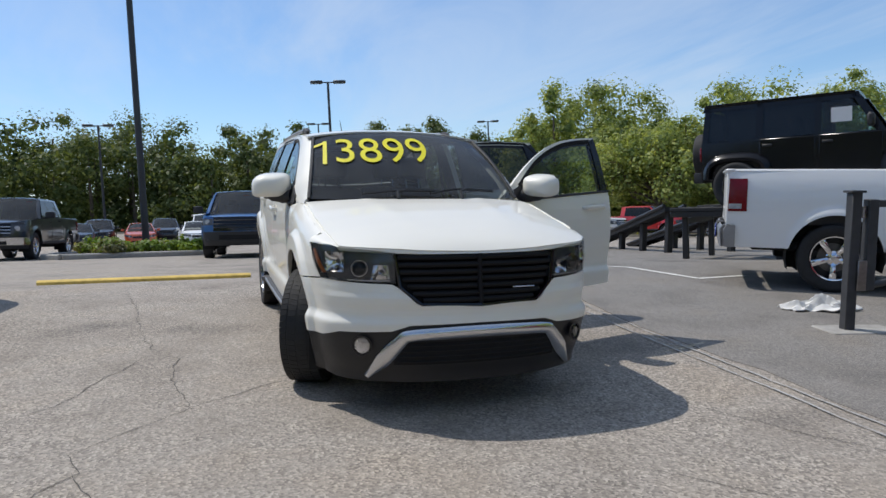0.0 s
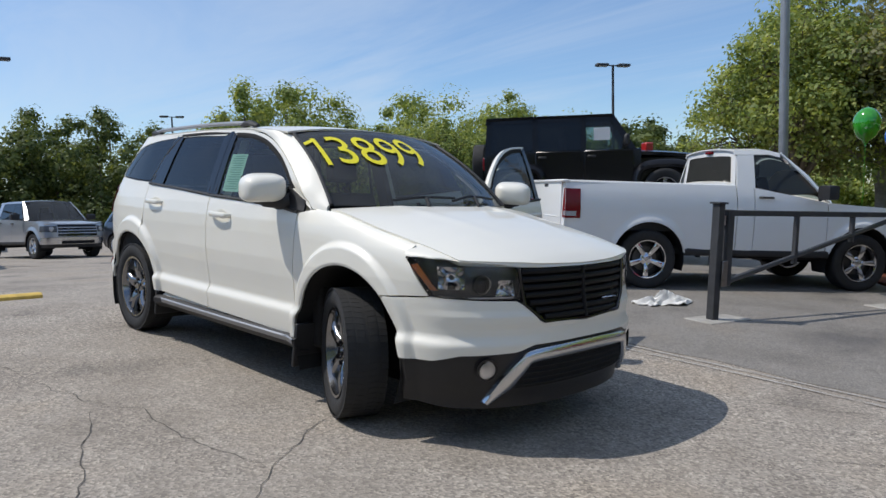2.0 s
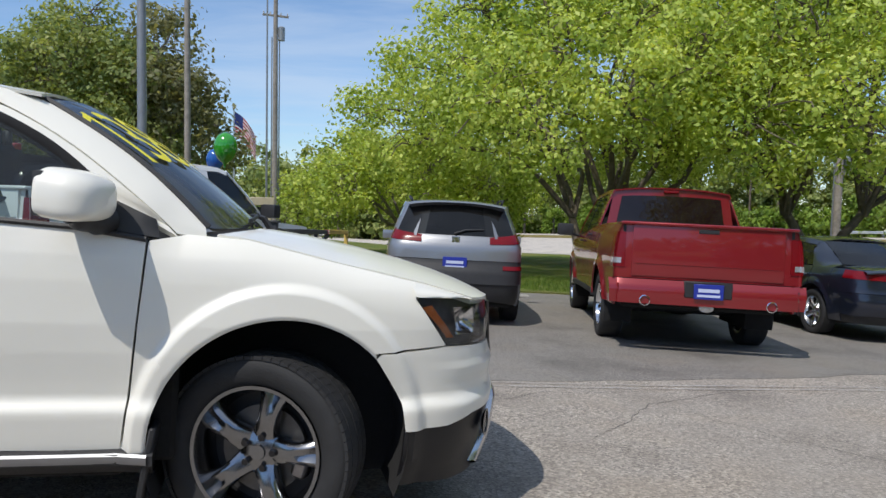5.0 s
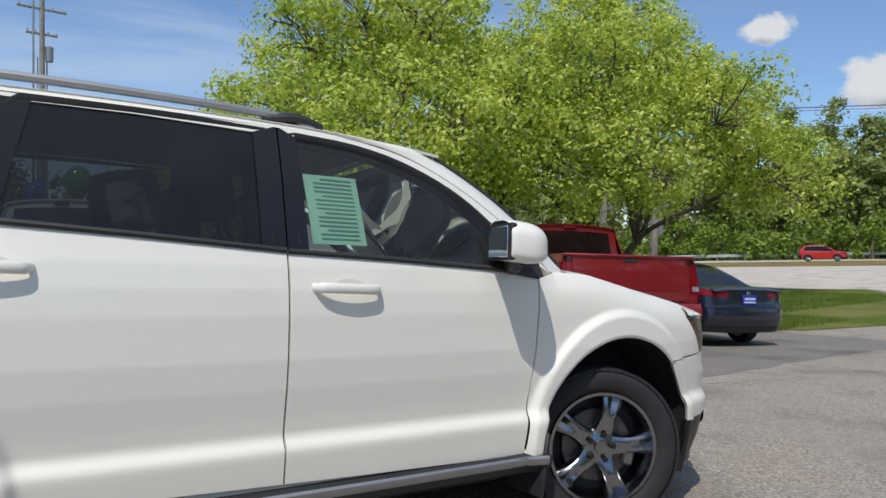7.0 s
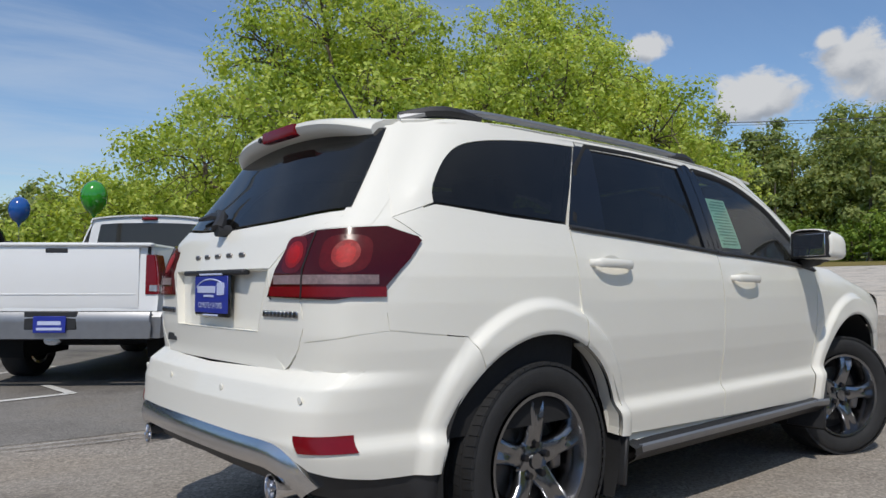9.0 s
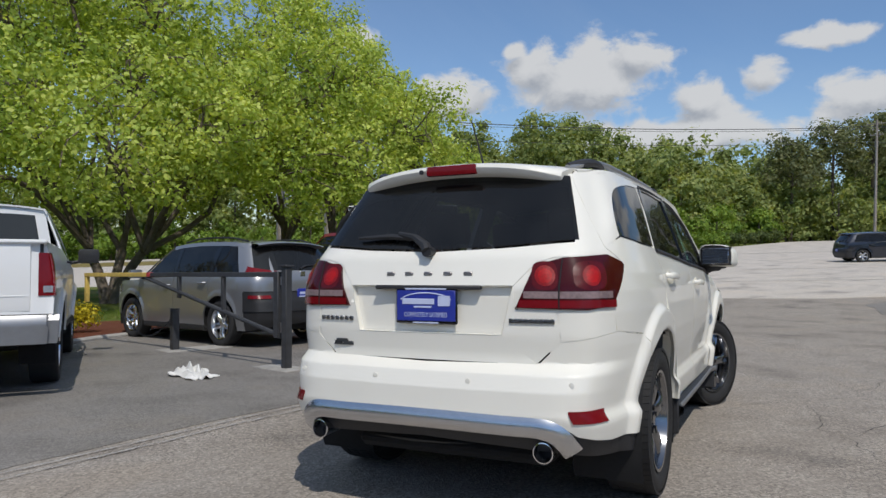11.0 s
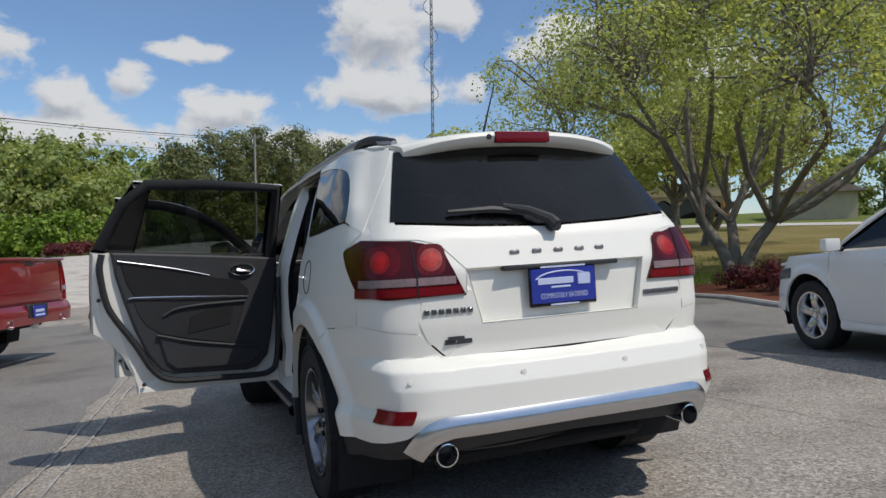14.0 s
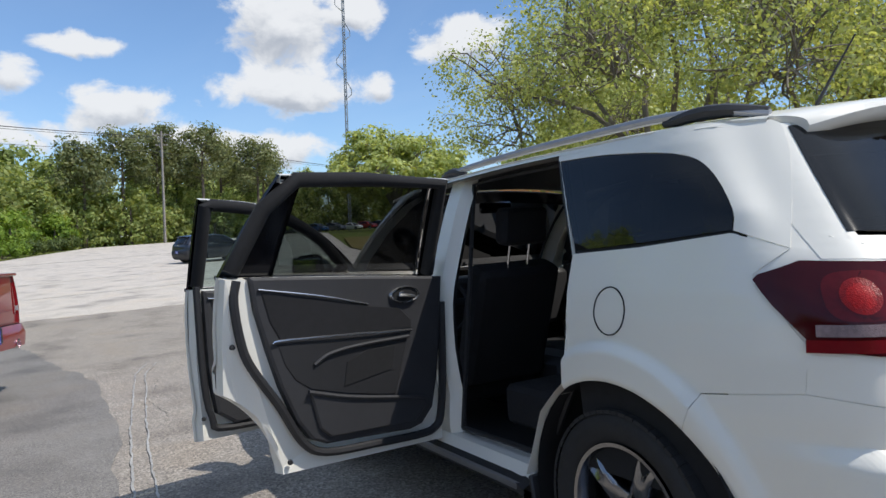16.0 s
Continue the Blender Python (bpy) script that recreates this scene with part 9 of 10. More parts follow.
def plant_all():
    # bright spreading trees on the lawn
    crown_tree(3, 1.9, 0.27, spread_lobes(5, 26, 7.2, 2.4, 12.0, 2.3), 92000, 0.165, LEAF_BRIGHT, BARK, label="spreading bright green tree with low forked limbs", m=upright(12.6, 20.6), stems=3, clump=0.62, name="lawn_tree", group="lawn trees")
    crown_tree(4, 2.2, 0.25, spread_lobes(8, 24, 6.4, 2.4, 12.0, 2.3), 82000, 0.165, LEAF_BRIGHT, BARK, label="spreading bright green tree in new leaf", m=upright(20.0, 17.6), stems=2, clump=0.62, name="lawn_tree", group="lawn trees")
    crown_tree(6, 1.4, 0.22, spread_lobes(9, 16, 5.6, 1.6, 5.6, 1.8), 34000, 0.2, LEAF_BRIGHT, BARK_PALE, label="lower olive green tree behind the lawn", m=upright(8.6, 31.5), stems=2, clump=0.7, name="lawn_tree", group="lawn trees")
    # trees behind the white pickup
    crown_tree(21, 2.4, 0.35, spread_lobes(12, 20, 3.1, 2.2, 9.6, 2.0), 52000, 0.19, LEAF_WOOD, BARK, label="dense round dark green tree", m=upright(-6.6, 29.5), clump=0.75)
    crown_tree(22, 2.6, 0.25, spread_lobes(13, 15, 2.9, 1.8, 9.8, 1.7), 17000, 0.24, LEAF_GREY, BARK_PALE, label="wispy grey-green tree with thin twigs", m=upright(-3.65, 30.5), clump=0.8)
    # live oaks beside the white sedan
    crown_tree(31, 1.6, 0.26, spread_lobes(16, 24, 7.2, 3.3, 9.8, 2.0), 68000, 0.115, LEAF_OAK, BARK_PALE, forks=4, label="live oak with several stems and an airy crown", m=upright(12.3, -14.7), stems=3, clump=0.66, name="oak_tree", group="oak trees")
    crown_tree(32, 2.0, 0.32, spread_lobes(17, 16, 5.6, 3.2, 9.0, 2.1), 44000, 0.14, LEAF_OAK, BARK_PALE, forks=4, label="live oak with an airy light green crown", m=upright(9.0, -25.5), stems=3, clump=0.7, name="oak_tree", group="oak trees")
    crown_tree(33, 2.2, 0.30, spread_lobes(18, 14, 5.2, 3.0, 9.0, 2.1), 26000, 0.22, LEAF_OAK, BARK_PALE, label="live oak at the end of the grass bed", m=upright(26.0, -25.5), stems=2, clump=0.75, name="oak_tree", group="oak trees")
    crown_tree(34, 3.4, 0.55, spread_lobes(19, 16, 10.5, 5.0, 14.5, 3.4), 13000, 0.7, LEAF_OAK, BARK_PALE, label="broad oak tree beside the far road", m=upright(100, -45), clump=1.4, name="oak_tree", group="oak trees")
    crown_tree(35, 2.6, 0.4, spread_lobes(23, 13, 6.5, 3.5, 10.0, 2.4), 12000, 0.5, LEAF_OAK, BARK_PALE, label="oak tree among the grass strips", m=upright(46, -40), clump=1.0, name="oak_tree", group="oak trees")
    # belts of woodland
    woods("roadside_wood", "mixed green woodland beyond the road", 41, [(30, 140), (62, 92), (78, 62), (88, 44), (86, 27)], 16, 84, 19.5, 5.0, LEAF_WOOD, 1400, 0.66, 0.02)
    woods("roadside_wood", "lower mixed green woodland beside the far drive", 49, [(86, 30), (77, 15), (80, 9), (104, 2)], 16, 52, 13.0, 4.4, LEAF_WOOD, 1100, 0.60, 0.02)
    woods("roadside_wood", "tall dense woodland behind the guard rail", 50, [(84, 62), (91, 38), (90, 20)], 8, 40, 21, 5.2, LEAF_WOOD, 1500, 0.6, 0.02)
    woods("understory", "dense bright bushes at the wood's edge", 42, [(44, 122), (70, 66), (80, 40), (74, 22), (68, 10), (84, 5), (104, -2)], 5, 90, 5.0, 2.8, LEAF_HEDGE, 480, 0.46, 0.0)
    woods("far_wood", "far woodland behind the road junction", 43, [(100, 8), (120, -4), (142, -26), (176, -60), (190, -100)], 22, 80, 17.5, 6.0, LEAF_WOOD, 1000, 0.85, 0.03)
    woods("far_wood", "grey-green woodland behind the lawn", 44, [(-38, 100), (-16, 92), (2, 82), (12, 74), (24, 76)], 14, 48, 12.0, 4.4, LEAF_WOOD, 900, 0.65, 0.03)
    woods("car_park_wood", "dense dark treeline behind the car park", 45, [(-66, -58), (-72, -30), (-70, -8), (-66, 14), (-62, 30)], 14, 95, 12.0, 4.2, LEAF_DARK, 2000, 0.40, 0.0)
    crown_tree(37, 2.4, 0.32, spread_lobes(31, 22, 4.6, 2.2, 8.2, 2.0), 30000, 0.27, LEAF_WOOD, BARK, label="broad dark green tree behind the raised off-roader", m=upright(-39.2, 31.2), clump=0.9, name="broad_tree", group="broad trees")
    crown_tree(38, 2.6, 0.30, spread_lobes(33, 20, 4.2, 2.2, 8.4, 2.0), 24000, 0.27, LEAF_WOOD, BARK, label="broad green tree with open twigs in its top", m=upright(-36.5, 37.0), clump=0.95, name="broad_tree", group="broad trees")
    woods("car_park_wood", "tall green trees behind the raised black off-roader", 46, [(-50, 24), (-46, 36), (-40, 48), (-34, 60)], 10, 52, 14.0, 4.2, LEAF_WOOD, 2400, 0.36, 0.0)
    woods("far_wood", "dense dark woodland closing the car park", 47, [(-34, 62), (-28, 80), (-36, 100)], 14, 34, 12.5, 4.2, LEAF_DARK, 1000, 0.6, 0.0)
    woods("far_wood", "woodland behind the oak trees", 48, [(72, -84), (40, -92), (0, -92), (-40, -80), (-66, -60)], 16, 60, 12, 4.8, LEAF_WOOD, 800, 0.8, 0.02)
    woods("understory", "green bushes and low trees below the pines", 51, [(98, 3), (102, -8), (110, -20), (120, -34)], 6, 44, 8.5, 3.6, LEAF_WOOD, 520, 0.55, 0.0)
    rnd = random.Random(7)
    for i, (x, y, h) in enumerate(((104, -6, 15.5), (108, -11, 17), (112, -14, 15), (106, -17, 16.5), (114, -21, 15.5), (110, -26, 15), (118, -29, 14), (101, -1, 13.5))):
        pine_tree(60 + i, h, upright(x, y, rnd.uniform(0, 360)), "tall thin pine with a ragged crown")
    # shrubs
    for i, (x, y, r, h) in enumerate(((2.5, 9.7, 0.62, 0.75), (3.4, 10.3, 0.60, 0.72), (1.7, 10.9, 0.65, 0.75), (2.7, 11.6, 0.6, 0.7))):
        shrub(70 + i, upright(x, y, 0, 0.03), r, h, LEAF_YELLOW, "golden yellow leafy shrub in the mulch", 2200, 0.06, "golden shrubs")
    for i, (x, y, r, h) in enumerate(((4.6, -8.9, 0.55, 0.62), (5.6, -9.2, 0.6, 0.66), (3.5, -9.0, 0.5, 0.55), (6.7, -9.4, 0.55, 0.6), (2.4, -9.5, 0.5, 0.55))):
        shrub(80 + i, upright(x, y, 0, 0.03), r, h, LEAF_RED, "low dark red leafy shrub in the mulch", 1800, 0.06, "red shrubs")
    for i in range(15):
        f = i / 14
        x, y = -16.9 - 1.0 * f + rnd.uniform(-1.3, -0.1), -4.9 + 3.4 * f + rnd.uniform(-0.2, 0.2)
        shrub(90 + i, upright(x, y, 0, 0.08), 0.5, 0.42 + rnd.uniform(0, 0.2), LEAF_HEDGE if i % 3 else LEAF_GREY, "low spiky green planting in the kerbed island", 500, 0.12, "island planting", name="island_plant")
    for i, (x, y, mat) in enumerate(((63.5, 9.6, LEAF_RED), (65.5, 8.4, LEAF_RED), (68, 7.4, LEAF_HEDGE), (71, 6.6, LEAF_HEDGE), (74.5, 5.6, LEAF_HEDGE), (78, 4.7, LEAF_DARK), (82, 3.6, LEAF_DARK), (87, 2.2, LEAF_DARK), (92, 0.8, LEAF_DARK))):
        shrub(110 + i, upright(x, y), 1.5, 1.9 if mat is not LEAF_RED else 1.5, mat, "clipped hedge bush beside the far drive" if mat is not LEAF_RED else "reddish hedge bush beside the far drive", 1400, 0.22, "far hedges", name="hedge_bush")
    grass_tufts("lawn_grass", "short green lawn blades", 5, [(12.5, 17, 6.2, 9, 9000), (17, 26, 8.5, 13, 14000), (7, 14, 10.9, 16, 9000), (2.4, 7, 13, 18, 4000)], 0.09, GRASS_BLADE)
    grass_tufts("bed_grass", "thin dry grass blades", 6, [(8, 22, -13.5, -10, 9000), (2, 22, -20, -12, 9000)], 0.10, GRASS_BLADE)


# ---- street furniture ----
def lamp_post(m, h, heads, label, r=0.09, mat=POLE_DARK, group="car park lamps"):
    ob = thing("street_lamp", label, "lamp post", m, group)
    part("base", merge(lathe(bmesh.new(), [(0.30, -0.3), (0.30, 0.35), (0.27, 0.40), (0.0005, 0.40)], n=20, axis="Z"), bmesh.new()), CONCRETE, ob)
    part("pole", tube(bmesh.new(), [(0, 0, 0.3), (0, 0, h)], [r, r * 0.75], n=10), mat, ob)
    for s in heads:
        head = new("lamp_head")
        head.parent = ob
        head.matrix_local = pose(0, 0, h, 0, 0, 0 if s > 0 else 180)
        part("arm", tube(bmesh.new(), [(0, 0, -0.05), (0.35, 0, -0.02)], 0.035, n=8), mat, head)
        part("housing", box_bm((0.3, -0.19, -0.09), (1.0, 0.19, 0.06), 0.03), mat, head)
        part("lens", box_bm((0.36, -0.14, -0.105), (0.94, 0.14, -0.092)), LENS_CLEAR, head)
    return ob


def plain_pole(name, m, h, r0, r1, mat, label, category="pole"):
    ob = thing(name, label, category, m)
    part("shaft", tube(bmesh.new(), [(0, 0, -0.2), (0, 0, h * 0.5), (0, 0, h)], [r0, (r0 + r1) / 2, r1], n=12), mat, ob)
    return ob


def utility_pole(m, h, label, turn=0.0):
    ob = plain_pole("utility_pole", m, h, 0.20, 0.13, POLE_WOOD, label)
    for k, (z, w) in enumerate(((h - 0.5, 1.25), (h - 1.9, 0.8))):
        arm = part("crossarm", box_bm((-w, -0.06, z - 0.06), (w, 0.06, z + 0.06), 0.012, pose(0, 0, 0, 0, 0, turn)), POLE_WOOD, ob)
        for x in (-w * 0.92, -w * 0.4, w * 0.4, w * 0.92):
            bm = lathe(bmesh.new(), [(0.02, 0.05), (0.05, 0.08), (0.03, 0.12), (0.05, 0.16), (0.0005, 0.24)], pose(0, 0, 0, 0, 0, turn) @ pose(x, 0, z), n=10, axis="Z")
            part("insulator", bm, POLE_GREY, arm)
    part("transformer", lathe(bmesh.new(), [(0.0005, h - 3.4), (0.2, h - 3.4), (0.22, h - 2.6), (0.0005, h - 2.5)], pose(0.36, 0, 0), n=14, axis="Z"), POLE_GREY, ob)
    for x in (0.24, -0.22):
        part("conduit", tube(bmesh.new(), [(x, 0.05, 0), (x, 0.05, h * 0.8)], 0.04, n=6), POLE_GREY, ob)
    return ob


def power_lines(name, a, b, sag, offs, label):
    ob = thing(name, label, "cable")
    for o, z in offs:
        d = (b - a).normalized()
        n = Vector((-d.y, d.x, 0))
        pts = [a + (b - a) * (i / 16) + n * o + Vector((0, 0, z - sag * 4 * (i / 16) * (1 - i / 16))) for i in range(17)]
        part("wire", tube(bmesh.new(), pts, 0.025, n=5), POLE_DARK, ob)
    return ob


def lattice_mast(m, h, label):
    ob = thing("lattice_mast", label, "mast", m)
    for i in range(3):
        a = 2.094 * i
        part("leg", tube(bmesh.new(), [(0.3 * math.cos(a), 0.3 * math.sin(a), -0.3), (0.22 * math.cos(a), 0.22 * math.sin(a), h)], 0.11, n=6), POLE_GREY, ob)
    bm = bmesh.new()
    n = int(h / 1.6)
    for k in range(n):
        for i in range(3):
            a, b = 2.094 * i, 2.094 * (i + 1)
            if k % 2:
                a, b = b, a
            tube(bm, [(0.26 * math.cos(a), 0.26 * math.sin(a), h * k / n), (0.26 * math.cos(b), 0.26 * math.sin(b), h * (k + 1) / n)], 0.04, n=4)
    part("bracing", bm, POLE_GREY, ob, kind="stuff")
    for k in range(7):
        z = h * (0.38 + 0.085 * k)
        s = 1 if k % 2 else -1
        part("aerial", tube(bmesh.new(), [(0.2, 0, z), (0.4, s * 1.5, z + 1.2), (0.4, s * 1.5, z + 2.2), (0.2, 0, z + 4.4)], 0.09, n=5), POLE_GREY, ob)
    return ob


def barrier_gate():
    """Swing barrier of black steel with a yellow far end."""
    ob = thing("barrier_gate", "black steel swing barrier with a yellow tip rail", "gate", at_lot(1.46, 3.81, 76))
    post = part("post", box_bm((-0.045, -0.045, 0), (0.045, 0.045, 1.20), 0.006), GATE_STEEL, ob)
    part("post_cap", box_bm((-0.065, -0.065, 1.195), (0.065, 0.065, 1.215), 0.004), GATE_STEEL, post)
    part("hinge", lathe(bmesh.new(), [(0.0005, 0.98), (0.025, 0.98), (0.025, 1.08), (0.0005, 1.08)], pose(0.085, 0, 0), n=10, axis="Z"), STEEL, post)
    part("hinge", lathe(bmesh.new(), [(0.0005, 0.42), (0.025, 0.42), (0.025, 0.54), (0.0005, 0.54)], pose(0.085, 0, 0), n=10, axis="Z"), STEEL, post)
    part("latch_plate", box_bm((0.02, -0.075, 0.36), (0.10, -0.058, 0.62), 0.004), STEEL, post)
    part("upright", box_bm((0.11, -0.045, 0.36), (0.20, 0.045, 1.14), 0.006), GATE_STEEL, ob)
    part("top_rail", box_bm((0.20, -0.03, 1.075), (3.15, 0.03, 1.135), 0.006), GATE_STEEL, ob)
    part("upright", box_bm((1.28, -0.025, 0.55), (1.33, 0.025, 1.075), 0.005), GATE_STEEL, ob)
    part("upright", box_bm((2.36, -0.025, 0.78), (2.41, 0.025, 1.075), 0.005), GATE_STEEL, ob)
    part("brace", tube(bmesh.new(), [(0.2, 0, 0.40), (3.3, 0, 1.06)], 0.03, n=8), GATE_STEEL, ob)
    part("tip_rail", box_bm((3.25, -0.032, 1.073), (5.3, 0.032, 1.137), 0.006), YELLOW_KERB, ob, "yellow painted rail end")
    part("red_band", box_bm((3.15, -0.033, 1.072), (3.25, 0.033, 1.138), 0.006), PAINT_BRIGHT_RED, ob, "red painted band")
    part("tip_upright", box_bm((5.22, -0.03, 0.66), (5.29, 0.03, 1.072), 0.006), YELLOW_KERB, ob)
    pad = thing("footing_pad", "rough concrete footing round the barrier post", "footing", at_lot(1.46, 3.81, 76))
    part("slab", box_bm((-0.22, -0.17, -0.05), (0.42, 0.18, 0.018), 0.01), CONCRETE, pad)
    bo = thing("bollard", "short black steel bollard with a chain", "bollard", at_lot(2.41, 6.6, 70))
    part("tube", box_bm((-0.05, -0.05, 0), (0.05, 0.05, 0.60), 0.006), GATE_STEEL, bo)
    part("cap", box_bm((-0.056, -0.056, 0.598), (0.056, 0.056, 0.612), 0.004), GATE_STEEL, bo)
    bm = bmesh.new()
    for k in range(46):
        f = k / 45
        x, z = 0.05 + 1.9 * f, 0.50 - 0.30 * math.sin(math.pi * f) - 0.1 * f
        b2 = bmesh.new()
        tube(b2, [(0.022 * math.cos(t), 0.013 * math.sin(t), 0) for t in [2 * math.pi * i / 8 for i in range(9)]], 0.0055, n=5)
        b2.transform(pose(x, 0, z, 90 * (k % 2), 0, 0))
        merge(bm, b2)
    part("chain", bm, BLACK_STEEL, bo)
    p2 = thing("footing_pad", "flat concrete strip beside the bollard", "footing", at_lot(2.41, 6.6, 70))
    part("slab", box_bm((-0.25, -0.8, -0.05), (0.2, 0.2, 0.016), 0.01), CONCRETE, p2)


def cloth_heap():
    rng = np.random.default_rng(12)
    n = 26
    rows = []
    for j in range(n):
        row = []
        for i in range(n):
            u, v = (i / (n - 1) - 0.5), (j / (n - 1) - 0.5)
            r = math.hypot(u, v)
            z = 0.075 * math.exp(-6 * r * r) * (1 + 0.6 * math.sin(24 * u + 4 * math.sin(11 * v)) + 0.5 * math.sin(26 * v + 9 * u)) + 0.008 * math.sin(9 * u + 13 * v) + 0.016
            row.append((u * 0.78 * (1 - 0.9 * v * v) + 0.03 * math.sin(14 * v), v * 0.36 * (1 - 1.1 * u * u + 0.25 * math.sin(9 * u)), max(0.008, z)))
        rows.append(row)
    ob = part("cloth", sheet(rows, (0, 0, -2), 0.01), CLOTH, label="")
    tagged(ob, "crumpled white cloth lying on the asphalt", "cloth")
    ob.matrix_world = at_lot(0.6, 4.42, 68)


def balloon(m, mat, label, string=2.0):
    ob = thing("balloon", label, "balloon", m, "balloons")
    part("skin", lathe(bmesh.new(), [(0.0005, 0.29)] + [(0.205 * math.sin(a), 0.03 + 0.245 * math.cos(a) - (0.05 if math.cos(a) < 0 else 0) * abs(math.cos(a)) ** 2) for a in [math.pi * k / 14 for k in range(1, 14)]] + [(0.02, -0.31), (0.0005, -0.30)], n=24, axis="Z"), mat, ob)
    part("knot", lathe(bmesh.new(), [(0.008, -0.30), (0.025, -0.34), (0.0005, -0.335)], n=8, axis="Z"), mat, ob)
    part("ribbon", tube(bmesh.new(), [(0, 0, -0.33), (0.02, 0.01, -string * 0.5), (0.0, 0.0, -string)], 0.004, n=4), mat, ob)
    return ob


def monument_sign():
    ob = thing("monument_sign", "black sign board with white letters under a cream beam", "sign", upright(0.55, 21, 0))
    for x in (-0.86, 0.86):
        part("pillar", box_bm((x - 0.12, -0.15, -0.2), (x + 0.12, 0.15, 1.95), 0.02), CREAM, ob)
    part("beam", box_bm((-1.08, -0.25, 1.75), (1.08, 0.25, 2.02), 0.02), CREAM, ob, "cream stucco beam")
    board = part("board", box_bm((-0.74, -0.05, 0.55), (0.74, 0.05, 1.70), 0.01), SIGN_BLACK, ob, "black board")
    for words, z in (("HIGHLAND", 1.48), ("ANIMAL", 1.22)):
        bm = text_bm(words, 0.22, 1.0, 0.008)
        bm.transform(pose(0, -0.055, z, 90, 0, 0))
        part("lettering", bm, SIGN_WHITE, board)
    for z in (0.98, 0.82):
        part("writing_bar", box_bm((-0.55, -0.058, z - 0.04), (0.55, -0.052, z + 0.04)), SIGN_WHITE, board)


def flag_staff():
    ob = thing("flagpole", "white flagpole with a striped flag", "flagpole", upright(-1.0, 49.9, 0) @ Matrix.Scale(1.5, 4))
    part("shaft", tube(bmesh.new(), [(0, 0, -0.1), (0, 0, 6.1)], [0.05, 0.03], n=10), ALUMINIUM, ob)
    part("ball", lathe(bmesh.new(), [(0.0005, 6.1), (0.05, 6.13), (0.07, 6.18), (0.05, 6.23), (0.0005, 6.25)], n=12, axis="Z"), CHROME, ob)
    flag = new("flag")
    flag.parent = ob
    flag.matrix_local = pose(0.04, 0, 6.0)

    def wave(u, z):
        return (u * 0.72, 0.10 * math.sin(6 * u + 3 * z), z - 0.75 * u * u * 0.6 - 0.25 * u)
    for k in range(13):
        z0, z1 = -k * 0.085, -(k + 1) * 0.085
        u0 = 0.52 if k < 7 else 0.0
        rows = [[wave(u0 + (1.35 - u0) * i / 12, z) for i in range(13)] for z in (z0, z1)]
        part("stripe", sheet(rows, (0, 2, 0), 0.006), FLAG_WHITE if k % 2 else FLAG_RED, flag)
    rows = [[wave(0.52 * i / 8, -0.595 * j / 4) for i in range(9)] for j in range(5)]
    part("canton", sheet(rows, (0, 2, 0), 0.006), FLAG_BLUE, flag)


def guard_rail():
    ob = thing("guard_rail", "galvanised steel guard rail on posts beside the road", "guard rail", LOT)
    pts = [(76.5, 13.5), (80, 24), (82, 34), (77, 50), (68, 68)]
    P3 = [np.array((x, y, rise(x, y))) for x, y in pts]
    prof = [(0.0, 0.45), (0.05, 0.50), (0.05, 0.56), (0.0, 0.61), (0.05, 0.66), (0.05, 0.72), (0.0, 0.78)]
    for seg in range(14):
        a, b = along(P3, seg / 14), along(P3, (seg + 1) / 14)
        d = (b - a) / np.linalg.norm(b - a)
        n = np.array((d[1], -d[0], 0))
        rows = [[p - n * o + np.array((0, 0, z)) for p in (a, b)] for o, z in prof]
        part("beam", sheet(rows, (200, 60, 0), 0.01), ALUMINIUM, ob)
        part("post", box_bm((a[0] - 0.06, a[1] - 0.06, a[2] - 0.1), (a[0] + 0.06, a[1] + 0.06, a[2] + 0.74)), POLE_GREY, ob)


def far_building():
    """Low tan building with orange piers and arched openings."""
    ob = thing("shop_building", "long tan stucco building with orange piers and arches", "building", upright(140, -99, -125))
    W, H, D = 50.0, 8.2, 16.0
    n = 9
    pitch = W / n
    bm = bmesh.new()
    for i in range(n + 1):
        x = -W / 2 + pitch * i
        part("pier", box_bm((x - 0.8, -0.4, -1.0), (x + 0.8, 0.8, 5.4), 0.05), STUCCO_ORANGE, ob)
    for i in range(n):
        x0, x1 = -W / 2 + pitch * i + 0.8, -W / 2 + pitch * (i + 1) - 0.8
        rows_b, rows_t = [], []
        for k in range(13):
            f = k / 12
            x = x0 + (x1 - x0) * f
            rows_b.append((x, -0.1, 3.4 + 1.3 * math.sin(math.pi * f)))
            rows_t.append((x, -0.1, 5.4))
        part("arch", sheet([rows_b, rows_t], (0, 30, 3), 0.5), STUCCO_TAN, ob)
        part("shop_window", box_bm((x0, 2.6, -0.9), (x1, 2.7, 5.2)), GLASS_DARK, ob)
    part("parapet", box_bm((-W / 2 - 1, -0.5, 5.4), (W / 2 + 1, 1.2, H), 0.08), STUCCO_TAN, ob)
    part("cornice", box_bm((-W / 2 - 1.2, -0.7, H), (W / 2 + 1.2, 1.4, H + 0.35), 0.08), CREAM, ob)
    part("body", box_bm((-W / 2, 2.9, -1.0), (W / 2, D, H - 1.2)), STUCCO_TAN, ob)
    part("roof", box_bm((-W / 2 - 0.5, 1.3, H - 1.2), (W / 2 + 0.5, D + 0.5, H - 0.9)), CONCRETE, ob)
    part("tower", box_bm((-7, -0.9, 5.4), (7, 2.0, H + 1.8), 0.08), STUCCO_ORANGE, ob)


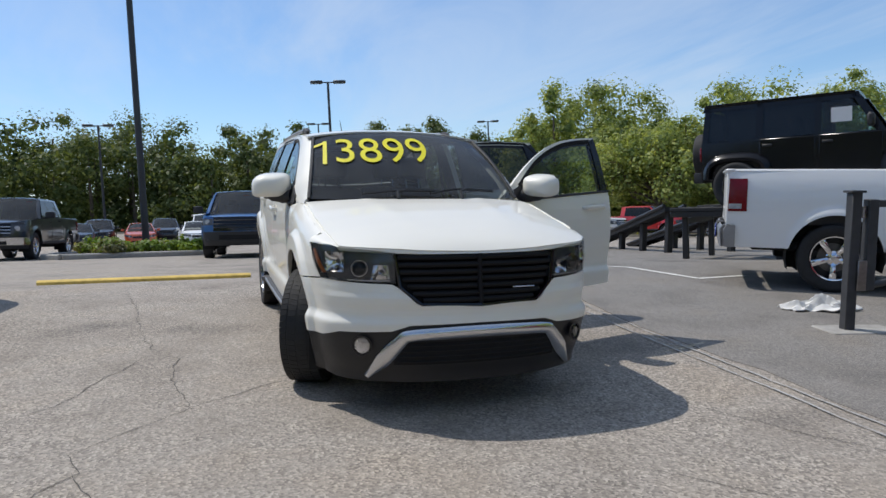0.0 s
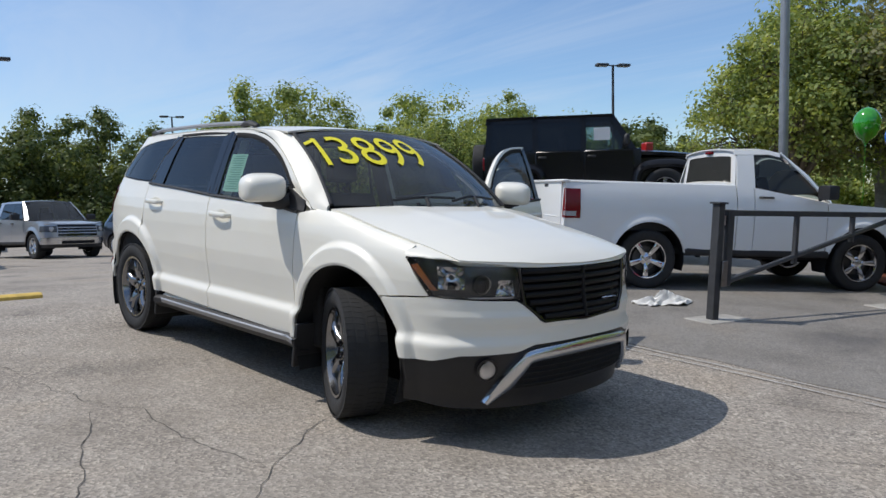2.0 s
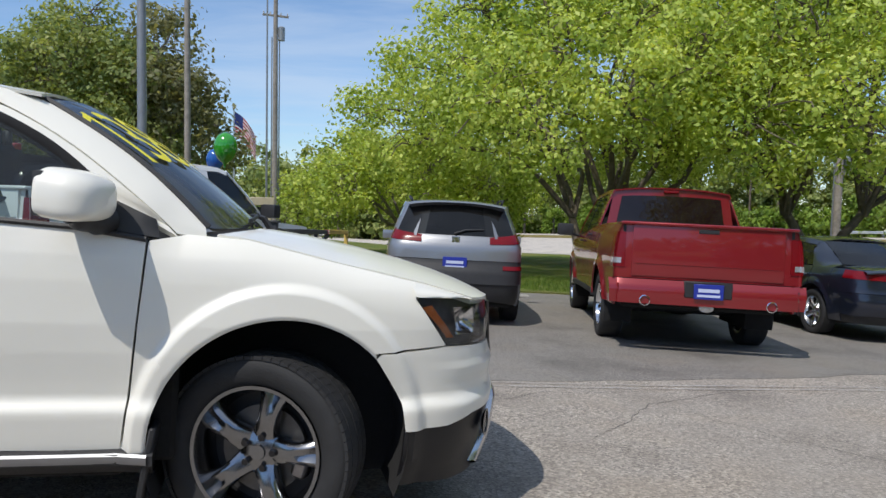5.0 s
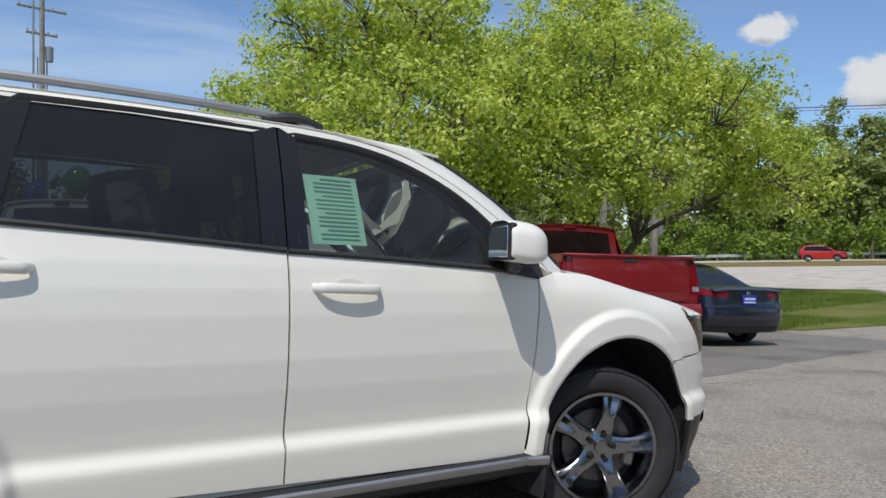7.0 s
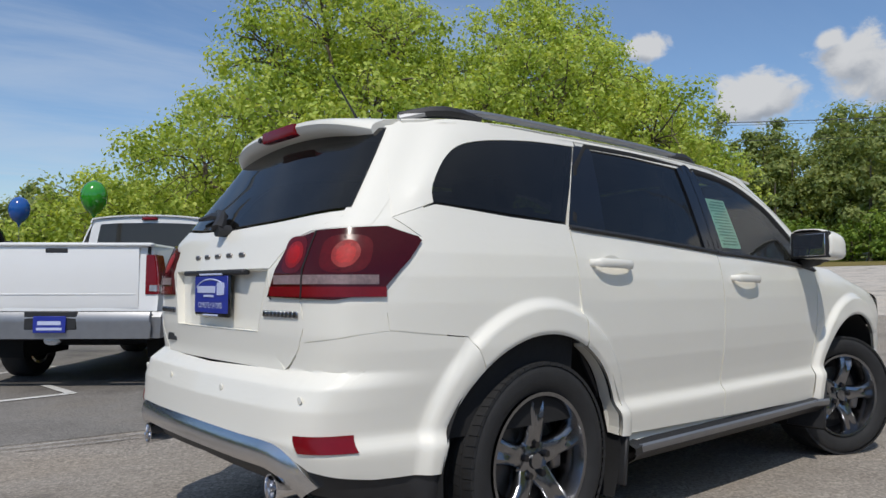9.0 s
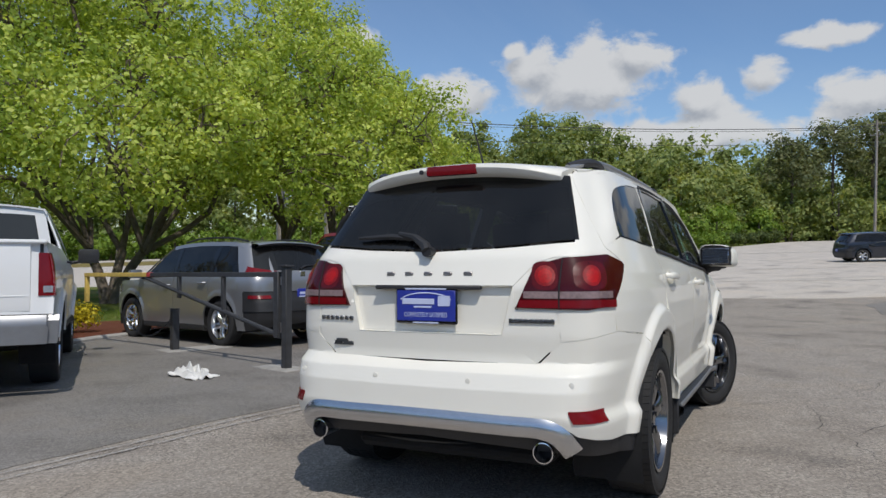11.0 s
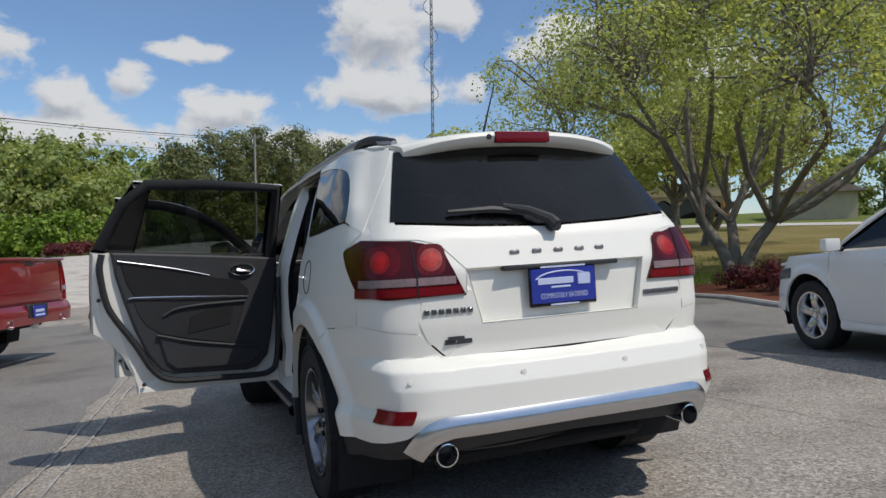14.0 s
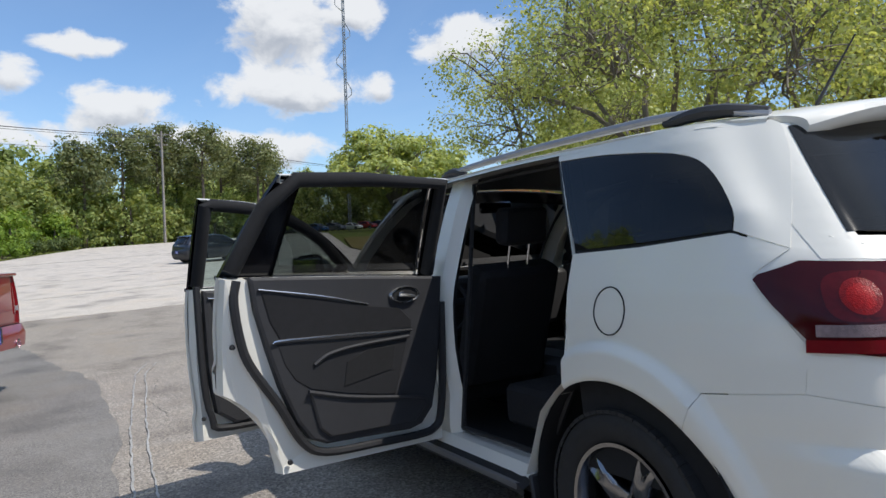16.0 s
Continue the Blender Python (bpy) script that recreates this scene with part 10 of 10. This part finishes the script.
def far_house():
    ob = thing("house", "pale low house behind the oak trees", "house", upright(66, -78, -40))
    part("wall", box_bm((-9, -4, -0.5), (9, 4, 3.0), 0.03), CREAM, ob)
    bm = bmesh.new()
    v = [bm.verts.new(p) for p in ((-9.8, -4.8, 2.9), (9.8, -4.8, 2.9), (9.8, 4.8, 2.9), (-9.8, 4.8, 2.9), (-8.8, 0, 5.2), (8.8, 0, 5.2))]
    for q in ((0, 1, 5, 4), (2, 3, 4, 5), (1, 2, 5), (3, 0, 4), (3, 2, 1, 0)):
        bm.faces.new([v[k] for k in q])
    part("roof", bm, BARK, ob, smooth=False)
    for x in (-6, -2.5, 2.5, 6):
        w = part("window", box_bm((x - 0.7, -4.06, 0.9), (x + 0.7, -4.01, 2.2)), GLASS_DARK, ob)
        part("frame", box_bm((x - 0.8, -4.05, 0.82), (x + 0.8, -4.005, 0.9)), FLAG_WHITE, w)


# ---- raised off-roader on its display stand ----
def off_roader():
    m = upright(-5.15, 7.78, 35.0, 0.76 - rise(-5.15, 7.78)) @ Matrix.Diagonal((1, 1, 1.07, 1))
    car = thing("off_road_car", "black boxy four-door off-road car raised on a stand", "car", m)
    hw, P = 0.80, PAINT_DEEP_BLACK
    part("tub", box_bm((0.0, -hw, 0.50), (2.95, hw, 1.14), 0.05, segments=2), P, car)
    part("chassis", box_bm((0.1, -0.55, 0.36), (4.1, 0.55, 0.52), 0.03), PLASTIC, car)
    bm = bmesh.new()
    rows = []
    for x, z0, w in ((2.85, 1.14, 0.74), (3.2, 1.12, 0.72), (3.6, 1.09, 0.66), (3.95, 1.05, 0.60)):
        rows.append([(x, y * w, z0 - 0.05 * y * y) for y in np.linspace(-1, 1, 9)])
    part("bonnet", sheet(rows, (3.4, 0, 0.5), 0.06), P, car)
    part("engine_bay", box_bm((2.9, -0.60, 0.52), (3.93, 0.60, 1.0), 0.03), P, car)
    gr = part("grille", box_bm((3.90, -0.58, 0.62), (3.99, 0.58, 1.04), 0.03, segments=2), P, car)
    for k in range(7):
        y = -0.27 + 0.09 * k
        part("slot", box_bm((3.985, y - 0.022, 0.68), (3.995, y + 0.022, 0.98), 0.004), PLASTIC, gr)
    for s in (-1, 1):
        part("headlamp", lathe(bmesh.new(), [(0.10, -0.02), (0.10, 0.015), (0.07, 0.03), (0.0005, 0.035)], pose(3.985, s * 0.44, 0.86), n=20, axis="X"), LENS_CLEAR, car)
        for x in (0.62, 3.36):
            pts = [(x + 0.52 * math.copysign(abs(math.cos(a)) ** 0.6, math.cos(a)), s * 0.84, 0.44 + 0.42 * abs(math.sin(a)) ** 0.6) for a in np.linspace(0.05, math.pi - 0.05, 16)]
            part("wing_flare", tube(bmesh.new(), pts, 0.06, n=8, flat=1.6), P, car)
            make_wheel(car, pose(x, s * 0.80, 0.39, 0, 0, 0 if s < 0 else 180), radius=0.39, width=0.26, rim=0.225, spokes=5, rim_mat=DARK_CHROME, style="one", detail=False)
        part("side_step", box_bm((1.15, s * 0.80 - 0.07, 0.36), (2.75, s * 0.80 + 0.07, 0.43), 0.03), PLASTIC, car)
        for x0, x1 in ((0.98, 1.86), (1.90, 2.82)):
            d = part("door", box_bm((x0, s * 0.80 - 0.015, 0.54), (x1, s * 0.80 + 0.018, 1.13), 0.02), P, car)
            part("handle", box_bm((x0 + 0.06, s * 0.835 - 0.02, 1.00), (x0 + 0.22, s * 0.835 + 0.015, 1.04), 0.01), PLASTIC, d)
            part("hinge", box_bm((x1 - 0.02, s * 0.835 - 0.02, 0.80), (x1 + 0.06, s * 0.835 + 0.005, 0.84), 0.005), P, d)
        part("wing_mirror", box_bm((2.62, s * 1.0 - 0.11, 1.18), (2.72, s * 1.0 + 0.11, 1.38), 0.03), PLASTIC, car)
        part("tail_lamp", box_bm((-0.03, s * 0.70 - 0.08, 0.82), (0.03, s * 0.70 + 0.08, 1.05), 0.015), LENS_RED, car)

        def y_at(z):
            return s * (0.785 - 0.10 * (z - 1.14) / 0.62)
        # hard top side: frame bars round three panes
        bars = [((0.02, 0.02 + 0.10, 0.06, 0.16)), ((0.92, 1.04, 0.94, 1.04)), ((1.84, 1.94, 1.84, 1.94))]
        for a, b, c, d in bars:
            rows = [[(a, y_at(1.13), 1.13), (b, y_at(1.13), 1.13)], [(c, y_at(1.74), 1.74), (d, y_at(1.74), 1.74)]]
            part("post", sheet(rows, (1.5, 0, 1.4), 0.05), P, car)
        rows = [[(2.72, y_at(1.13), 1.13), (2.86, y_at(1.13), 1.13)], [(2.34, y_at(1.74), 1.74), (2.46, y_at(1.74), 1.74)]]
        part("screen_post", sheet(rows, (1.5, 0, 1.4), 0.05), P, car)
        rows = [[(0.02, y_at(1.64), 1.64), (2.50, y_at(1.64), 1.64)], [(0.06, y_at(1.76), 1.76), (2.40, y_at(1.76), 1.76)]]
        part("roof_rail", sheet(rows, (1.5, 0, 1.4), 0.04), P, car)
        for a, b, c, d, g in ((0.12, 0.92, 0.16, 0.94, GLASS_DARK), (1.04, 1.84, 1.04, 1.84, GLASS_DARK), (1.94, 2.74, 1.94, 2.36, GLASS_FRONT)):
            rows = [[(a, y_at(1.14) * 0.985, 1.14), (b, y_at(1.14) * 0.985, 1.14)], [(c, y_at(1.65) * 0.985, 1.65), (d, y_at(1.65) * 0.985, 1.65)]]
            part("side_pane", sheet(rows, (1.5, 0, 1.4), 0.0), g, car)
    rows = [[(x, y * 0.70, 1.755 + 0.045 * (1 - y * y) - (0.02 if x < 0.1 else 0)) for y in np.linspace(-1, 1, 9)] for x in (0.04, 0.6, 1.4, 2.1, 2.42)]
    part("hard_top", sheet(rows, (1.2, 0, 1.0), 0.05), P, car)
    rows = [[(2.82, -0.70, 1.14), (2.82, 0.70, 1.14)], [(2.42, -0.66, 1.72), (2.42, 0.66, 1.72)]]
    part("windscreen", sheet(rows, (1.2, 0, 1.2), 0.01), GLASS_FRONT, car)
    rows = [[(0.03, -0.62, 1.16), (0.03, 0.62, 1.16)], [(0.07, -0.58, 1.66), (0.07, 0.58, 1.66)]]
    part("rear_pane", sheet(rows, (1.2, 0, 1.2), 0.01), GLASS_DARK, car)
    part("front_bumper", box_bm((4.0, -0.72, 0.46), (4.22, 0.72, 0.66), 0.05, segments=2), PLASTIC, car)
    part("rear_bumper", box_bm((-0.16, -0.74, 0.46), (0.02, 0.74, 0.64), 0.04, segments=2), PLASTIC, car)
    sw = make_wheel(car, pose(-0.18, 0.05, 0.95, 0, 0, -90), radius=0.39, width=0.24, rim=0.225, rim_mat=DARK_CHROME, style="one", detail=False, name="spare_wheel")
    for y in (-0.36, 0.36):
        part("seat", merge(box_bm((1.5, y - 0.23, 0.7), (2.05, y + 0.23, 0.86), 0.05), box_bm((1.42, y - 0.22, 0.8), (1.58, y + 0.22, 1.46), 0.05)), FABRIC, car)
    part("window_sticker", box_bm((2.08, -0.752, 1.30), (2.38, -0.748, 1.52)), FLAG_WHITE, car, "white paper sticker")
    flag = thing("sign_box", "small red box on the raised black car's bonnet", "box", m @ pose(3.15, 0.25, 1.12, 0, 0, 20))
    part("shell", box_bm((-0.08, -0.11, 0.0), (0.08, 0.11, 0.16), 0.015), PAINT_BRIGHT_RED, flag)
    # display stand
    st = thing("display_stand", "black steel display stand with two wheel tracks", "stand", m)
    for s in (-1, 1):
        tr = part("track", box_bm((-0.5, s * 0.80 - 0.24, -0.10), (4.4, s * 0.80 + 0.24, 0.0), 0.01), BLACK_STEEL, st)
        for e in (-0.24, 0.24):
            part("track_lip", box_bm((-0.5, s * 0.80 + e - 0.02, 0.0), (4.4, s * 0.80 + e + 0.02, 0.06), 0.005), BLACK_STEEL, tr)
        for x in (-0.3, 1.3, 2.8, 4.2):
            part("leg", box_bm((x - 0.05, s * 0.80 - 0.05, -1.55), (x + 0.05, s * 0.80 + 0.05, -0.10), 0.008), BLACK_STEEL, st)
    for x in (-0.3, 1.3, 2.8, 4.2):
        part("cross_bar", box_bm((x - 0.04, -0.80, -0.22), (x + 0.04, 0.80, -0.12), 0.008), BLACK_STEEL, st)
    # loading ramp sloping down behind it
    a, b = np.array((-7.4, 9.4, 0.70)), np.array((-14.4, 11.3, rise(-14.4, 11.3) + 0.05))
    rp = thing("loading_ramp", "black steel loading ramp sloping to the ground", "ramp", LOT)
    d = (b - a) / np.linalg.norm(b - a)
    n = np.array((-d[1], d[0], 0))
    n /= np.linalg.norm(n)
    for s in (-0.75, 0.75):
        rows = [[a + n * (s - 0.22), a + n * (s + 0.22)], [b + n * (s - 0.22), b + n * (s + 0.22)]]
        part("ramp_track", sheet(rows, (-10, 10, -5), 0.10), BLACK_STEEL, rp)
        for e in (-0.24, 0.24):
            part("side_rail", tube(bmesh.new(), [a + n * (s + e) + (0, 0, 0.03), b + n * (s + e) + (0, 0, 0.03)], 0.045, n=6), BLACK_STEEL, rp)
    for f in (0.04, 0.28, 0.52):
        c = a + (b - a) * f
        for s in (-0.75, 0.75):
            q = c + n * s
            part("leg", box_bm((q[0] - 0.07, q[1] - 0.07, rise(q[0], q[1])), (q[0] + 0.07, q[1] + 0.07, q[2] - 0.05), 0.008), BLACK_STEEL, rp)


def far_cars():
    def truck(x, y, deg, paint, label, doors=4, **kw):
        make_vehicle("pickup_truck", label, "truck", at_lot(x, y, deg), pickup_specs(5.75, 1.92, 1.30, 1.93, paint, doors=doors, near=False, **kw), "far parked cars")

    def suv(x, y, deg, paint, label, H=1.70):
        make_vehicle("crossover_car", label, "car", at_lot(x, y, deg), suv_specs(4.6, H, 0.93, paint, near=False), "far parked cars")

    def saloon(x, y, deg, paint, label):
        make_vehicle("sedan_car", label, "car", at_lot(x, y, deg), sedan_specs(4.7, paint, 0.90, near=False), "far parked cars")
    truck(-18.97, 0.06, -6.5, PAINT_BLUE, "blue crew-cab pickup truck with a dark grille", front=dict(black=0.50, mid=0.70, bumper=PLASTIC, lamp=(0.66, 0.88, 1.05, 5.30, 0.88, 1.05), grille=(0.64, 0.72, 1.10), slats=3, slat_mat=PLASTIC, intake=(0.5, 0.50, 0.62)))
    truck(-25.0, 3.7, 7, PAINT_SILVER, "silver crew-cab pickup truck facing the lane")
    truck(-22.5, -6.75, -5, PAINT_BLACK, "black crew-cab pickup truck with chrome wheels", rim_mat=CHROME)
    suv(-23.5, 7.2, 14, PAINT_NAVY, "dark sport utility car facing the lane", 1.78)
    suv(-24.5, 10.6, 14, PAINT_GREY, "grey sport utility car facing the lane", 1.75)
    saloon(-43, -8.6, 4, PAINT_NAVY, "dark sedan in the back row")
    suv(-47, -8.0, 4, PAINT_BLACK, "black sport utility car in the back row")
    saloon(-45, -5.4, 4, PAINT_ORANGE, "orange-red car in the back row")
    suv(-50, -4.2, 4, PAINT_BLACK, "black car in the back row")
    saloon(-37.5, -2.0, 5, PAINT_TRUCK, "white sedan in the back row")
    suv(-43, -1.6, 5, PAINT_TRUCK, "white van-like car in the back row", 1.95)
    truck(-32.5, 21.6, 32, PAINT_BRIGHT_RED, "bright red crew-cab pickup truck in the far row")
    truck(-31.2, 16.4, 32, PAINT_TRUCK, "white crew-cab pickup truck in the far row")
    suv(-33.5, 26.6, 32, PAINT_GREY, "dark grey sport utility car in the far row", 1.8)
    suv(-33.8, 30.6, 32, PAINT_BLACK, "black sport utility car in the far row", 1.8)
    # road and the far car park
    suv(71, 40, -62, PAINT_BRIGHT_RED, "red sport utility car on the far lane", 1.72)
    suv(40.1, -3.6, -69, PAINT_NAVY, "dark blue sport utility car on the pale road", 1.66)
    rnd = random.Random(4)
    cols = [(PAINT_TRUCK, "white"), (PAINT_BRIGHT_RED, "red"), (PAINT_BLACK, "black"), (PAINT_SILVER, "silver"), (PAINT_BLUE, "blue"), (PAINT_GREY, "grey")]
    for i in range(9):
        pt, word = cols[i % 6]
        f = i / 8
        x, y = 122 + 18 * f, -24 - 34 * f
        (suv if i % 3 else saloon)(x, y, -150 + rnd.uniform(-4, 4), pt, word + " car in the far shop car park")


def furnish():
    kerb_line([(-16.4, -5.3), (-16.9, -4.4), (-17.3, -3.0), (-17.7, -1.5), (-18.6, -1.1), (-21.5, -1.6), (-22.6, -2.4), (-22.4, -5.4), (-20, -6.0), (-17.2, -5.9), (-16.4, -5.3)], CONCRETE, "grey concrete kerb round the planted island", 0.2, 0.16)
    drape("planting_island", [(-16.5, -5.3), (-17.4, -3.0), (-17.8, -1.6), (-18.6, -1.2), (-21.4, -1.7), (-22.4, -2.5), (-22.3, -5.3), (-20, -5.9), (-17.2, -5.8)], MULCH, 0.10, label="mulched soil of the kerbed island", category="mulch bed")
    kerb_line([(3.42, -7.18), (5.3, -7.88), (12, -8.28), (18, -8.98), (21.5, -9.95)], CONCRETE, "low concrete kerb along the planting bed", 0.14, 0.08)
    kerb_line([(-0.05, -9.25), (1.8, -8.2), (3.42, -7.18)], CONCRETE, "low concrete kerb along the planting bed", 0.14, 0.08)
    kerb_line([(1.95, 8.75), (3.2, 9.15), (6.35, 9.5)], CONCRETE, "low concrete kerb along the mulch bed", 0.14, 0.07)
    ws = thing("wheel_stop", "long worn yellow concrete wheel stop", "wheel stop", at_lot(-4.15, -3.5, 91.5))
    bm = bmesh.new()
    rows = [[(x, y, z) for y, z in ((-0.09, 0.0), (-0.085, 0.035), (-0.05, 0.06), (0.05, 0.06), (0.085, 0.035), (0.09, 0.0))] for x in np.linspace(0, 2.65, 12)]
    part("bar", sheet(rows, (1.3, 0, -1), 0.0, bm), YELLOW_KERB, ws)
    lamp_post(upright(-35, 5.8, 80), 9.3, (1, -1), "dark twin-head car park lamp")
    lamp_post(upright(-17.1, 31.7, 60), 9.4, (1, -1), "dark twin-head car park lamp")
    lamp_post(upright(-60.8, 9.2, 85), 10.1, (1, -1), "dark twin-head car park lamp further off")
    lamp_post(upright(-56.5, 24.4, 75), 10.3, (1, -1), "dark twin-head car park lamp further off")
    lamp_post(upright(-48.4, -7.9, 95), 8.1, (1, -1), "dark twin-head car park lamp by the back row")
    plain_pole("light_pole", upright(-19.9, -3.3), 13.0, 0.12, 0.09, POLE_DARK, "tall dark pole standing in the planted island")
    plain_pole("light_pole", upright(-1.15, 12.8), 12.5, 0.10, 0.08, POLE_GREY, "tall grey metal light pole")
    plain_pole("light_pole", upright(-1.6, 25.8), 13.5, 0.13, 0.10, POLE_WOOD, "tall weathered grey pole")
    plain_pole("light_pole", upright(1.3, 41.5), 15.5, 0.07, 0.05, POLE_GREY, "thin pale metal pole beside the utility pole")
    utility_pole(upright(1.8, 43), 16.0, "weathered wooden utility pole with crossarms", 10)
    utility_pole(upright(99, -10.5), 15, "far wooden utility pole", 60)
    utility_pole(upright(27.5, 25.0), 7.5, "short pale utility pole behind the lawn", 60)
    utility_pole(upright(28.85, 22.66), 6.0, "short pale pole between the lawn and the road", 100)
    lattice_mast(upright(134.5, -50.6), 70, "very tall grey lattice radio mast")
    A, B, C = LOT @ Vector((1.8, 43, 14.6)), LOT @ Vector((99, -10.5, rise(99, 0) + 14.2)), LOT @ Vector((150, -75, rise(150, 0) + 13))
    offs = [(-1.0, 0), (0.0, 0.1), (1.0, 0), (0.2, -1.8)]
    power_lines("power_line", B + Vector((-40, 62, 0)), B, 1.2, offs, "thin dark overhead power lines")
    power_lines("power_line", B, C, 1.2, offs, "thin dark overhead power lines along the drive")
    barrier_gate()
    cloth_heap()
    balloon(LOT @ pose(0.46, 12.2, 2.72) @ Matrix.Scale(1.2, 4), BALLOON_GREEN, "shiny green balloon on a ribbon", 2.2)
    balloon(LOT @ pose(-0.05, 16.4, 2.78) @ Matrix.Scale(1.15, 4), BALLOON_BLUE, "shiny blue balloon on a ribbon", 2.3)
    monument_sign()
    flag_staff()
    guard_rail()
    far_building()
    far_house()
    off_roader()
    far_cars()


build_ground()
parked_cars()
furnish()
plant_all()
